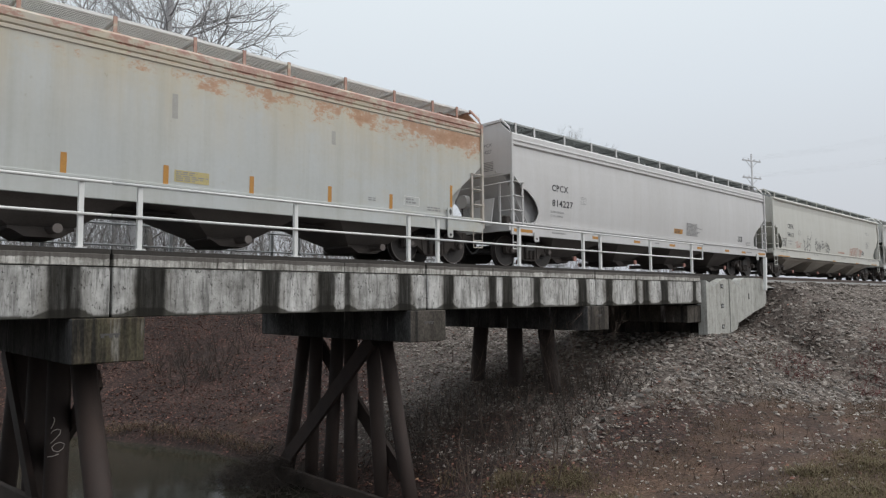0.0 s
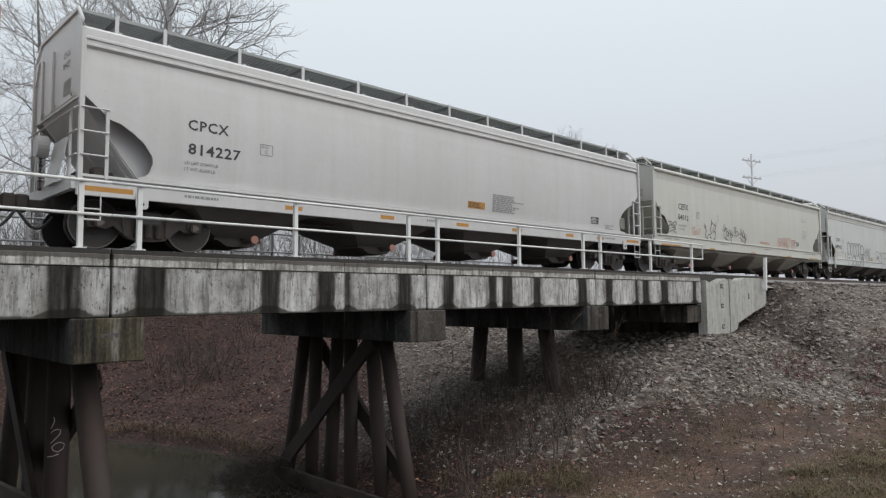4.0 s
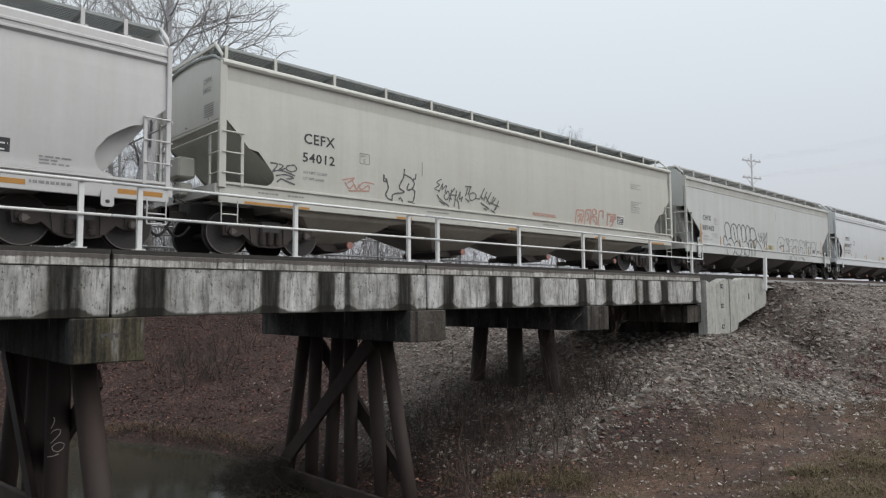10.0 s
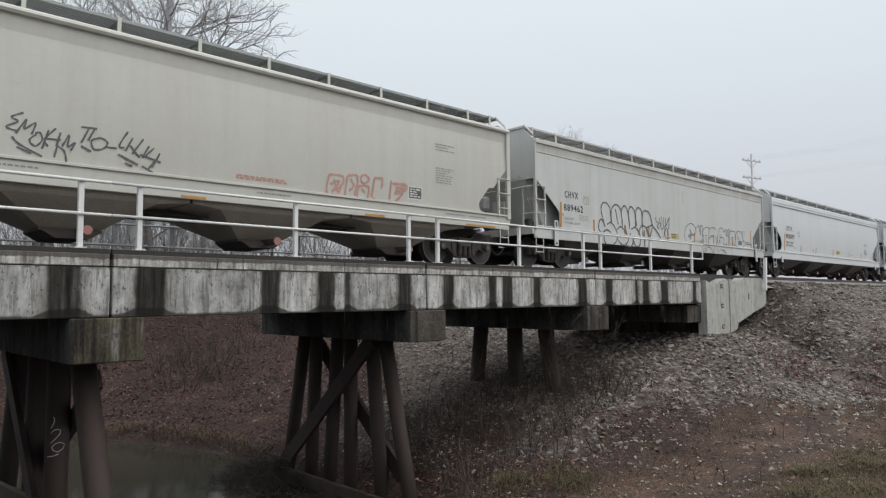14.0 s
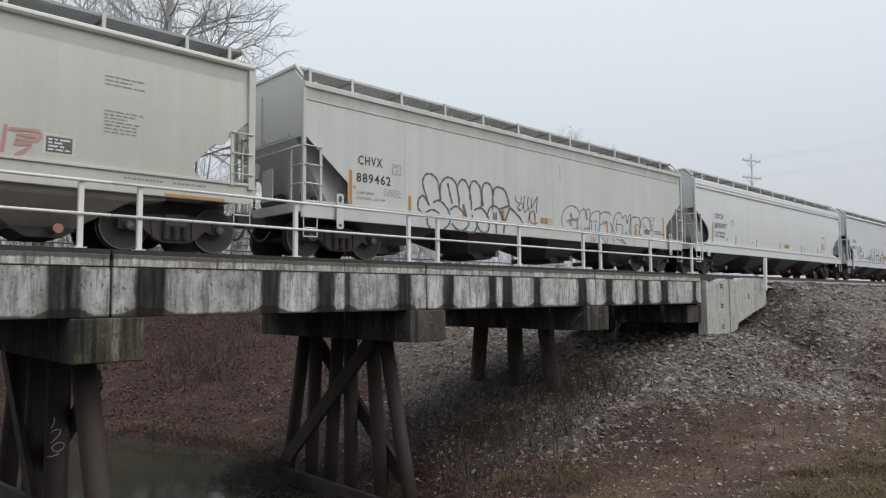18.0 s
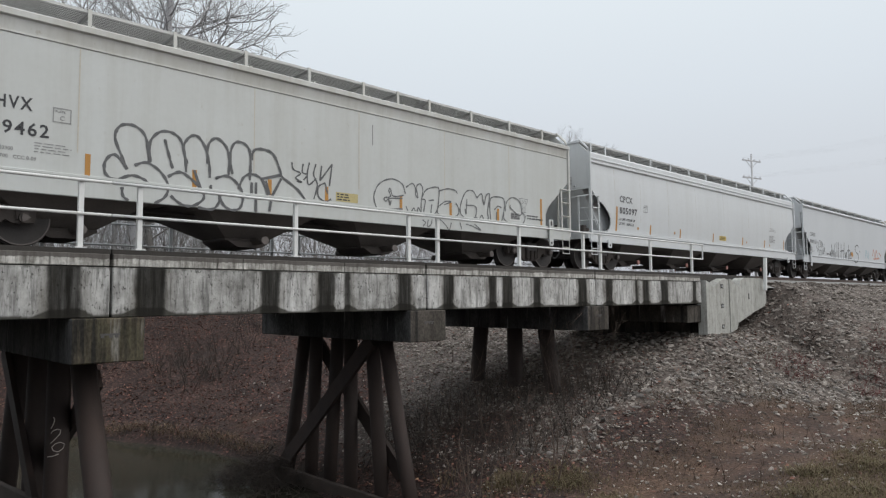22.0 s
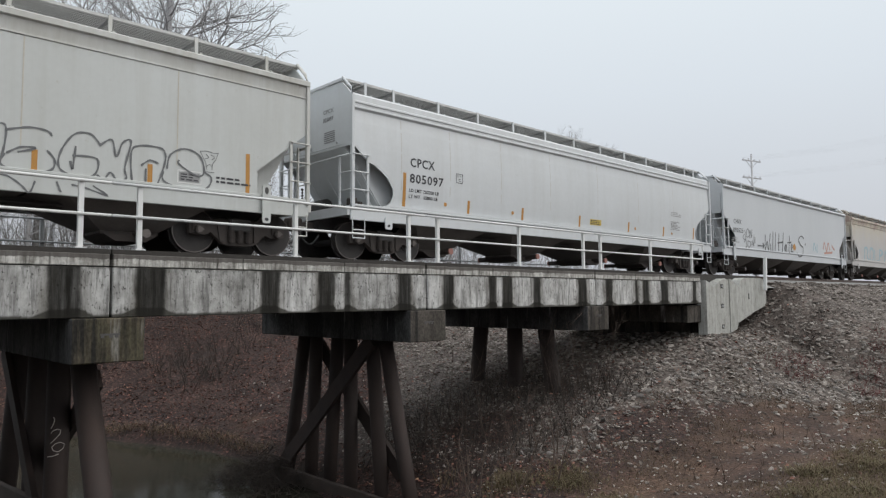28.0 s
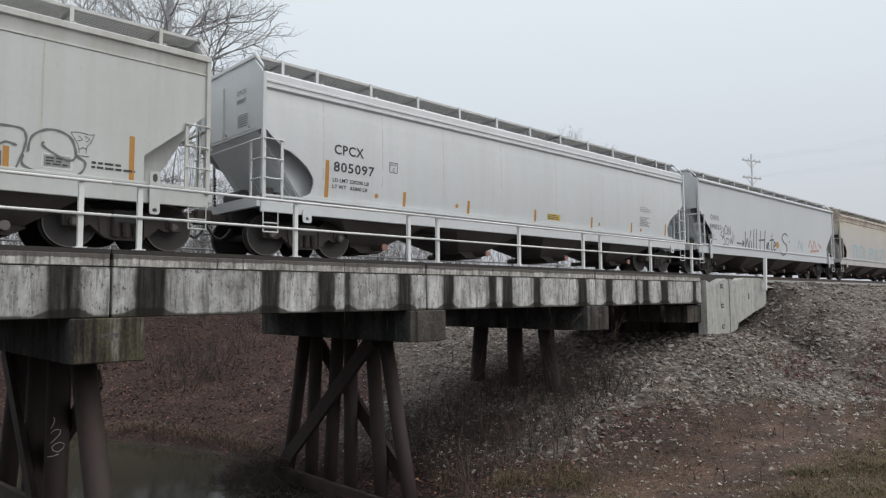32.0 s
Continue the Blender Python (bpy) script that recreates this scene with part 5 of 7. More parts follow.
        prism(b, [(x + d * 0.05, 2.72), (x + d * 0.10, 2.72), (x + d * (lo + 0.05), sill_top - 0.1), (x + d * lo, sill_top - 0.1)][::d], -half, half)
        bmesh.ops.recalc_face_normals(b, faces=b.faces)
        part("slope_sheet", b, paint, car)
        if cut != "faceted":
            for s in (-1, 1):
                b = B()
                prism(b, [(x + d * 0.06, 2.72), (x + d * lo, sill_top - 0.05), (x + d * 1.75, sill_top - 0.05), (x + d * 1.75, 1.72), (x + d * 0.5, 2.72)][::d], *sorted((s * half, s * (half + 0.03))))
                bmesh.ops.recalc_face_normals(b, faces=b.faces)
                part("end_gusset", b, paint, car)
        # ribs that run on down the slope sheet
        for y in (-0.95, 0.15, 0.95):
            b = B()
            prism(b, [(x + d * 0.03, 2.80), (x + d * 0.08, 2.80), (x + d * lo, sill_top - 0.06), (x + d * (lo - 0.09), sill_top - 0.06)][::d], y - 0.04, y + 0.04)
            bmesh.ops.recalc_face_normals(b, faces=b.faces)
            part("slope_rib", b, paint, car)
        b = B()
        box(b, *sorted((x - d * 0.06, x + d * 1.2)), -1.52, 1.52, sill_top - 0.10, sill_top - 0.05)
        box(b, *sorted((x - d * 0.08, x + d * 0.02)), -1.55, 1.55, sill_top - 0.24, sill_top - 0.02)
        part("end_platform", b, trim, car)
        b = B()
        tube(b, [(x - d * 0.05, -1.56, 2.40), (x - d * 0.05, 1.56, 2.40)], 0.018, 6)
        part("end_handrail", b, trim, car)
        coupler(car, x, -d)
        for s in (-1, 1):
            ladder(car, x, d, s, trim, cut)
        if hooks:
            for s in (-1, 1):
                tow_plate(car, x + d * (1.10 if cut == "curved" else 0.97 if d > 0 else grip), s, cut == "curved", paint)
    end_gear(car, gear or {"curved": "round", "faceted": "boxes", "straight": "plate"}[cut], paint)
    b = B()
    tube(b, [(0.4, -0.62, 0.80), (L * 0.5, -0.62, 0.78), (L - 0.4, -0.62, 0.80)], 0.024, 6)
    part("train_pipe", b, M_BLACKSTEEL, car)
    b = B()
    box(b, -0.02, L + 0.02, -0.28, 0.28, 0.72, 1.1)
    part("centre_sill", b, M_BLACKSTEEL, car)
    # hopper bays with outlet gates
    first, w = outlets or OUTLETS[chord]
    for i in range(bays):
        xc, h = first + w * i - 0.12, w / 2 - 0.03
        bay = empty("hopper_bay")
        bay.parent = car
        b = B()
        up = [b.verts.new(c) for c in ((xc - h, -1.5, 1.18), (xc + h, -1.5, 1.18), (xc + h, 1.5, 1.18), (xc - h, 1.5, 1.18))]
        rim = [b.verts.new(c) for c in ((xc - h, -1.45, 0.92), (xc + h, -1.45, 0.92), (xc + h, 1.45, 0.92), (xc - h, 1.45, 0.92))]
        mid = [b.verts.new(c) for c in ((xc - 1.28, -1.40, 0.86), (xc + 1.28, -1.40, 0.86), (xc + 1.28, 1.40, 0.86), (xc - 1.28, 1.40, 0.86))]
        dn = [b.verts.new(c) for c in ((xc - 0.46, -0.62, 0.32), (xc + 0.46, -0.62, 0.32), (xc + 0.46, 0.30, 0.32), (xc - 0.46, 0.30, 0.32))]
        for p, q in ((up, rim), (rim, mid), (mid, dn)):
            for k in range(4):
                b.faces.new((p[k], q[k], q[(k + 1) % 4], p[(k + 1) % 4]))
        b.faces.new(dn)
        b.faces.new(up[::-1])
        part("hopper", b, under, bay)
        b = B()
        box(b, xc - 0.54, xc + 0.54, -0.70, 0.38, 0.30, 0.36, 0.01)
        prism(b, [(xc - 0.50, 0.30), (xc - 0.28, 0.17), (xc + 0.28, 0.17), (xc + 0.50, 0.30)], -0.78, 0.42)
        part("outlet_gate", b, M_TRUCK, bay)
        for s in (-1, 1):
            b = B()
            drum(b, (xc + 0.12, s * 0.80, 0.30), "y", 0.075, 0.41, 14)
            part("outlet_tube", b, M_TRUCK, bay)
            b = B()
            drum(b, (xc + 0.12, s * 1.22, 0.30), "y", 0.085, 0.02, 16)
            part("outlet_cap", b, M_CAPRED if cut != "straight" else M_TREADDULL, bay)
    for x in (1.41, L - 1.38):
        truck(car, x, 1)
    return car


# paints
P_RUST = rusty("rusted_white_paint", (0.49, 0.515, 0.52), (0.47, 0.475, 0.44), (0.44, 0.215, 0.10), 2.50, 3.34, 0.02, -0.13, 0.15)
P_RUSTTRIM = rusty("rusted_trim_paint", (0.46, 0.44, 0.41), (0.44, 0.36, 0.29), (0.38, 0.19, 0.145), 3.0, 3.88, 0.11, -0.03, 0.07)
P_SILVER = shade("silver_grey_paint", (0.585, 0.58, 0.58), (0.50, 0.495, 0.49), 0.45, 0.7, 0.38, 0, 10, 0.005, 2.0, speck=0.10)
P_CREAM = shade("cream_grey_paint", (0.545, 0.545, 0.505), (0.495, 0.485, 0.435), 0.45, 0.7, 0.42, 0, 10, 0.005, 3.0, speck=0.10)
P_PALE = shade("pale_green_grey_paint", (0.555, 0.575, 0.565), (0.50, 0.51, 0.49), 0.45, 0.7, 0.42, 0, 10, 0.005, 4.0, speck=0.10)
P_PALETRIM = shade("pale_trim_paint", (0.60, 0.61, 0.595), (0.48, 0.47, 0.43), 1.2, 0.7, 0.45, 0, 10, 0.005, 3.0, speck=0.10)
P_COOL = shade("cool_white_paint", (0.62, 0.64, 0.65), (0.55, 0.57, 0.58), 0.4, 0.7, 0.36, 0, 10, 0.005, 2.0, speck=0.10)
P_BLUEGREY = shade("blue_grey_paint", (0.55, 0.57, 0.585), (0.48, 0.50, 0.515), 0.45, 0.7, 0.42, 0, 10, 0.005, 3.0, speck=0.10)
P_BROWN = rusty("tan_brown_paint", (0.50, 0.49, 0.48), (0.42, 0.38, 0.35), (0.30, 0.20, 0.17), 2.7, 3.6, 0.05, 0.0, 0.03)
P_TANHOPPER = shade("dusty_tan_hopper", (0.38, 0.345, 0.30), (0.23, 0.205, 0.175), 1.2, 0.8, 0.8, 0, 30, 0.1, 1.0)
P_HOPPER = shade("dusty_hopper_paint", (0.14, 0.125, 0.115), (0.07, 0.06, 0.055), 1.2, 0.8, 0.8, 0, 30, 0.1, 1.0)


def grimy(m, strength):
    """Faint run-down dirt and scuffs on a painted side."""
    n, l = m.node_tree.nodes, m.node_tree.links
    b = n["Principled BSDF"]
    at = n.new("ShaderNodeTexCoord").outputs["Object"]
    last = b.inputs["Base Color"].links[0].from_socket
    last = blend(n, l, "MULTIPLY", strength, last, tones(n, l, grains(n, l, at, 2.6, (1, 1, 0.05), 9, 0.7), [(0.34, (0.80, 0.78, 0.74)), (0.56, 1.0)]))
    last = blend(n, l, "MULTIPLY", strength, last, tones(n, l, grains(n, l, at, 0.45, (1, 1, 1.4), 6, 0.6), [(0.36, (0.88, 0.87, 0.85)), (0.60, 1.0)]))
    last = blend(n, l, "MULTIPLY", strength, last, tones(n, l, grains(n, l, at, 9.0, (1, 1, 0.7), 6, 0.6), [(0.66, 1.0), (0.74, (0.72, 0.66, 0.58))]))
    l.new(last, b.inputs["Base Color"])


for paint, strength in ((P_RUST, 0.5), (P_SILVER, 0.28), (P_CREAM, 0.35), (P_PALE, 0.4), (P_PALETRIM, 0.7), (P_COOL, 0.25)):
    grimy(paint, strength)

car_a = hopper_car(-4.73, 18.6, "straight", P_RUST, P_RUSTTRIM, M_GRATEPALE, 4, "white covered hopper car rusting along its roof edge", 0.02, "grooved", P_HOPPER, (4.48, 3.61), grip=1.35)
car_b = hopper_car(15.08, 18.67, "curved", P_SILVER, P_SILVER, M_GRATEDARK, 4, "silver-grey covered hopper car with curved end cut-outs", 0.10, "ribbed", P_HOPPER)
car_c = hopper_car(34.75, 18.40, "faceted", P_CREAM, P_CREAM, M_GRATEDARK, 4, "cream covered hopper car with graffiti along its side", 0.07, "lip", P_TANHOPPER, hooks=False)
car_d = hopper_car(54.33, 17.35, "straight", P_PALE, P_PALETRIM, M_GRATE, 4, "pale grey covered hopper car with large bubble graffiti", 0.0, "wide", P_HOPPER)
car_e = hopper_car(72.82, 18.55, "curved", P_COOL, P_COOL, M_GRATE, 4, "clean cool-white covered hopper car with orange markers", 0.10, "ribbed", P_HOPPER, gear="bare")
car_f = hopper_car(92.58, 16.95, "straight", P_BLUEGREY, P_BLUEGREY, M_GRATE, 4, "blue-grey covered hopper car with black scrawled graffiti", 0.0, "lip", P_HOPPER, (3.05, 3.55))
car_g = hopper_car(110.75, 18.5, "curved", P_BROWN, P_BROWN, M_GRATE, 4, "faded brownish covered hopper car with pale blue graffiti", 0.03, "wide", P_HOPPER)
hopper_car(130.4, 18.5, "curved", P_SILVER, P_SILVER, M_GRATE, 4, "silver-grey covered hopper car at the far end", 0.04, "ribbed", P_HOPPER)

# ---- lettering, markers and graffiti on the cars ----


def orange_bars(car, xs, z0, z1, bulge, width=0.075):
    for x in xs:
        patch(car, "orange_marker", x - width / 2, x + width / 2, z0, z1, M_ORANGE, bulge, "orange reflective strip")


def framed_box(car, x0, x1, z0, z1, mat, bulge, letter=""):
    b = B()
    for pts in (((x0, z0), (x1, z0)), ((x1, z0), (x1, z1)), ((x1, z1), (x0, z1)), ((x0, z1), (x0, z0))):
        stroke(b, pts, 0.014, bulge, 0.006, False)
    part("plate_box", b, mat, car)
    if letter:
        lettering(car, letter, x0 + (x1 - x0) * 0.36, z0 + 0.035, 0.11, mat, bulge)
        lettering(car, "PLATE", x0 + 0.03, z1 - 0.075, 0.055, mat, bulge)


def sticker(car, x0, x1, z0, z1, mat, ink, bulge, lines, seed, label):
    p = patch(car, "sticker", x0, x1, z0, z1, mat, bulge, label)
    text_bars(car, x0 + 0.03, x1 - 0.02, z0 + 0.015, z1 - 0.015, lines, ink, bulge, seed)


def seams(car, xs, bulge, mat):
    for x in xs:
        patch(car, "weld_seam", x - 0.014, x + 0.014, 1.24, 3.46, mat, bulge, "", 0.003)


def spots(car, pts, r, mat, bulge):
    for x, z in pts:
        b = B()
        b.faces.new([b.verts.new((x + r * math.cos(a), -(side_y(z, bulge) + 0.006), z + r * math.sin(a))) for a in (2 * math.pi * k / 14 for k in range(14))])
        part("marker_dot", b, mat, car)


def sill_strips(car, pts, mat, z=0.955, high=0.09):
    for x, w in pts:
        b = B()
        box(b, x, x + w, -(SIDE - 0.017), -(SIDE - 0.021), z, z + high)
        part("sill_strip", b, mat, car, "yellow reflective strip")


def sill_print(car, x0, x1, z0, z1, seed):
    """A line or two of stencilled print on the sill, too small to read."""
    rnd = random.Random(seed)
    b = B()
    x = x0
    while x < x1:
        w = rnd.uniform(0.03, 0.09)
        b.faces.new([b.verts.new((q, -(SIDE - 0.015), z)) for q, z in ((x, z0), (x + w, z0), (x + w, z1), (x, z1))])
        x += w + 0.02
    tagged(part("small_print", b, M_FADEINK, car), kind="stuff")


def end_marks(car, top, number, bulge, mat, y=-0.35):
    lettering(car, top, 0, 3.58, 0.145, mat, bulge, 1.1, 1.1, y=y, end=0.052)
    lettering(car, number, 0, 3.38, 0.145, mat, bulge, 1.0, 1.0, y=y, end=0.052)
    b = B()
    for i in range(6):
        b.faces.new([b.verts.new((0.054, yy, zz)) for yy, zz in ((y - 0.05, 3.12 - i * 0.05), (y - 0.5, 3.12 - i * 0.05), (y - 0.5, 3.095 - i * 0.05), (y - 0.05, 3.095 - i * 0.05))])
    tagged(part("small_print", b, M_FADEINK, car), kind="stuff")


# the rusted white car
u = 0.02
orange_bars(car_a, (2.6, 4.4, 6.25, 8.06, 9.81, 11.58, 13.51, 15.3), 1.20, 1.58, u, 0.10)
orange_bars(car_a, (17.36,), 1.15, 2.02, u, 0.09)
sticker(car_a, 9.97, 10.66, 1.29, 1.52, M_PALENOTE, M_FADEINK, u, 5, 3, "yellow notice with small dark print")
for x, z0, z1 in ((9.95, 2.5, 2.98), (13.6, 2.55, 2.86), (6.2, 2.6, 2.95)):
    patch(car_a, "grey_patch", x - 0.05, x + 0.06, z0, z1, M_PATCHGREY, u, "small grey repair patch")
framed_box(car_a, 15.72, 16.22, 1.36, 1.58, M_PALEBOX, u)
text_bars(car_a, 15.78, 16.16, 1.40, 1.55, 2, M_FADEINK, u, 8)
text_bars(car_a, 16.5, 17.1, 1.27, 1.40, 2, M_FADEINK, u, 9)
text_bars(car_a, 9.9, 10.9, 0.97, 1.08, 2, M_FADEINK, u, 10)
text_bars(car_a, 14.6, 14.9, 1.36, 1.46, 2, M_FADEINK, u, 11)
seams(car_a, (3.1, 6.2, 9.3, 12.4, 15.4), u, P_RUST)
# silver car
u = 0.10
marking(car_b, "CPCX", 1.94, 2.34, 0.20, 0.84, M_INK, u, 1.15)
marking(car_b, "814227", 1.96, 1.87, 0.205, 1.09, M_INK, u)
lettering(car_b, "LD LMT 220400 LB", 1.9, 1.66, 0.085, M_FADEINK, u)
lettering(car_b, "LT WT  65600 LB", 1.9, 1.54, 0.085, M_FADEINK, u)
framed_box(car_b, 3.5, 3.78, 2.06, 2.28, M_FADEINK, u, "C")
sticker(car_b, 9.76, 10.44, 1.49, 1.68, M_ORANGE, M_INK, u, 3, 12, "orange warning sticker with small print")
text_bars(car_b, 10.76, 12.15, 1.46, 1.97, 10, M_FADEINK, u, 13, 0.7)
sticker(car_b, 15.62, 16.07, 1.47, 1.70, M_INK, M_PALEBOX, u, 4, 14, "black inspection panel with white print")
text_bars(car_b, 16.5, 17.0, 1.33, 1.50, 3, M_FADEINK, u, 15)
sill_strips(car_b, ((0.10, 0.85), (4.1, 0.42), (6.7, 0.42), (9.28, 0.45), (11.57, 0.42), (14.17, 0.40), (15.9, 0.40), (17.75, 0.80)), M_ORANGE)
for x0, x1, seed in ((1.9, 2.6, 71), (16.35, 16.95, 72), (8.2, 8.5, 73)):
    sill_print(car_b, x0, x1, 1.0, 1.05, seed)
seams(car_b, (3.1, 6.2, 9.3, 12.4, 15.5), u, P_SILVER)
end_marks(car_b, "CPCX", "814227", u, M_FADEINK)
# cream car
u = 0.07
marking(car_c, "CEFX", 1.94, 2.47, 0.23, 0.82, M_INK, u)
marking(car_c, "54012", 1.91, 2.06, 0.205, 0.85, M_INK, u)
lettering(car_c, "LD LMT 222000", 1.95, 1.80, 0.085, M_FADEINK, u, 1.1)
lettering(car_c, "LT WT 64000", 1.95, 1.66, 0.085, M_FADEINK, u, 1.1)
framed_box(car_c, 3.48, 3.76, 2.22, 2.46, M_FADEINK, u, "E")
small_tag_a = [[(0.00, 0.40), (0.17, 0.39), (0.05, 0.20)], [(0.20, 0.40), (0.31, 0.37), (0.20, 0.26), (0.37, 0.33)], [(0.40, 0.38), (0.58, 0.42), (0.64, 0.33), (0.52, 0.27), (0.40, 0.31), (0.40, 0.38)], [(0.08, 0.23), (0.28, 0.27), (0.61, 0.19)], [(0.14, 0.14), (0.37, 0.19), (0.58, 0.14), (0.40, 0.10)], [(0.28, 0.10), (0.17, 0.01)], [(0.28, 0.09), (0.61, 0.00)]]
graffiti(car_c, small_tag_a, 0.030, M_SPRAY, u, 1.13, 1.52, 1.0, 1.0, "small black scribbled tag")
red_scribble_a = [[(0.00, 0.23), (0.34, 0.31), (0.14, 0.17)], [(0.27, 0.28), (0.40, 0.07), (0.61, 0.24), (0.93, 0.23)], [(0.07, 0.19), (0.20, 0.05), (0.34, 0.16), (0.40, 0.03)], [(0.47, 0.18), (0.54, 0.06), (0.75, 0.18), (0.78, 0.08)], [(0.17, 0.00), (0.78, 0.05)]]
graffiti(car_c, red_scribble_a, 0.028, M_SPRAYRED, u, 2.99, 1.54, 1.0, 1.0, "small red scribble")
scrawl_outline_a = [[(0.00, 0.91), (0.00, 0.75), (0.10, 0.78), (0.01, 0.83)], [(0.09, 0.75), (0.14, 0.60), (0.07, 0.44), (0.13, 0.35), (0.23, 0.32), (0.27, 0.33)], [(0.65, 1.13), (0.62, 0.92), (0.52, 0.74), (0.50, 0.63), (0.65, 0.54), (0.31, 0.46), (0.27, 0.32), (0.27, 0.14), (0.35, 0.02), (0.56, 0.00), (0.88, 0.00)], [(0.65, 0.98), (0.76, 0.96), (0.90, 0.90), (0.98, 0.80), (0.91, 0.66), (0.77, 0.61), (0.75, 0.67), (0.80, 0.78)], [(1.03, 1.05), (1.01, 0.92), (0.93, 0.91)], [(0.91, 0.65), (1.00, 0.59), (0.95, 0.35), (0.78, 0.32), (0.92, 0.31), (1.09, 0.25)]]
scrawl_outline_b = [[(0.48, 0.35), (0.54, 0.39), (0.61, 0.29), (0.57, 0.24), (0.76, 0.26)], [(1.09, 0.20), (1.00, 0.00)]]
graffiti(car_c, scrawl_outline_a + scrawl_outline_b, 0.040, M_SPRAY, u, 4.21, 1.13, 1.0, 1.0, "black outline scrawl")
long_tag_a = [[(0.24, 0.77), (0.07, 0.67), (0.17, 0.61), (0.00, 0.50), (0.16, 0.45)], [(0.14, 0.41), (0.29, 0.67), (0.26, 0.50), (0.42, 0.63), (0.37, 0.43)], [(0.44, 0.44), (0.34, 0.33), (0.43, 0.24), (0.53, 0.36), (0.49, 0.48), (0.42, 0.45)], [(0.62, 0.54), (0.53, 0.21)], [(0.73, 0.59), (0.57, 0.38), (0.62, 0.26)], [(0.72, 0.09), (0.80, 0.53), (0.75, 0.32)], [(0.60, 0.39), (0.81, 0.40)], [(0.73, 0.31), (0.87, 0.22), (0.91, 0.03)], [(0.83, 0.29), (0.94, 0.51), (0.92, 0.30), (1.03, 0.39), (0.97, 0.24)], [(0.09, 0.35), (0.20, 0.24), (0.54, 0.08)], [(0.16, 0.19), (0.38, 0.11)], [(1.12, 0.68), (1.38, 0.69)]]
long_tag_b = [[(1.24, 0.66), (1.13, 0.40)], [(1.34, 0.68), (1.24, 0.46)], [(1.44, 0.54), (1.30, 0.47), (1.34, 0.32), (1.50, 0.36), (1.56, 0.48), (1.44, 0.54)], [(1.54, 0.39), (1.72, 0.39)], [(1.90, 0.72), (1.76, 0.45), (1.85, 0.42)], [(1.99, 0.62), (1.87, 0.37)], [(2.18, 0.63), (1.99, 0.33)], [(1.95, 0.48), (2.12, 0.28)], [(2.29, 0.52), (2.18, 0.29), (2.38, 0.49)], [(2.12, 0.34), (2.51, 0.24)], [(2.49, 0.41), (2.36, 0.13)], [(2.40, 0.26), (2.29, 0.09)], [(1.75, 0.29), (2.10, 0.14)], [(1.13, 0.35), (1.29, 0.27)], [(1.87, 0.15), (2.00, 0.10)], [(2.17, 0.13), (2.43, 0.00)]]
graffiti(car_c, long_tag_a + long_tag_b, 0.030, M_SPRAY, u, 5.90, 1.38, 1.0, 1.0, "black spray-can tag")
text_bars(car_c, 9.94, 11.73, 1.50, 1.60, 2, M_SPRAYRED, u, 21, 0.8)
block_letters_a = [[(0.03, 0.47), (0.00, 0.01), (0.40, 0.01)], [(0.03, 0.47), (0.41, 0.47), (0.37, 0.24), (0.12, 0.12)], [(0.16, 0.38), (0.31, 0.09), (0.37, 0.29)], [(0.06, 0.26), (0.31, 0.35), (0.12, 0.07)], [(0.12, 0.03), (0.50, 0.01)], [(0.54, 0.49), (0.49, 0.03), (0.63, 0.02)], [(0.54, 0.50), (0.83, 0.52), (0.77, 0.06)], [(0.63, 0.44), (0.73, 0.28), (0.60, 0.17)], [(0.93, 0.54), (1.06, 0.58), (1.17, 0.49), (1.04, 0.38), (0.93, 0.44), (0.95, 0.54)], [(0.86, 0.29), (0.82, 0.02)], [(0.86, 0.30), (1.16, 0.31), (1.14, 0.04)], [(0.96, 0.25), (1.06, 0.16)], [(1.33, 0.53), (1.26, 0.08)], [(1.33, 0.54), (1.57, 0.55), (1.54, 0.31)]]
block_letters_b = [[(1.29, 0.06), (1.50, 0.00), (1.95, 0.02)], [(1.85, 0.54), (1.81, 0.08)], [(1.89, 0.47), (2.32, 0.49), (2.29, 0.33), (1.99, 0.32)], [(1.96, 0.24), (2.21, 0.24), (1.99, 0.04), (2.14, 0.13)], [(2.00, 0.40), (2.29, 0.40)]]
graffiti(car_c, block_letters_a + block_letters_b, 0.050, M_SPRAYRED, u, 12.16, 1.38, 1.0, 1.0, "faded red block letters")
framed_box(car_c, 14.57, 15.03, 1.53, 1.85, M_PALEBOX, u)
sticker(car_c, 14.60, 15.00, 1.56, 1.82, M_SPRAY, M_PALEBOX, u, 4, 22, "black inspection panel with white print")
text_bars(car_c, 15.5, 16.2, 2.02, 2.46, 7, M_FADEINK, u, 23, 0.35)
text_bars(car_c, 15.5, 16.3, 2.88, 3.10, 3, M_FADEINK, u, 24, 0.3)
patch(car_c, "drip", 5.44, 5.47, 2.15, 2.5, M_FADEINK, u)
patch(car_c, "green_sticker", 1.98, 2.13, 1.225, 1.31, M_GREENTAG, u)
patch(car_c, "white_sticker", 2.66, 2.84, 1.215, 1.275, M_PALEBOX, u)
text_bars(car_c, 0.95, 1.9, 1.235, 1.30, 1, M_FADEINK, u, 26, 0.6)
patch(car_c, "red_stain", 2.18, 2.62, 1.22, 1.30, M_SPRAYRED, u)
sill_strips(car_c, ((0.55, 1.55), (4.6, 0.5), (8.8, 0.5), (13.2, 0.6), (16.6, 1.2)), M_ORANGE, 0.995, 0.05)
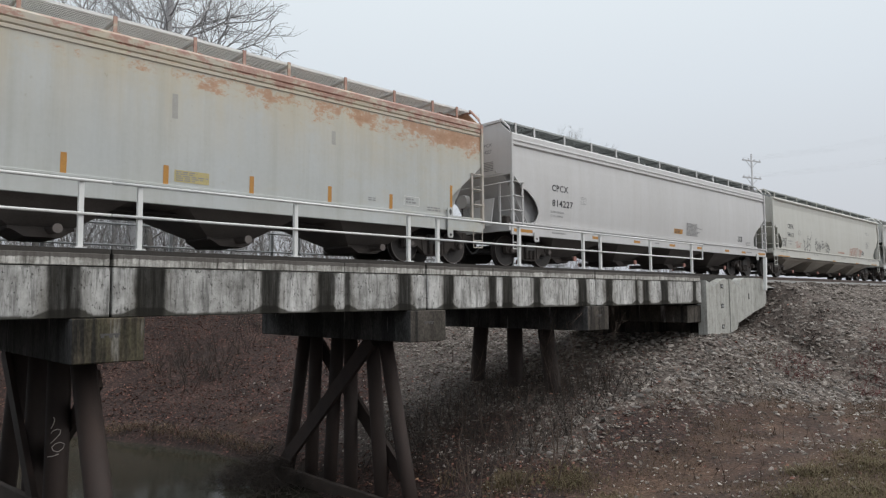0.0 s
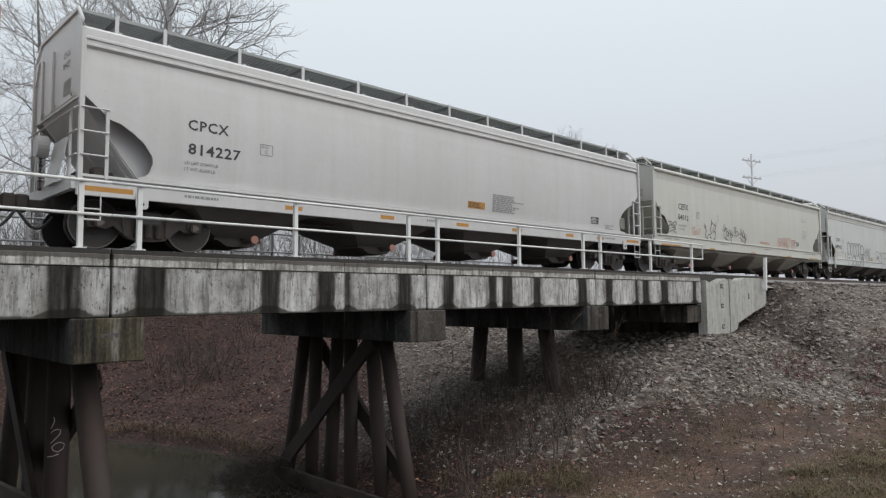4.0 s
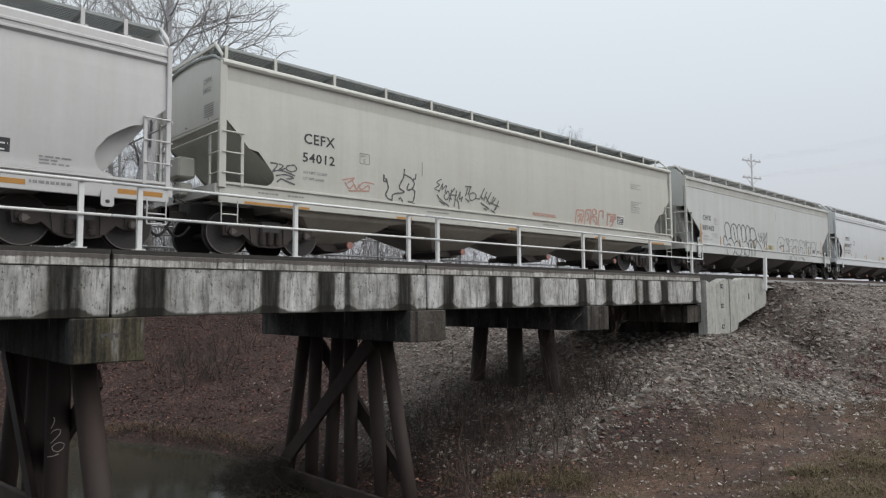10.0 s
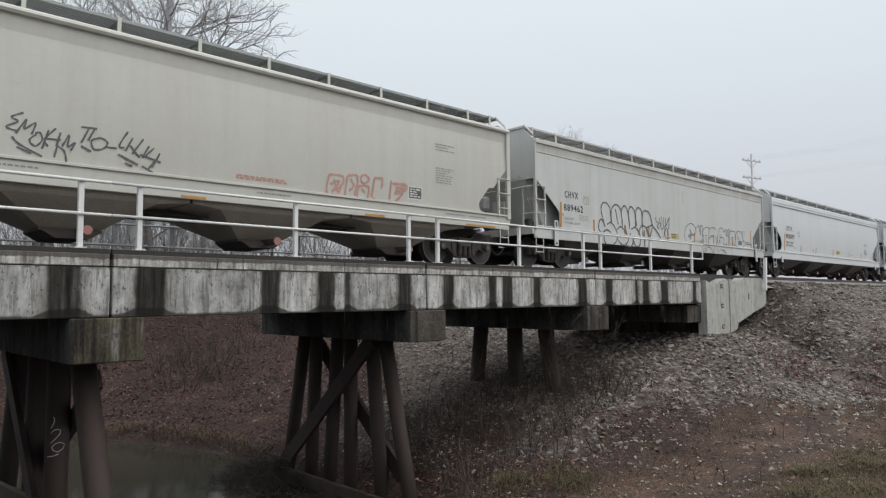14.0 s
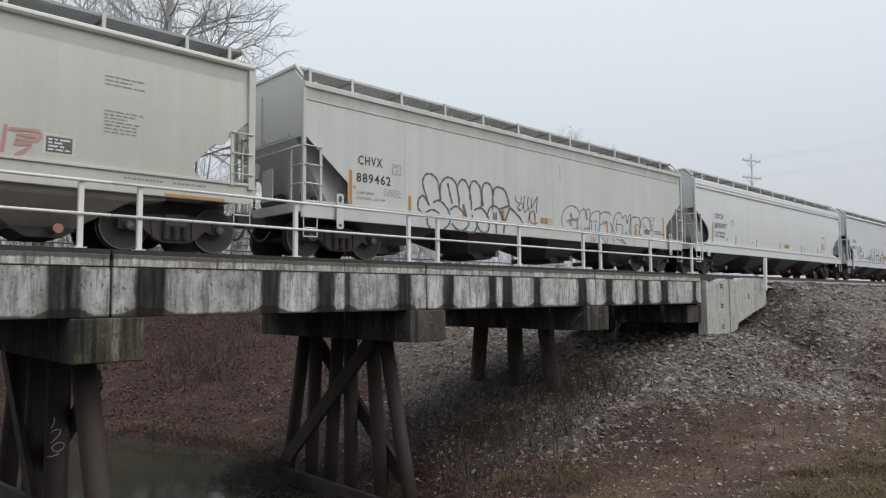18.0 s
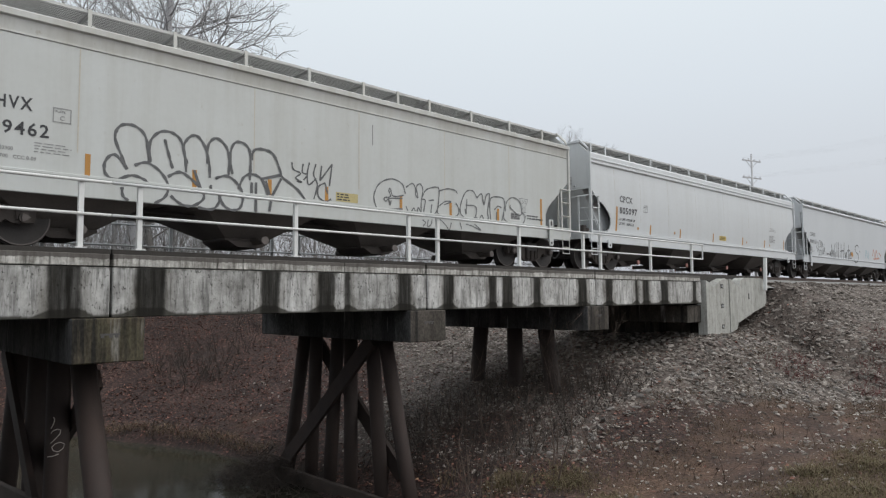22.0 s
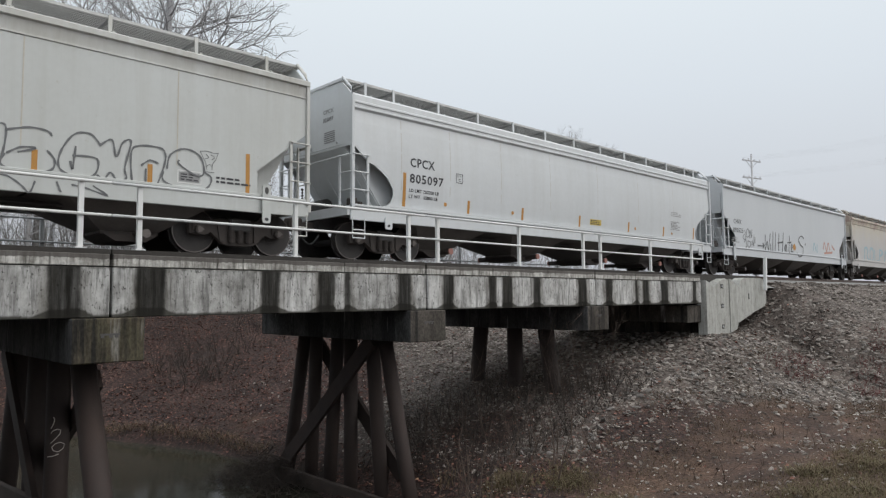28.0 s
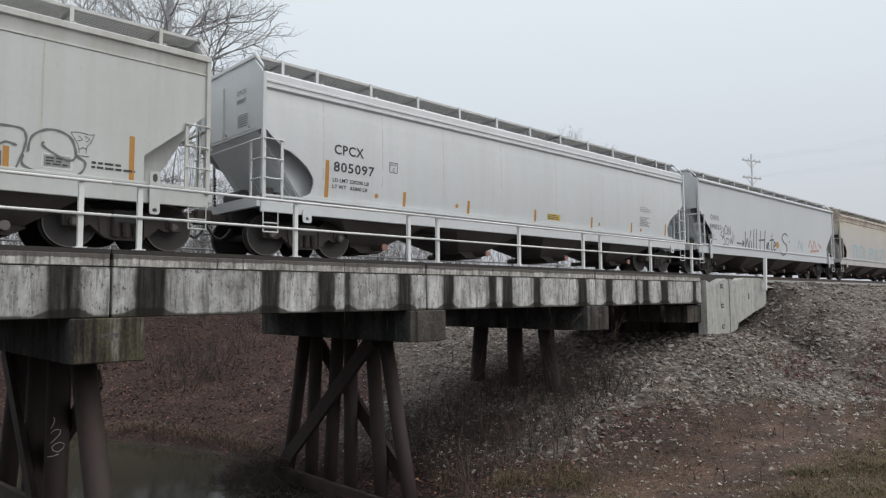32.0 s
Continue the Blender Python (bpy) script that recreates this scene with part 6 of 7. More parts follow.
for x0, x1, seed in ((0.85, 1.3, 61), (1.55, 1.95, 62), (15.85, 16.5, 63), (16.75, 17.0, 64), (17.1, 17.4, 65), (5.6, 6.4, 66), (10.4, 11.2, 67)):
    sill_print(car_c, x0, x1, 1.235, 1.27, seed)
seams(car_c, (4.6, 9.2, 13.8), u, P_CREAM)
end_marks(car_c, "CEFX", "54012", u, M_FADEINK, -0.65)
# pale car with the bubble letters
u = 0.0
marking(car_d, "CHVX", 1.52, 2.20, 0.215, 0.73, M_INK, u, 1.25)
marking(car_d, "889462", 1.47, 1.78, 0.22, 1.04, M_INK, u, 1.18)
lettering(car_d, "LD LMT 203300", 1.46, 1.50, 0.085, M_FADEINK, u, 0.95)
lettering(car_d, "LT WT 66700   CCC 8-09", 1.46, 1.37, 0.085, M_FADEINK, u, 0.95)
framed_box(car_d, 2.57, 2.84, 2.08, 2.32, M_FADEINK, u, "C")
orange_bars(car_d, (1.31,), 1.20, 2.03, u, 0.09)
orange_bars(car_d, (3.13,), 1.22, 1.60, u, 0.09)
orange_bars(car_d, (5.05, 6.68, 8.11, 10.3, 12.02, 13.91), 1.22, 1.56, u, 0.09)
orange_bars(car_d, (15.88,), 1.20, 2.03, u, 0.09)
spots(car_d, [(1.42, 1.64)], 0.05, M_SPRAYRED, u)
bubble_a = [[(0.37, 0.59), (0.28, 0.80), (0.15, 1.15), (0.25, 1.38), (0.49, 1.41), (0.69, 1.23), (0.76, 0.76)], [(0.50, 0.68), (0.72, 0.76), (0.97, 0.62), (1.12, 0.38), (1.07, 0.16), (0.87, 0.01)], [(0.37, 0.60), (0.16, 0.83), (0.00, 0.70), (0.00, 0.48), (0.17, 0.38), (0.45, 0.49), (0.67, 0.44), (0.77, 0.35)], [(0.29, 0.26), (0.31, 0.10), (0.41, 0.02)], [(0.78, 0.78), (0.77, 1.15), (0.94, 1.37), (1.17, 1.40), (1.35, 1.27), (1.44, 0.93), (1.46, 0.67)], [(1.04, 1.25), (1.13, 0.94), (1.20, 0.71)], [(1.11, 0.54), (1.33, 0.66), (1.54, 0.57), (1.78, 0.35), (1.81, 0.18), (1.59, 0.03), (1.36, 0.05), (1.17, 0.19)]]
bubble_b = [[(1.48, 0.84), (1.40, 1.15), (1.51, 1.36), (1.67, 1.41), (1.83, 1.22), (1.92, 0.90), (1.94, 0.62)], [(1.62, 0.73), (1.75, 0.39)], [(1.96, 0.48), (1.97, 0.34)], [(1.70, 0.01), (2.00, 0.00), (2.14, 0.16), (2.14, 0.31)], [(1.89, 0.89), (1.89, 1.25), (2.05, 1.43), (2.25, 1.32), (2.34, 1.08), (2.33, 0.72)], [(2.05, 0.62), (2.31, 0.70), (2.54, 0.55), (2.65, 0.33), (2.59, 0.08), (2.39, 0.02), (2.22, 0.12), (2.14, 0.31)], [(2.41, 0.75), (2.36, 1.13), (2.45, 1.39), (2.65, 1.42), (2.80, 1.23), (2.80, 0.67)], [(2.55, 0.46), (2.65, 0.70), (2.83, 0.80), (3.07, 0.72), (3.22, 0.38)], [(2.84, 0.63), (2.84, 0.35)]]
bubble_c = [[(2.94, 0.64), (2.94, 0.03)], [(2.83, 1.09), (2.89, 1.31), (3.13, 1.36), (3.35, 1.27), (3.51, 0.93), (3.56, 0.82), (3.94, 0.59), (4.20, 0.29)], [(3.07, 0.73), (3.53, 0.87)], [(3.53, 0.79), (3.31, 0.39)], [(3.31, 0.39), (3.25, 0.06)], [(3.16, 0.70), (3.25, 0.41)]]
graffiti(car_d, bubble_a + bubble_b + bubble_c, 0.052, M_SPRAY, u, 3.42, 0.82, 1.0, 1.0, "large black bubble-letter outline")
short_tag_a = [[(0.00, 0.78), (0.03, 0.63), (0.22, 0.56), (0.09, 0.45), (0.25, 0.37), (0.12, 0.38)], [(0.28, 0.78), (0.26, 0.59), (0.39, 0.55), (0.29, 0.42)], [(0.44, 0.83), (0.39, 0.60), (0.42, 0.33), (0.62, 0.50)], [(0.61, 0.82), (0.55, 0.57), (0.65, 0.36), (0.56, 0.03)], [(0.76, 0.80), (0.72, 0.46)], [(1.04, 0.87), (0.72, 0.46)], [(1.04, 0.87), (0.97, 0.36)], [(0.86, 0.42), (0.69, 0.33), (0.67, 0.11), (0.85, 0.00), (1.02, 0.07)], [(0.86, 0.40), (0.92, 0.18)]]
graffiti(car_d, short_tag_a, 0.035, M_SPRAY, u, 7.21, 1.22, 1.0, 1.0, "black spray-can tag")
sticker(car_d, 8.36, 8.98, 1.26, 1.47, M_PALENOTE, M_INK, u, 3, 31, "yellow notice with dark print")
ghost_a = [[(0.98, 0.48), (0.88, 0.72), (0.54, 0.81), (0.17, 0.66), (0.00, 0.38), (0.03, 0.15), (0.18, 0.04), (0.89, 0.10)], [(0.93, 0.44), (0.59, 0.39), (0.50, 0.56), (0.45, 0.51), (0.50, 0.37), (0.31, 0.32), (0.35, 0.24), (0.48, 0.32), (0.89, 0.36)], [(0.45, 0.28), (0.49, 0.16), (0.52, 0.28)], [(1.00, 0.65), (1.21, 0.77), (1.31, 0.67), (1.33, 0.48), (1.40, 0.44), (1.35, 0.69), (1.47, 0.79), (1.57, 0.66), (1.51, 0.31), (1.50, 0.07), (1.41, 0.17), (1.34, 0.03), (1.26, 0.15), (1.17, 0.05), (1.07, 0.06), (1.00, 0.17)]]
ghost_b = [[(1.55, 0.48), (1.70, 0.67), (2.05, 0.77), (2.14, 0.68), (2.10, 0.28), (2.00, 0.08), (1.85, 0.07), (1.88, 0.30)], [(1.77, 0.39), (1.95, 0.42)], [(1.55, 0.40), (1.65, 0.37), (1.60, 0.04), (1.85, 0.05)], [(2.15, 0.68), (2.47, 0.77), (2.74, 0.75), (2.81, 0.67)], [(2.15, 0.29), (2.36, 0.42), (2.58, 0.43), (2.31, 0.33)], [(2.13, 0.29), (2.08, 0.10), (2.36, 0.03), (2.79, 0.08), (2.86, 0.27), (2.74, 0.42)], [(3.59, 0.62), (3.41, 0.81), (3.15, 0.76), (2.96, 0.46), (2.92, 0.19), (3.07, 0.06), (3.47, 0.07), (3.53, 0.38), (3.13, 0.39)], [(3.10, 0.29), (3.14, 0.16), (3.18, 0.56)]]
ghost_c = [[(3.59, 0.65), (3.77, 0.76), (3.85, 0.46), (3.95, 0.73), (4.10, 0.78), (4.00, 0.29), (4.03, 0.10), (3.88, 0.02), (3.76, 0.17), (3.65, 0.04), (3.53, 0.10)], [(4.13, 0.04), (4.10, 0.54), (4.22, 0.72), (4.63, 0.74), (4.73, 0.60), (4.69, 0.35), (4.59, 0.05)], [(4.28, 0.36), (4.44, 0.48), (4.60, 0.44)], [(4.37, 0.32), (4.37, 0.02)], [(4.76, 0.36), (4.82, 0.64), (5.09, 0.79), (5.39, 0.70), (5.49, 0.40), (5.35, 0.29), (4.99, 0.48), (4.99, 0.56)], [(4.69, 0.31), (4.72, 0.11), (5.21, 0.00), (5.55, 0.08), (5.64, 0.29), (5.49, 0.38)]]
graffiti(car_d, ghost_a + ghost_b + ghost_c, 0.034, M_SPRAYGREY, u, 9.46, 1.15, 1.0, 1.0, "faint grey outlined letters")
sill_scribble_a = [[(0.00, 0.20), (0.10, 0.13), (0.01, 0.03)], [(0.20, 0.22), (0.18, 0.04), (0.30, 0.10), (0.33, 0.23)], [(0.45, 0.23), (0.61, 0.25), (0.82, 0.12), (0.95, 0.00), (1.03, 0.20)], [(1.35, 0.23), (1.42, 0.05)], [(1.58, 0.20), (1.83, 0.16), (2.18, 0.06), (1.92, 0.22)]]
graffiti(car_d, sill_scribble_a, 0.030, M_SPRAYGREY, u, 11.01, 0.83, 1.0, 1.0, "small grey scribble")
sticker(car_d, 14.46, 14.86, 1.31, 1.49, M_FADEINK, M_INK, u, 3, 33, "grey inspection panel in a white frame")
framed_box(car_d, 14.43, 14.89, 1.28, 1.52, M_PALEBOX, u)
graffiti(car_d, [[(0, 0.34), (0.12, 0.36), (0.3, 0.34), (0.38, 0.36)], [(0.0, 0.34), (0.08, 0.2), (0.12, 0.12), (0.14, 0.0)], [(0.38, 0.36), (0.32, 0.2), (0.26, 0.12), (0.25, 0.0)], [(0.12, 0.3), (0.18, 0.24), (0.1, 0.2)], [(0.22, 0.3), (0.3, 0.26), (0.24, 0.2)], [(0.14, 0.06), (0.2, 0.1), (0.26, 0.06)], [(0.1, -0.05), (0.3, -0.05)]], 0.012, M_SPRAYGREY, u, 14.86, 1.60, 1, 1, "small grey scribbled sketch")
text_bars(car_d, 15.2, 16.05, 1.34, 1.50, 2, M_INK, u, 32)
text_bars(car_d, 2.3, 2.9, 1.5, 1.7, 4, M_FADEINK, u, 34, 0.3)
for x in (2.95, 6.3, 9.0, 11.8, 14.4):
    patch(car_d, "rust_streak", x, x + 0.022, 1.6, 3.44, M_STREAK, u, "thin rusty drip line", 0.003)
patch(car_d, "dark_drip", 9.4, 9.43, 2.7, 3.2, M_FADEINK, u)
# cool white car
u = 0.10
marking(car_e, "CPCX", 1.83, 2.35, 0.225, 0.84, M_INK, u)
marking(car_e, "805097", 1.82, 1.95, 0.225, 1.17, M_INK, u)
lettering(car_e, "LD LMT 220200 LB", 1.80, 1.71, 0.118, M_INK, u, 1.1)
lettering(car_e, "LT WT   65800 LB", 1.80, 1.56, 0.118, M_INK, u, 1.1)
framed_box(car_e, 3.47, 3.71, 2.12, 2.36, M_INK, u, "C")
orange_bars(car_e, (1.655,), 1.32, 2.17, u, 0.10)
orange_bars(car_e, (3.97, 6.27, 9.17, 12.16, 14.65), 1.30, 1.68, u, 0.09)
orange_bars(car_e, (17.08,), 1.34, 1.80, u, 0.08)
spots(car_e, [(3.09, 1.50), (5.82, 1.50), (12.6, 1.48), (15.3, 1.46)], 0.055, M_ORANGE, u)
sticker(car_e, 9.76, 10.42, 1.43, 1.62, M_YELLOW, M_INK, u, 3, 41, "yellow notice with dark print")
text_bars(car_e, 15.2, 16.0, 1.6, 1.95, 6, M_FADEINK, u, 42, 0.5)
text_bars(car_e, 15.2, 16.1, 2.12, 2.32, 3, M_FADEINK, u, 43, 0.4)
text_bars(car_e, 2.2, 3.2, 1.215, 1.25, 1, M_FADEINK, u, 44, 0.7)
seams(car_e, (1.55, 3.25, 5.3, 7.6, 10.2, 12.8, 15.4), u, M_SEAM)
end_marks(car_e, "CPCX", "805097", u, M_FADEINK)
# scrawled pale car
u = 0.0
marking(car_f, "CHVX", 1.11, 2.27, 0.21, 0.82, M_SPRAYGREY, u)
marking(car_f, "890525", 1.03, 1.88, 0.21, 1.06, M_SPRAYGREY, u)
text_bars(car_f, 0.85, 1.75, 1.40, 1.66, 3, M_FADEINK, u, 45, 0.5)
graffiti(car_f, [[(0.15, 0.55), (0.0, 0.35), (0.25, 0.25), (0.3, 0.6), (0.12, 0.75)], [(0.45, 0.35), (0.4, 0.7), (0.6, 0.85), (0.7, 0.5), (0.5, 0.4)], [(0.75, 0.35), (0.8, 0.8), (0.95, 0.4), (1.0, 0.85)], [(0.1, 0.1), (0.3, 0.25), (0.4, -0.1), (0.2, -0.15)], [(0.55, 0.2), (0.5, -0.1), (0.75, -0.1), (0.8, 0.15), (0.55, 0.2)], [(0.95, -0.1), (1.0, 0.25), (1.15, -0.05), (1.25, 0.6)], [(1.3, 0.1), (1.35, 0.45)]], 0.04, M_SPRAYGREY, u, 2.05, 1.38, 1.0, 0.85, "grey scribbled tag")
scrawl = [[(0.0, 0.18), (0.8, 0.2), (0.6, 0.32)], [(0.8, 0.2), (0.6, 0.08)], [(0.98, 0.75), (0.92, 0.0), (1.2, 0.45), (1.3, 0.0), (1.62, 0.85)], [(1.62, 0.35), (1.6, 0.0)], [(1.98, 0.95), (1.85, 0.0)], [(2.3, 0.95), (2.15, 0.0)], [(2.75, 0.9), (2.6, -0.05)], [(2.5, 0.42), (3.25, 0.5)], [(3.35, 0.98), (3.12, 0.0)], [(3.62, 0.4), (3.45, 0.2), (3.5, 0.05), (3.7, 0.4), (3.72, 0.02)], [(4.2, 0.88), (4.02, 0.0), (4.18, 0.06)], [(3.85, 0.5), (4.4, 0.55)], [(4.35, 0.2), (4.6, 0.34), (4.42, 0.44), (4.35, 0.08), (4.65, 0.1)], [(6.3, 0.85), (5.9, 0.95), (5.5, 0.75), (5.7, 0.5), (6.1, 0.35), (6.0, 0.0), (5.5, -0.15), (5.15, 0.05)], [(6.5, 0.6), (6.42, 0.5)]]
graffiti(car_f, scrawl, 0.066, M_SPRAY, u, 3.66, 1.21, 0.98, 1.0, "tall black spray-can scrawl")
graffiti(car_f, [[(0.0, 0.0), (0.3, 0.22)], [(0.0, 0.2), (0.32, 0.02)], [(-0.03, 0.1), (0.35, 0.12)], [(0.16, -0.06), (0.15, 0.28)]], 0.11, M_ORANGE, u, 8.25, 1.42, 1, 1, "orange sprayed flower")
graffiti(car_f, [[(0, 0.2), (0.3, 0.6), (0.6, 0.1), (0.9, 0.6), (1.2, 0.2)], [(0.2, 0.0), (1.6, 0.1)], [(1.5, 0.5), (2.0, 0.25)]], 0.10, M_SPRAYRED, u, 12.8, 1.4, 1, 1, "faded red scribble")
graffiti(car_f, [[(0.0, 0.1), (0.2, 0.55), (0.45, 0.1)], [(0.6, 0.0), (0.65, 0.5)]], 0.10, M_SPRAYBLUE, u, 11.2, 1.35, 1, 1, "faint blue scribble")
# brownish car
u = 0.03
graffiti(car_g, [[(0, 0), (0.1, 1.0), (0.7, 0.9), (0.5, 0.4), (0.9, 0.0)], [(1.1, 0.0), (1.2, 1.0), (1.8, 0.9), (1.7, 0.1), (1.1, 0.0)], [(2.1, 1.0), (2.2, 0.0), (2.9, 0.1)], [(3.1, 0.0), (3.2, 1.0), (3.9, 0.8), (3.2, 0.5)], [(4.2, 0.0), (4.5, 1.0), (4.9, 0.0)], [(5.2, 0.9), (6.0, 0.95), (5.3, 0.1), (6.1, 0.0)]], 0.16, M_SPRAYBLUE, u, 2.6, 1.25, 1.1, 0.8, "pale blue block letters")

# ---- bare trees ----


def bare_tree(name, seed, base, height, radius, lean=(0, 0), first=0.35, spread=0.75, levels=5, trunk_mat=None, twig_mat=None, label="", droop=0.0, kids=3, leader=0, reach=0.15, slim=1.0):
    """A leafless tree: tapered trunk, limbs that fork again and again, ending in fine twigs."""
    rnd = random.Random(seed)
    trunk_mat, twig_mat = trunk_mat or M_BARK, twig_mat or M_TWIG
    tree = empty(name, pose(*base))
    tagged(tree, label or "bare leafless tree behind the railway", "tree", "bare trees")
    trunk, limbs = B(), B()
    tv, tf = [], []

    def stem(pts, r0, r1, sides, bm=None):
        if bm is not None:
            tube(bm, pts, r0, sides, r1)
            return
        n = len(pts)
        start = len(tv)
        for i, q in enumerate(pts):
            d = (pts[min(i + 1, n - 1)] - pts[max(i - 1, 0)]).normalized()
            s = d.cross(Vector((0.3, 0.2, 1))).normalized()
            u = s.cross(d)
            r = r0 + (r1 - r0) * i / (n - 1)
            for k in range(3):
                a = 2.094 * k
                tv.append(q + (s * math.cos(a) + u * math.sin(a)) * r)
        for i in range(n - 1):
            for k in range(3):
                a, b2 = start + i * 3 + k, start + i * 3 + (k + 1) % 3
                tf.append((a, b2, b2 + 3, a + 3))

    def grow(p, d, length, r, level):
        n = 4 if level < 3 else 3
        pts, q, dd = [p.copy()], p.copy(), d.copy()
        for i in range(n):
            dd = (dd + Vector((rnd.uniform(-1, 1), rnd.uniform(-1, 1), rnd.uniform(-0.6, 0.8) - droop)) * (0.16 + 0.06 * level if level < 3 else 0.40)).normalized()
            q = q + dd * (length / n)
            pts.append(q.copy())
        end = r * 0.55
        stem(pts, r, end, 7 if level < 2 else 5, limbs if level < 3 else None)
        if level >= levels:
            return
        for i in range(kids + (1 if level >= 2 else 0)):
            t = rnd.uniform(0.35, 1.0) if i else 1.0
            k = min(int(t * n), n - 1)
            o = pts[k].lerp(pts[k + 1], t * n - k)
            turn = Vector((rnd.gauss(0, 1), rnd.gauss(0, 1), rnd.gauss(0.15, 0.6)))
            nd = (dd * (1.0 if i else 1.4) + turn.normalized() * spread * (1.0 if i else 0.6)).normalized()
            grow(o, nd, length * (rnd.uniform(0.55, 0.82) if level < 3 else rnd.uniform(0.42, 0.7)), max(r * (0.62 if i == 0 else 0.45), 0.007 * slim), level + 1)

    n = 10
    top = height * (0.86 if leader else first)
    pts = []
    for i in range(n + 1):
        t = i / n
        sway = Vector((math.sin(5 * t + seed), math.cos(4 * t + seed * 2), 0)) * 0.022 * height * t
        pts.append(Vector((lean[0] * t, lean[1] * t, top * t)) + sway)
    tube(trunk, pts, radius, 12, radius * (0.16 if leader else 0.7))
    part("trunk", trunk, trunk_mat, tree, "", True)
    if leader:
        for i in range(leader):
            t = first + (0.97 - first) * (i + rnd.uniform(-0.3, 0.3)) / leader
            t = min(max(t, first), 0.97)
            k = min(int(t * n), n - 1)
            o = pts[k].lerp(pts[k + 1], t * n - k)
            a = i * 2.4 + rnd.uniform(-0.5, 0.5)
            d = Vector((math.cos(a), math.sin(a), rnd.uniform(0.35, 0.9))).normalized()
            grow(o, d, height * reach * (1.15 - 0.75 * (t - first) / (1 - first)) * rnd.uniform(0.8, 1.15), radius * (1 - 0.84 * t) * 0.28, 2)
    else:
        up = (pts[-1] - pts[-2]).normalized()
        for i in range(4):
            a = i * 1.6 + rnd.uniform(0, 0.9)
            d = (up * (1.2 if i == 0 else 0.75) + Vector((math.cos(a), math.sin(a), 0.1)) * spread * (0.3 if i == 0 else 0.9)).normalized()
            grow(pts[-1] - up * 0.1 * i, d, height * (1 - first) * (0.45 if i == 0 else 0.38), radius * (0.55 if i == 0 else 0.30), 1)
        for i in range(2):
            a = rnd.uniform(0, 6.3)
            grow(pts[n // 2].lerp(pts[-1], rnd.uniform(0.1, 0.9)), Vector((math.cos(a), math.sin(a), 0.5)).normalized(), height * 0.25, radius * 0.22, 2)
    tagged(part("branchwork", limbs, trunk_mat, tree, "", True), kind="stuff")
    if tf:
        me = bpy.data.meshes.new("crown")
        me.from_pydata(tv, [], tf)
        me.materials.append(twig_mat)
        tw = tagged(new("crown", me), kind="stuff")
        tw.parent = tree
    return tree


def thicket(name, seed, x0, x1, y0, y1, count, height, mat, label, wild=0.22, forks=2, slim=1.0):
    """Dense bare undergrowth: many thin forked stems, as one mass."""
    rnd = random.Random(seed)
    v, f = [], []
    for _ in range(count):
        x, y = rnd.uniform(x0, x1), rnd.uniform(y0, y1)
        base = Vector((x, y, ground_z(x, y) - 0.1))
        h = height * rnd.uniform(0.5, 1.15)
        todo = [(base, Vector((rnd.gauss(0, wild), rnd.gauss(0, wild), 1)).normalized(), h, slim * (0.012 + 0.010 * h), 0)]
        while todo:
            q, d, length, r, lev = todo.pop()
            pts = [q]
            for i in range(3):
                d = (d + Vector((rnd.gauss(0, 0.14), rnd.gauss(0, 0.14), 0.02))).normalized()
                pts.append(pts[-1] + d * length / 3)
            s = len(v)
            for i, p in enumerate(pts):
                rr = r * (1 - 0.27 * i)
                v.extend((p + Vector((rr, 0, 0)), p + Vector((-rr * 0.5, rr * 0.87, 0)), p + Vector((-rr * 0.5, -rr * 0.87, 0))))
            for i in range(3):
                for k in range(3):
                    a, b2 = s + i * 3 + k, s + i * 3 + (k + 1) % 3
                    f.append((a, b2, b2 + 3, a + 3))
            if lev < forks:
                for i in range(4 if lev == 0 else 3):
                    todo.append((pts[rnd.randint(1, 3)], (d + Vector((rnd.gauss(0, 0.6), rnd.gauss(0, 0.6), rnd.gauss(0, 0.25)))).normalized(), length * rnd.uniform(0.3, 0.5), r * 0.45, lev + 1))
    me = bpy.data.meshes.new(name)
    me.from_pydata(v, [], f)
    me.materials.append(mat)
    return tagged(new(name, me), label, "undergrowth", kind="stuff")


def at_ray(px, far):
    """A place on the ground seen past the train: the bearing as degrees right of the track's normal, and the distance across."""
    return far / math.tan(radians(px)), EYE.y + far


def put_tree(name, seed, bearing, far, height, radius, **more):
    x, y = at_ray(bearing, far)
    return bare_tree(name, seed, (x, y, ground_z(x, y, False) - 0.2), height, radius, **more)


put_tree("tall_bare_tree", 11, 70.9, 40.0, 25.0, 0.60, lean=(1.75, -1.65), first=0.36, spread=0.85, levels=5, leader=34, droop=0.05, kids=4, reach=0.195, slim=0.55, trunk_mat=M_BARKHAZE, twig_mat=M_TWIGGREY, label="tall bare sycamore with pale hazed bark behind the train")
put_tree("bare_tree", 4, 68.6, 39.0, 11.0, 0.26, lean=(-1.6, 0.6), first=0.35, spread=0.8, levels=5, leader=10, trunk_mat=M_BARK)
put_tree("bare_tree", 31, 77.0, 41.0, 19.0, 0.26, leader=10, first=0.35, spread=0.8, levels=5)
put_tree("bare_tree", 37, 60.0, 36.0, 7.6, 0.10, first=0.3, spread=0.7, levels=4)
put_tree("bare_tree", 41, 57.0, 38.0, 7.4, 0.10, first=0.35, spread=0.7, levels=4)
put_tree("bare_tree", 43, 52.5, 37.0, 6.4, 0.09, first=0.35, spread=0.7, levels=4)
put_tree("bare_tree", 47, 49.5, 38.0, 6.2, 0.09, first=0.35, spread=0.7, levels=4)
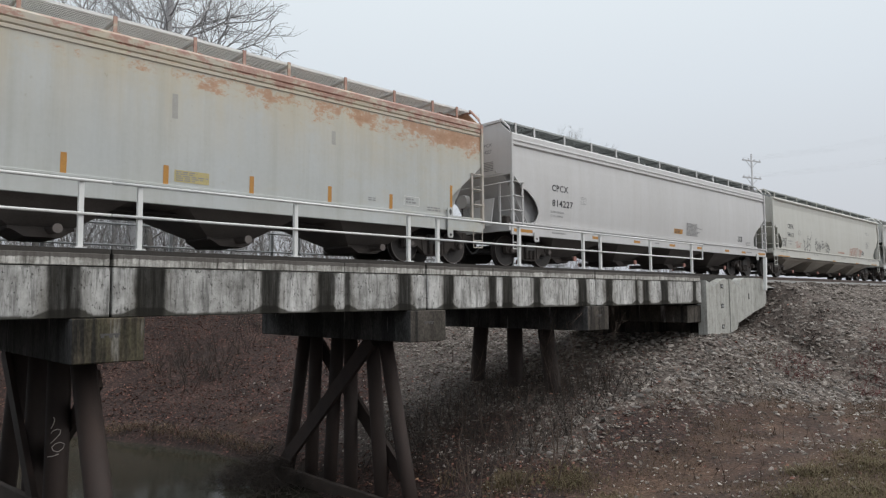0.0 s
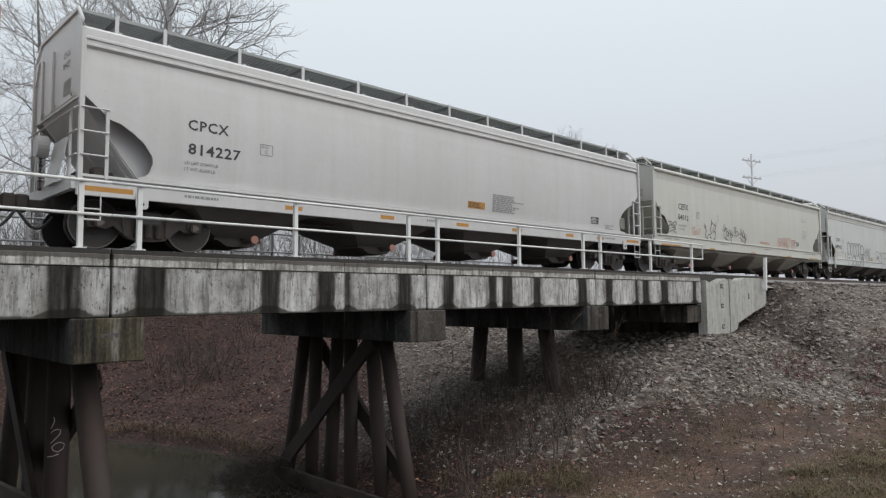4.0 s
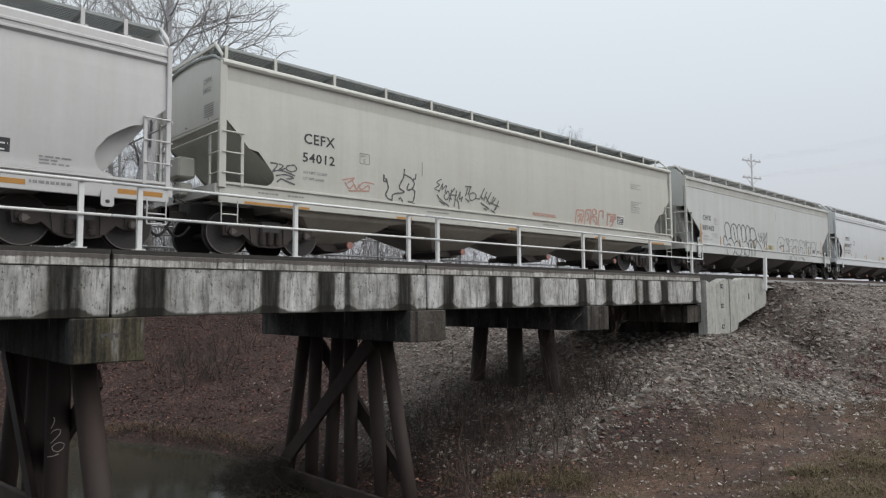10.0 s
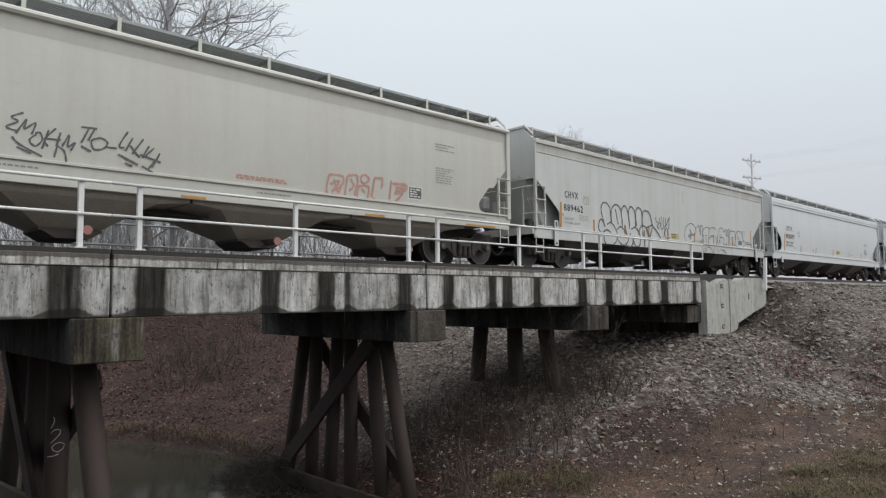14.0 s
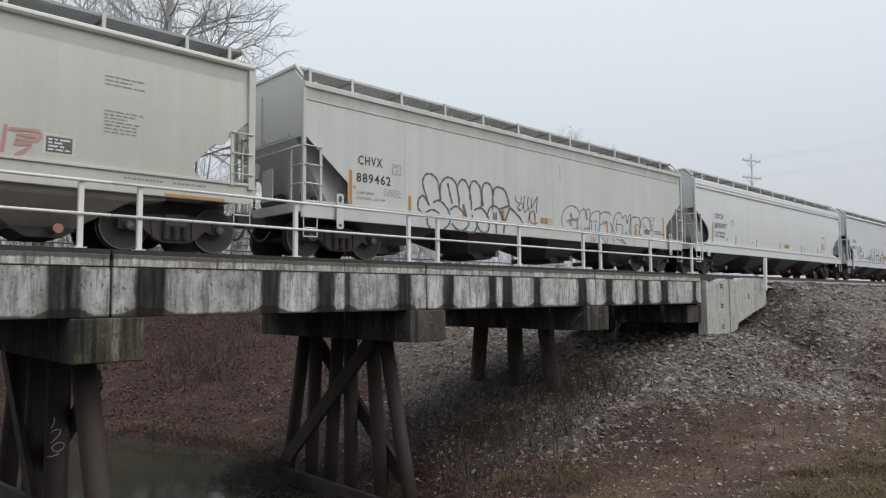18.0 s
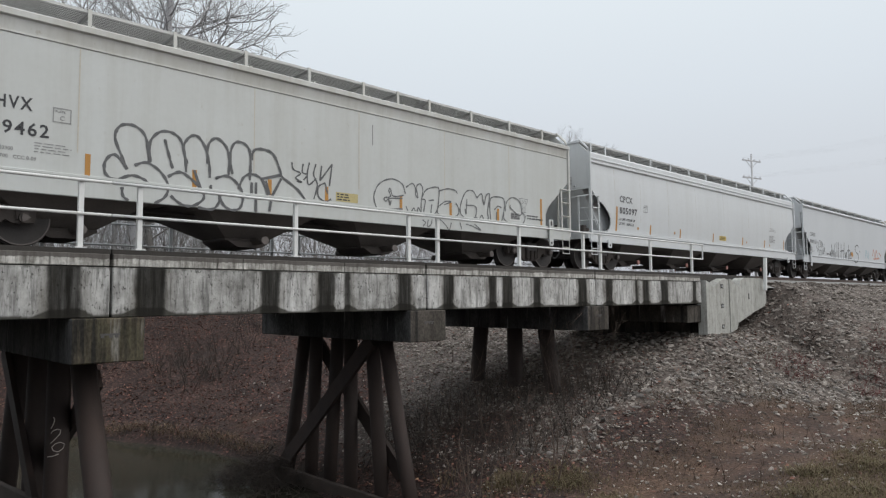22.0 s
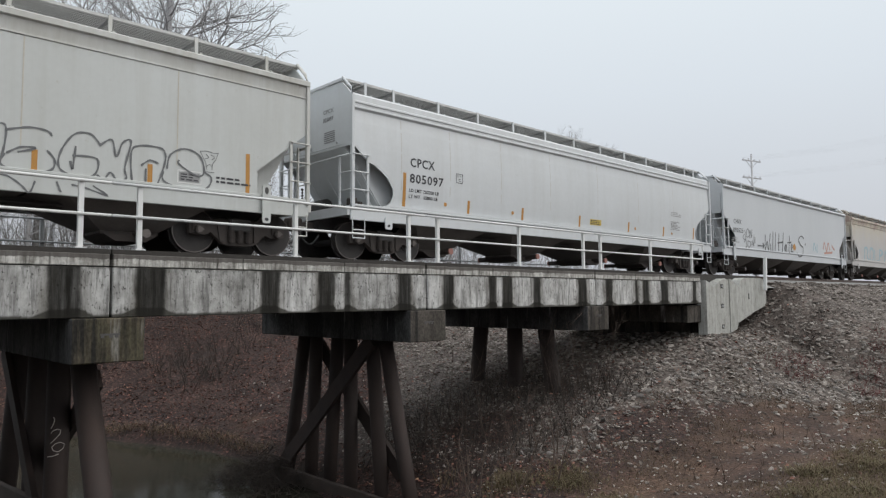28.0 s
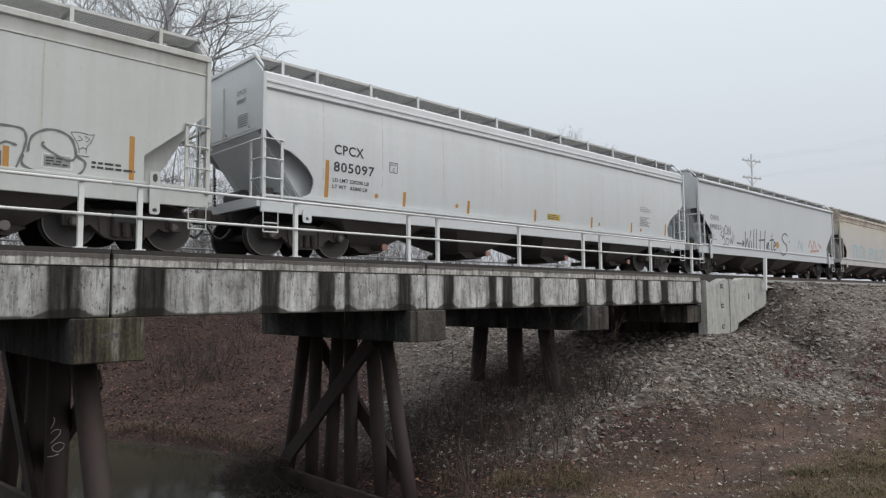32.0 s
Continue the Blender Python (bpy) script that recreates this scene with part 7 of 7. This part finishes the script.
put_tree("bare_tree", 53, 46.0, 39.0, 5.8, 0.09, first=0.3, spread=0.7, levels=4)
# tree tops that just clear the train, distance haze put into their bark colour
put_tree("distant_tree", 61, 34.3, 42.0, 17.6, 0.18, first=0.55, spread=0.45, levels=5, trunk_mat=M_BARKHAZE, twig_mat=M_BARKHAZE, label="bare tree top far behind the train")
put_tree("distant_tree", 67, 45.6, 48.0, 18.5, 0.16, first=0.55, spread=0.35, levels=4, trunk_mat=M_BARKHAZE, twig_mat=M_BARKHAZE, label="bare tree top far behind the train", kids=2)
for k, (bearing, far, high) in enumerate(((85.5, 33, 15), (82.5, 36, 17), (80.0, 37, 15), (77.5, 39, 17), (74.5, 40, 14), (72.0, 40, 11), (67.6, 39, 10.5), (65.4, 39, 10.5), (63.2, 38, 9.5), (61.0, 38, 9))):
    put_tree("bare_tree", 71 + k, bearing, far, high, 0.13 + 0.03 * (k % 3), first=0.25, spread=0.8, levels=5, leader=12, reach=0.17, slim=0.7, trunk_mat=M_TWIGGREY, twig_mat=M_TWIGGREY)
thicket("bare_saplings", 33, 9, 20, 24, 31, 170, 7.8, M_TWIGGREY, "tall thin leafless saplings behind the railway", 0.2, 3, 0.55)
thicket("bare_brush", 34, 32, 80, 17, 27, 320, 4.5, M_TWIGGREY, "bare grey brush along the railway", 0.3, 2, 0.8)
thicket("bare_undergrowth", 3, 2, 36, 20, 29, 420, 4.8, M_BARK, "dense bare grey undergrowth behind the railway", 0.3, 2, 0.75)
thicket("pale_undergrowth", 5, 2, 50, 26, 38, 300, 5.6, M_BARKHAZE, "grey bare brush further behind the railway", 0.3, 2, 0.75)
M_DRIFT = shade("wet_driftwood", (0.075, 0.056, 0.046), (0.030, 0.023, 0.019), 4.0, 0.7, 0.85, 0, 40, 0.2)
thicket("creek_brush", 7, 8.8, 10.4, 1.2, 4.0, 420, 0.85, M_BRUSH, "dark tangled brush at the water's edge", 1.6)
thicket("far_bank_shrub", 17, 11.6, 14.2, 12.6, 16.2, 90, 1.5, M_BRUSH, "bare grey shrub on the far creek bank", 0.6, 3, 0.6)
thicket("far_bank_shrub", 27, 15.0, 18.5, 14.5, 18.0, 60, 1.5, M_BRUSH, "bare grey shrub higher on the far creek bank", 0.6, 3, 0.6)
thicket("far_bank_stems", 28, 10.5, 17.0, 9.0, 17.0, 60, 1.2, M_TWIG, "thin pale stems over the leaf-covered bank", 0.7, 1, 0.5)
thicket("column_vines", 29, 15.4, 17.2, -3.6, -2.4, 26, 2.2, M_TWIG, "bare vines and saplings beside the bridge column", 0.12, 2, 0.35)
thicket("bank_saplings", 30, 12.4, 14.6, -2.8, 0.4, 16, 2.4, M_TWIG, "thin leafless saplings on the shaded bank", 0.25, 2, 0.4)
thicket("dead_reeds", 31, 10.9, 11.5, -3.2, -2.6, 26, 0.5, M_STRAW, "pale dead reed stalks beside the creek", 0.15, 0, 0.9)
thicket("bank_brush", 9, 11.0, 18.0, -4.4, 1.0, 900, 0.75, M_BRUSH, "thin bare stems growing beside the bridge columns", 0.4, 2, 0.6)
thicket("bank_stems", 13, 9.5, 13.5, -5.6, -3.4, 26, 1.3, M_TWIG, "thin dry stems on the creek bank")
M_BRAMBLE = shade("red_bramble", (0.20, 0.075, 0.07), (0.12, 0.05, 0.045), 3.0, 0.6, 0.9, 0, 30, 0.0)
thicket("red_brambles", 15, 23.8, 26.8, -6.3, -5.0, 320, 0.25, M_BRAMBLE, "low reddish brambles on the railway slope", 0.8)
thicket("red_brambles", 16, 25.5, 30.0, -8.6, -7.0, 520, 0.28, M_BRAMBLE, "low reddish brambles at the foot of the railway slope", 0.8)
thicket("dead_weeds", 18, 27.2, 28.4, -5.7, -5.0, 40, 0.3, M_BRUSH, "dark dead weeds among the slope's stones", 0.8)
thicket("dry_stalks", 19, 13.0, 24.0, -9.5, -5.0, 60, 0.45, M_TWIG, "scattered thin dry weed stalks", 0.3, 1)

rnd_drift = random.Random(21)
b = B()
for i in range(260):
    x, y = rnd_drift.gauss(9.35, 0.5), rnd_drift.gauss(2.5, 0.75)
    a, tilt, long = rnd_drift.uniform(0, 6.28), rnd_drift.gauss(0.12, 0.45), rnd_drift.uniform(0.3, 1.3)
    d = Vector((math.cos(a) * math.cos(tilt), math.sin(a) * math.cos(tilt), math.sin(tilt)))
    heap = 0.8 * math.exp(-((x - 9.5) / 0.7) ** 2 - ((y - 2.5) / 0.9) ** 2)
    c = Vector((x, y, max(ground_z(x, y), WATER_Z) + rnd_drift.uniform(0.0, heap + 0.05)))
    bend = Vector((rnd_drift.gauss(0, 0.06), rnd_drift.gauss(0, 0.06), rnd_drift.gauss(0, 0.05)))
    tube(b, [c - d * long / 2, c + bend, c + d * long / 2], rnd_drift.choice((0.006, 0.008, 0.010, 0.014, 0.024)), 5, 0.004)
tagged(link_mesh("driftwood_pile", b, M_DRIFT), "dark tangle of driftwood caught against the pile bent", "driftwood", kind="stuff")

# ---- loose cover of the ground ----


def scatter(name, seed, count, spot, piece, mat, label, category):
    """Many small pieces on the ground as one mass: spot() gives x, y or None, piece() the corners and faces at one place."""
    rnd = random.Random(seed)
    v, f = [], []
    for _ in range(count):
        place = spot(rnd)
        if place is None:
            continue
        x, y = place
        z = ground_z(x, y)
        if z < WATER_Z + 0.05:
            continue
        pv, pf = piece(rnd, x, y, z)
        s = len(v)
        v.extend(pv)
        f.extend([tuple(i + s for i in q) for q in pf])
    me = bpy.data.meshes.new(name)
    me.from_pydata(v, [], f)
    me.materials.append(mat)
    return tagged(new(name, me), label, category, kind="stuff")


def stone_piece(lo, hi):
    def piece(rnd, x, y, z):
        s = lo + (hi * (0.8 + 0.4 * smooth_step((x - 16.0) / 6.0)) - lo) * rnd.random() ** 2.0
        a, sx, sy, sz = rnd.uniform(0, 6.28), s * rnd.uniform(0.8, 1.7), s * rnd.uniform(0.4, 0.85), s * rnd.uniform(0.14, 0.34)
        tx, ty = rnd.gauss(0, 0.22), rnd.gauss(0, 0.22)
        c, n = math.cos(a), math.sin(a)
        pts = []
        for lev, k in ((-0.2, 0.9), (0.5, 1.0), (1.0, 0.74)):
            for i in range(5):
                b = i * 1.2566 + lev
                px, py = math.cos(b) * k * sx * rnd.uniform(0.6, 1.2) * 0.5, math.sin(b) * k * sy * rnd.uniform(0.6, 1.2) * 0.5
                pts.append((x + px * c - py * n, y + px * n + py * c, z + lev * sz * rnd.uniform(0.8, 1.15) + tx * px + ty * py))
        fs = [(l * 5 + i, l * 5 + (i + 1) % 5, l * 5 + 5 + (i + 1) % 5, l * 5 + 5 + i) for l in range(2) for i in range(5)]
        return pts, fs + [(10, 11, 12, 13, 14)]
    return piece


def leaf_piece(rnd, x, y, z):
    s, a = rnd.uniform(0.022, 0.062), rnd.uniform(0, 6.28)
    c, n = math.cos(a) * s, math.sin(a) * s
    t = rnd.uniform(-0.3, 0.6) * s
    z += 0.012
    return [(x - c, y - n, z), (x + n * 0.6, y - c * 0.6, z + t), (x + c, y + n, z + 0.4 * s), (x - n * 0.6, y + c * 0.6, z + rnd.uniform(0, 1) * s)], [(0, 1, 2), (0, 2, 3)]


def blade_piece(lo, hi):
    def piece(rnd, x, y, z):
        h, a = rnd.uniform(lo, hi), rnd.uniform(0, 6.28)
        dx, dy = math.cos(a), math.sin(a)
        w, l1, l2 = 0.004, rnd.uniform(0.2, 0.8) * h, rnd.uniform(0.6, 1.8) * h
        return [(x - dy * w, y + dx * w, z - 0.02), (x + dy * w, y - dx * w, z - 0.02), (x + dx * l1 + dy * w, y + dy * l1 - dx * w, z + h * 0.6), (x + dx * l1 - dy * w, y + dy * l1 + dx * w, z + h * 0.6), (x + dx * l2, y + dy * l2, z + h * 0.85)], [(0, 1, 2, 3), (3, 2, 4)]
    return piece


def gravel_spot(rnd):
    x, y = 11 + 39 * rnd.random() ** 1.3, rnd.uniform(-12.5, 11.5)
    keep = gravel_at(x, y) + 0.55 * noise.noise((x * 0.45, y * 0.45, 2)) + 0.3 * noise.noise((x * 1.7, y * 1.7, 5))
    return (x, y) if rnd.random() < max(keep, 0.10 if x > 12 and y > -9 else 0.03) * smooth_step((x - 10.6) / 3.0) else None


def litter_spot(rnd):
    x, y = rnd.uniform(4, 30), rnd.uniform(-13, 20)
    return (x, y) if rnd.random() > gravel_at(x, y) * 0.8 and (y > -5.5 or rnd.random() < 0.06) else None


def tuft_spot(x0, x1, y0, y1, cut):
    def spot(rnd):
        x, y = rnd.uniform(x0, x1), rnd.uniform(y0, y1)
        thick = noise.noise((x * 0.55, y * 0.55, 7)) + 0.7 * noise.noise((x * 2.6, y * 2.6, 1)) + rnd.gauss(0, 0.25)
        return (x, y) if thick > cut else None
    return spot


scatter("loose_stones", 1, 56000, gravel_spot, stone_piece(0.04, 0.20), M_STONE, "grey crushed stones spilled down the railway slope", "stones")
scatter("leaf_litter", 2, 90000, litter_spot, leaf_piece, M_LEAF, "dead brown leaves over the creek bank", "leaves")
scatter("dry_grass", 3, 90000, tuft_spot(10, 28, -12.5, -4.5, 0.15), blade_piece(0.02, 0.075), M_DRYGRASS, "dry straw-coloured grass tufts on the bank", "grass")
scatter("green_grass", 4, 24000, tuft_spot(10, 24, -13.2, -9.4, 0.25), blade_piece(0.02, 0.07), M_GREEN, "short green grass patches", "grass")
scatter("waterside_grass", 5, 2000, lambda rnd: (lambda y: (float(np.interp(y, BANK_Y, BANK_X)) + rnd.uniform(0.15, 0.7) + 1.4 * max(0.0, noise.noise((y * 0.9, 3, 0))) * rnd.random(), y))(rnd.uniform(4.5, 16)), blade_piece(0.08, 0.28), M_STRAW, "pale dry grass along the water's edge", "grass")
CLUMPS = ((11.9, -5.7, 0.30), (11.2, -4.7, 0.25), (14.7, -9.5, 0.20), (13.8, -10.8, 0.45), (13.2, -10.1, 0.35), (15.6, -10.5, 0.40), (11.6, -7.0, 0.25))


def clump_spot(rnd):
    x, y, r = CLUMPS[rnd.randrange(len(CLUMPS))]
    return x + rnd.gauss(0, r), y + rnd.gauss(0, r)


scatter("straw_tufts", 8, 5200, clump_spot, blade_piece(0.05, 0.16), M_DRYGRASS, "matted straw-coloured grass tufts on the slope", "grass")
scatter("olive_tufts", 9, 9000, clump_spot, blade_piece(0.04, 0.13), M_GREEN, "olive green grass tufts on the slope", "grass")
scatter("bank_rocks", 6, 2400, lambda rnd: (rnd.uniform(10, 30), rnd.uniform(-12, -4)), stone_piece(0.02, 0.11), M_ROCK, "scattered pale rocks on the bank", "rocks")

# ---- utility pole in the fog ----
px, py = at_ray(21.5, 30.0)
pole = empty("utility_pole", pose(px, py, ground_z(px, py, False), 0, 0, -15))
tagged(pole, "weathered wooden utility pole with two crossarms", "utility pole")
b = B()
tube(b, [(0, 0, 0), (0, 0, 8.0), (0, 0, 15.6)], 0.16, 8, 0.10)
part("shaft", b, M_POLE, pole, "", True)
for z in (12.9, 14.8):
    b = B()
    box(b, -1.5, 1.5, -0.06, 0.06, z, z + 0.13)
    arm = part("crossarm", b, M_POLE, pole)
    for x in (-1.35, -0.5, 0.5, 1.35):
        b = B()
        drum(b, (x, 0, z + 0.2), "z", 0.045, 0.09, 8)
        part("insulator", b, M_POLE, arm)
    for s in (-1, 1):
        b = B()
        tube(b, [(s * 0.9, 0, z), (0, 0, z - 0.75)], 0.03, 5)
        part("brace", b, M_POLE, pole)

# second pole, beyond the frame's edge, and the wires that run to it over the track
qx, qy = 59.0, -10.5
other = copy_thing(pole, pose(qx, qy, ground_z(qx, qy, False), 0, 0, 20))
for z in (12.9, 14.8):
    for x in (-1.35, -0.5, 0.5, 1.35):
        a = Vector((px + x * 0.966, py - x * 0.259, ground_z(px, py, False) + z + 0.3))
        c = Vector((qx + x * 0.94, qy + x * 0.34, ground_z(qx, qy, False) + z + 0.3))
        b = B()
        tube(b, [a.lerp(c, i / 10) - Vector((0, 0, 1.6 * (i / 10) * (1 - i / 10))) for i in range(11)], 0.004, 4)
        tagged(link_mesh("power_line", b, M_WIRE), "thin pale power line between the utility poles", "cable", "power lines")

# ---- single large stones on the railway slope ----
rnd_stone = random.Random(77)
STONES = []
for k in range(9):
    pv, pf = stone_piece(0.95, 1.05)(rnd_stone, 0, 0, 0)
    me = bpy.data.meshes.new("stone")
    me.from_pydata(pv, [], pf)
    me.materials.append(M_SINGLE)
    STONES.append(me)
placed = 0
while placed < 300:
    x, y = rnd_stone.uniform(12.5, 29.0), rnd_stone.uniform(-9.5, -3.4)
    if rnd_stone.random() > gravel_at(x, y):
        continue
    size = rnd_stone.uniform(0.12, 0.23)
    stone = new("stone", STONES[placed % 9])
    stone.parent = ground
    stone.matrix_basis = pose(x, y, ground_z(x, y) + 0.01, rnd_stone.uniform(-14, 14), rnd_stone.uniform(-14, 14), rnd_stone.uniform(0, 360)) @ Matrix.Diagonal((size, size, size, 1))
    placed += 1

# ---- the train's roll ----
ROLL = (0.0, 2.88, 5.76, 8.64, 11.54, 14.44, 17.35, 20.23, 23.07, 25.89, 28.61, 31.17, 33.62, 35.95, 38.18, 40.33, 42.39,
        44.35, 46.29, 48.19, 50.05, 51.89, 53.75, 55.56, 57.34, 59.07, 60.73, 62.22, 63.46, 64.46, 65.18, 65.62, 65.76)


def rolled(t):
    """Metres that the train has rolled at t seconds."""
    i = min(int(t), 31)
    f = t - i
    p0, p1, p2 = ROLL[max(i - 1, 0)], ROLL[i], ROLL[i + 1]
    p3 = ROLL[i + 2] if i < 31 else p2
    p0 = p0 if i else p1 - 2.88
    m1, m2 = (p2 - p0) / 2, (p3 - p1) / 2
    return (2 * f ** 3 - 3 * f ** 2 + 1) * p1 + (f ** 3 - 2 * f ** 2 + f) * m1 + (3 * f ** 2 - 2 * f ** 3) * p2 + (f ** 3 - f ** 2) * m2


def motions():
    for car, start in TRAIN:
        walk(car, [(i * 0.5, pose(start - rolled(i * 0.5), 0, 0)) for i in range(65)])
    steps = [round(i * 5) / 30 for i in range(192)] + [32.0]
    for ws, x, y, z in WHEELSETS:
        walk(ws, [(t, pose(x, y, z) @ Matrix.Rotation(-rolled(t) / 0.457, 4, "Y")) for t in steps])


motions()
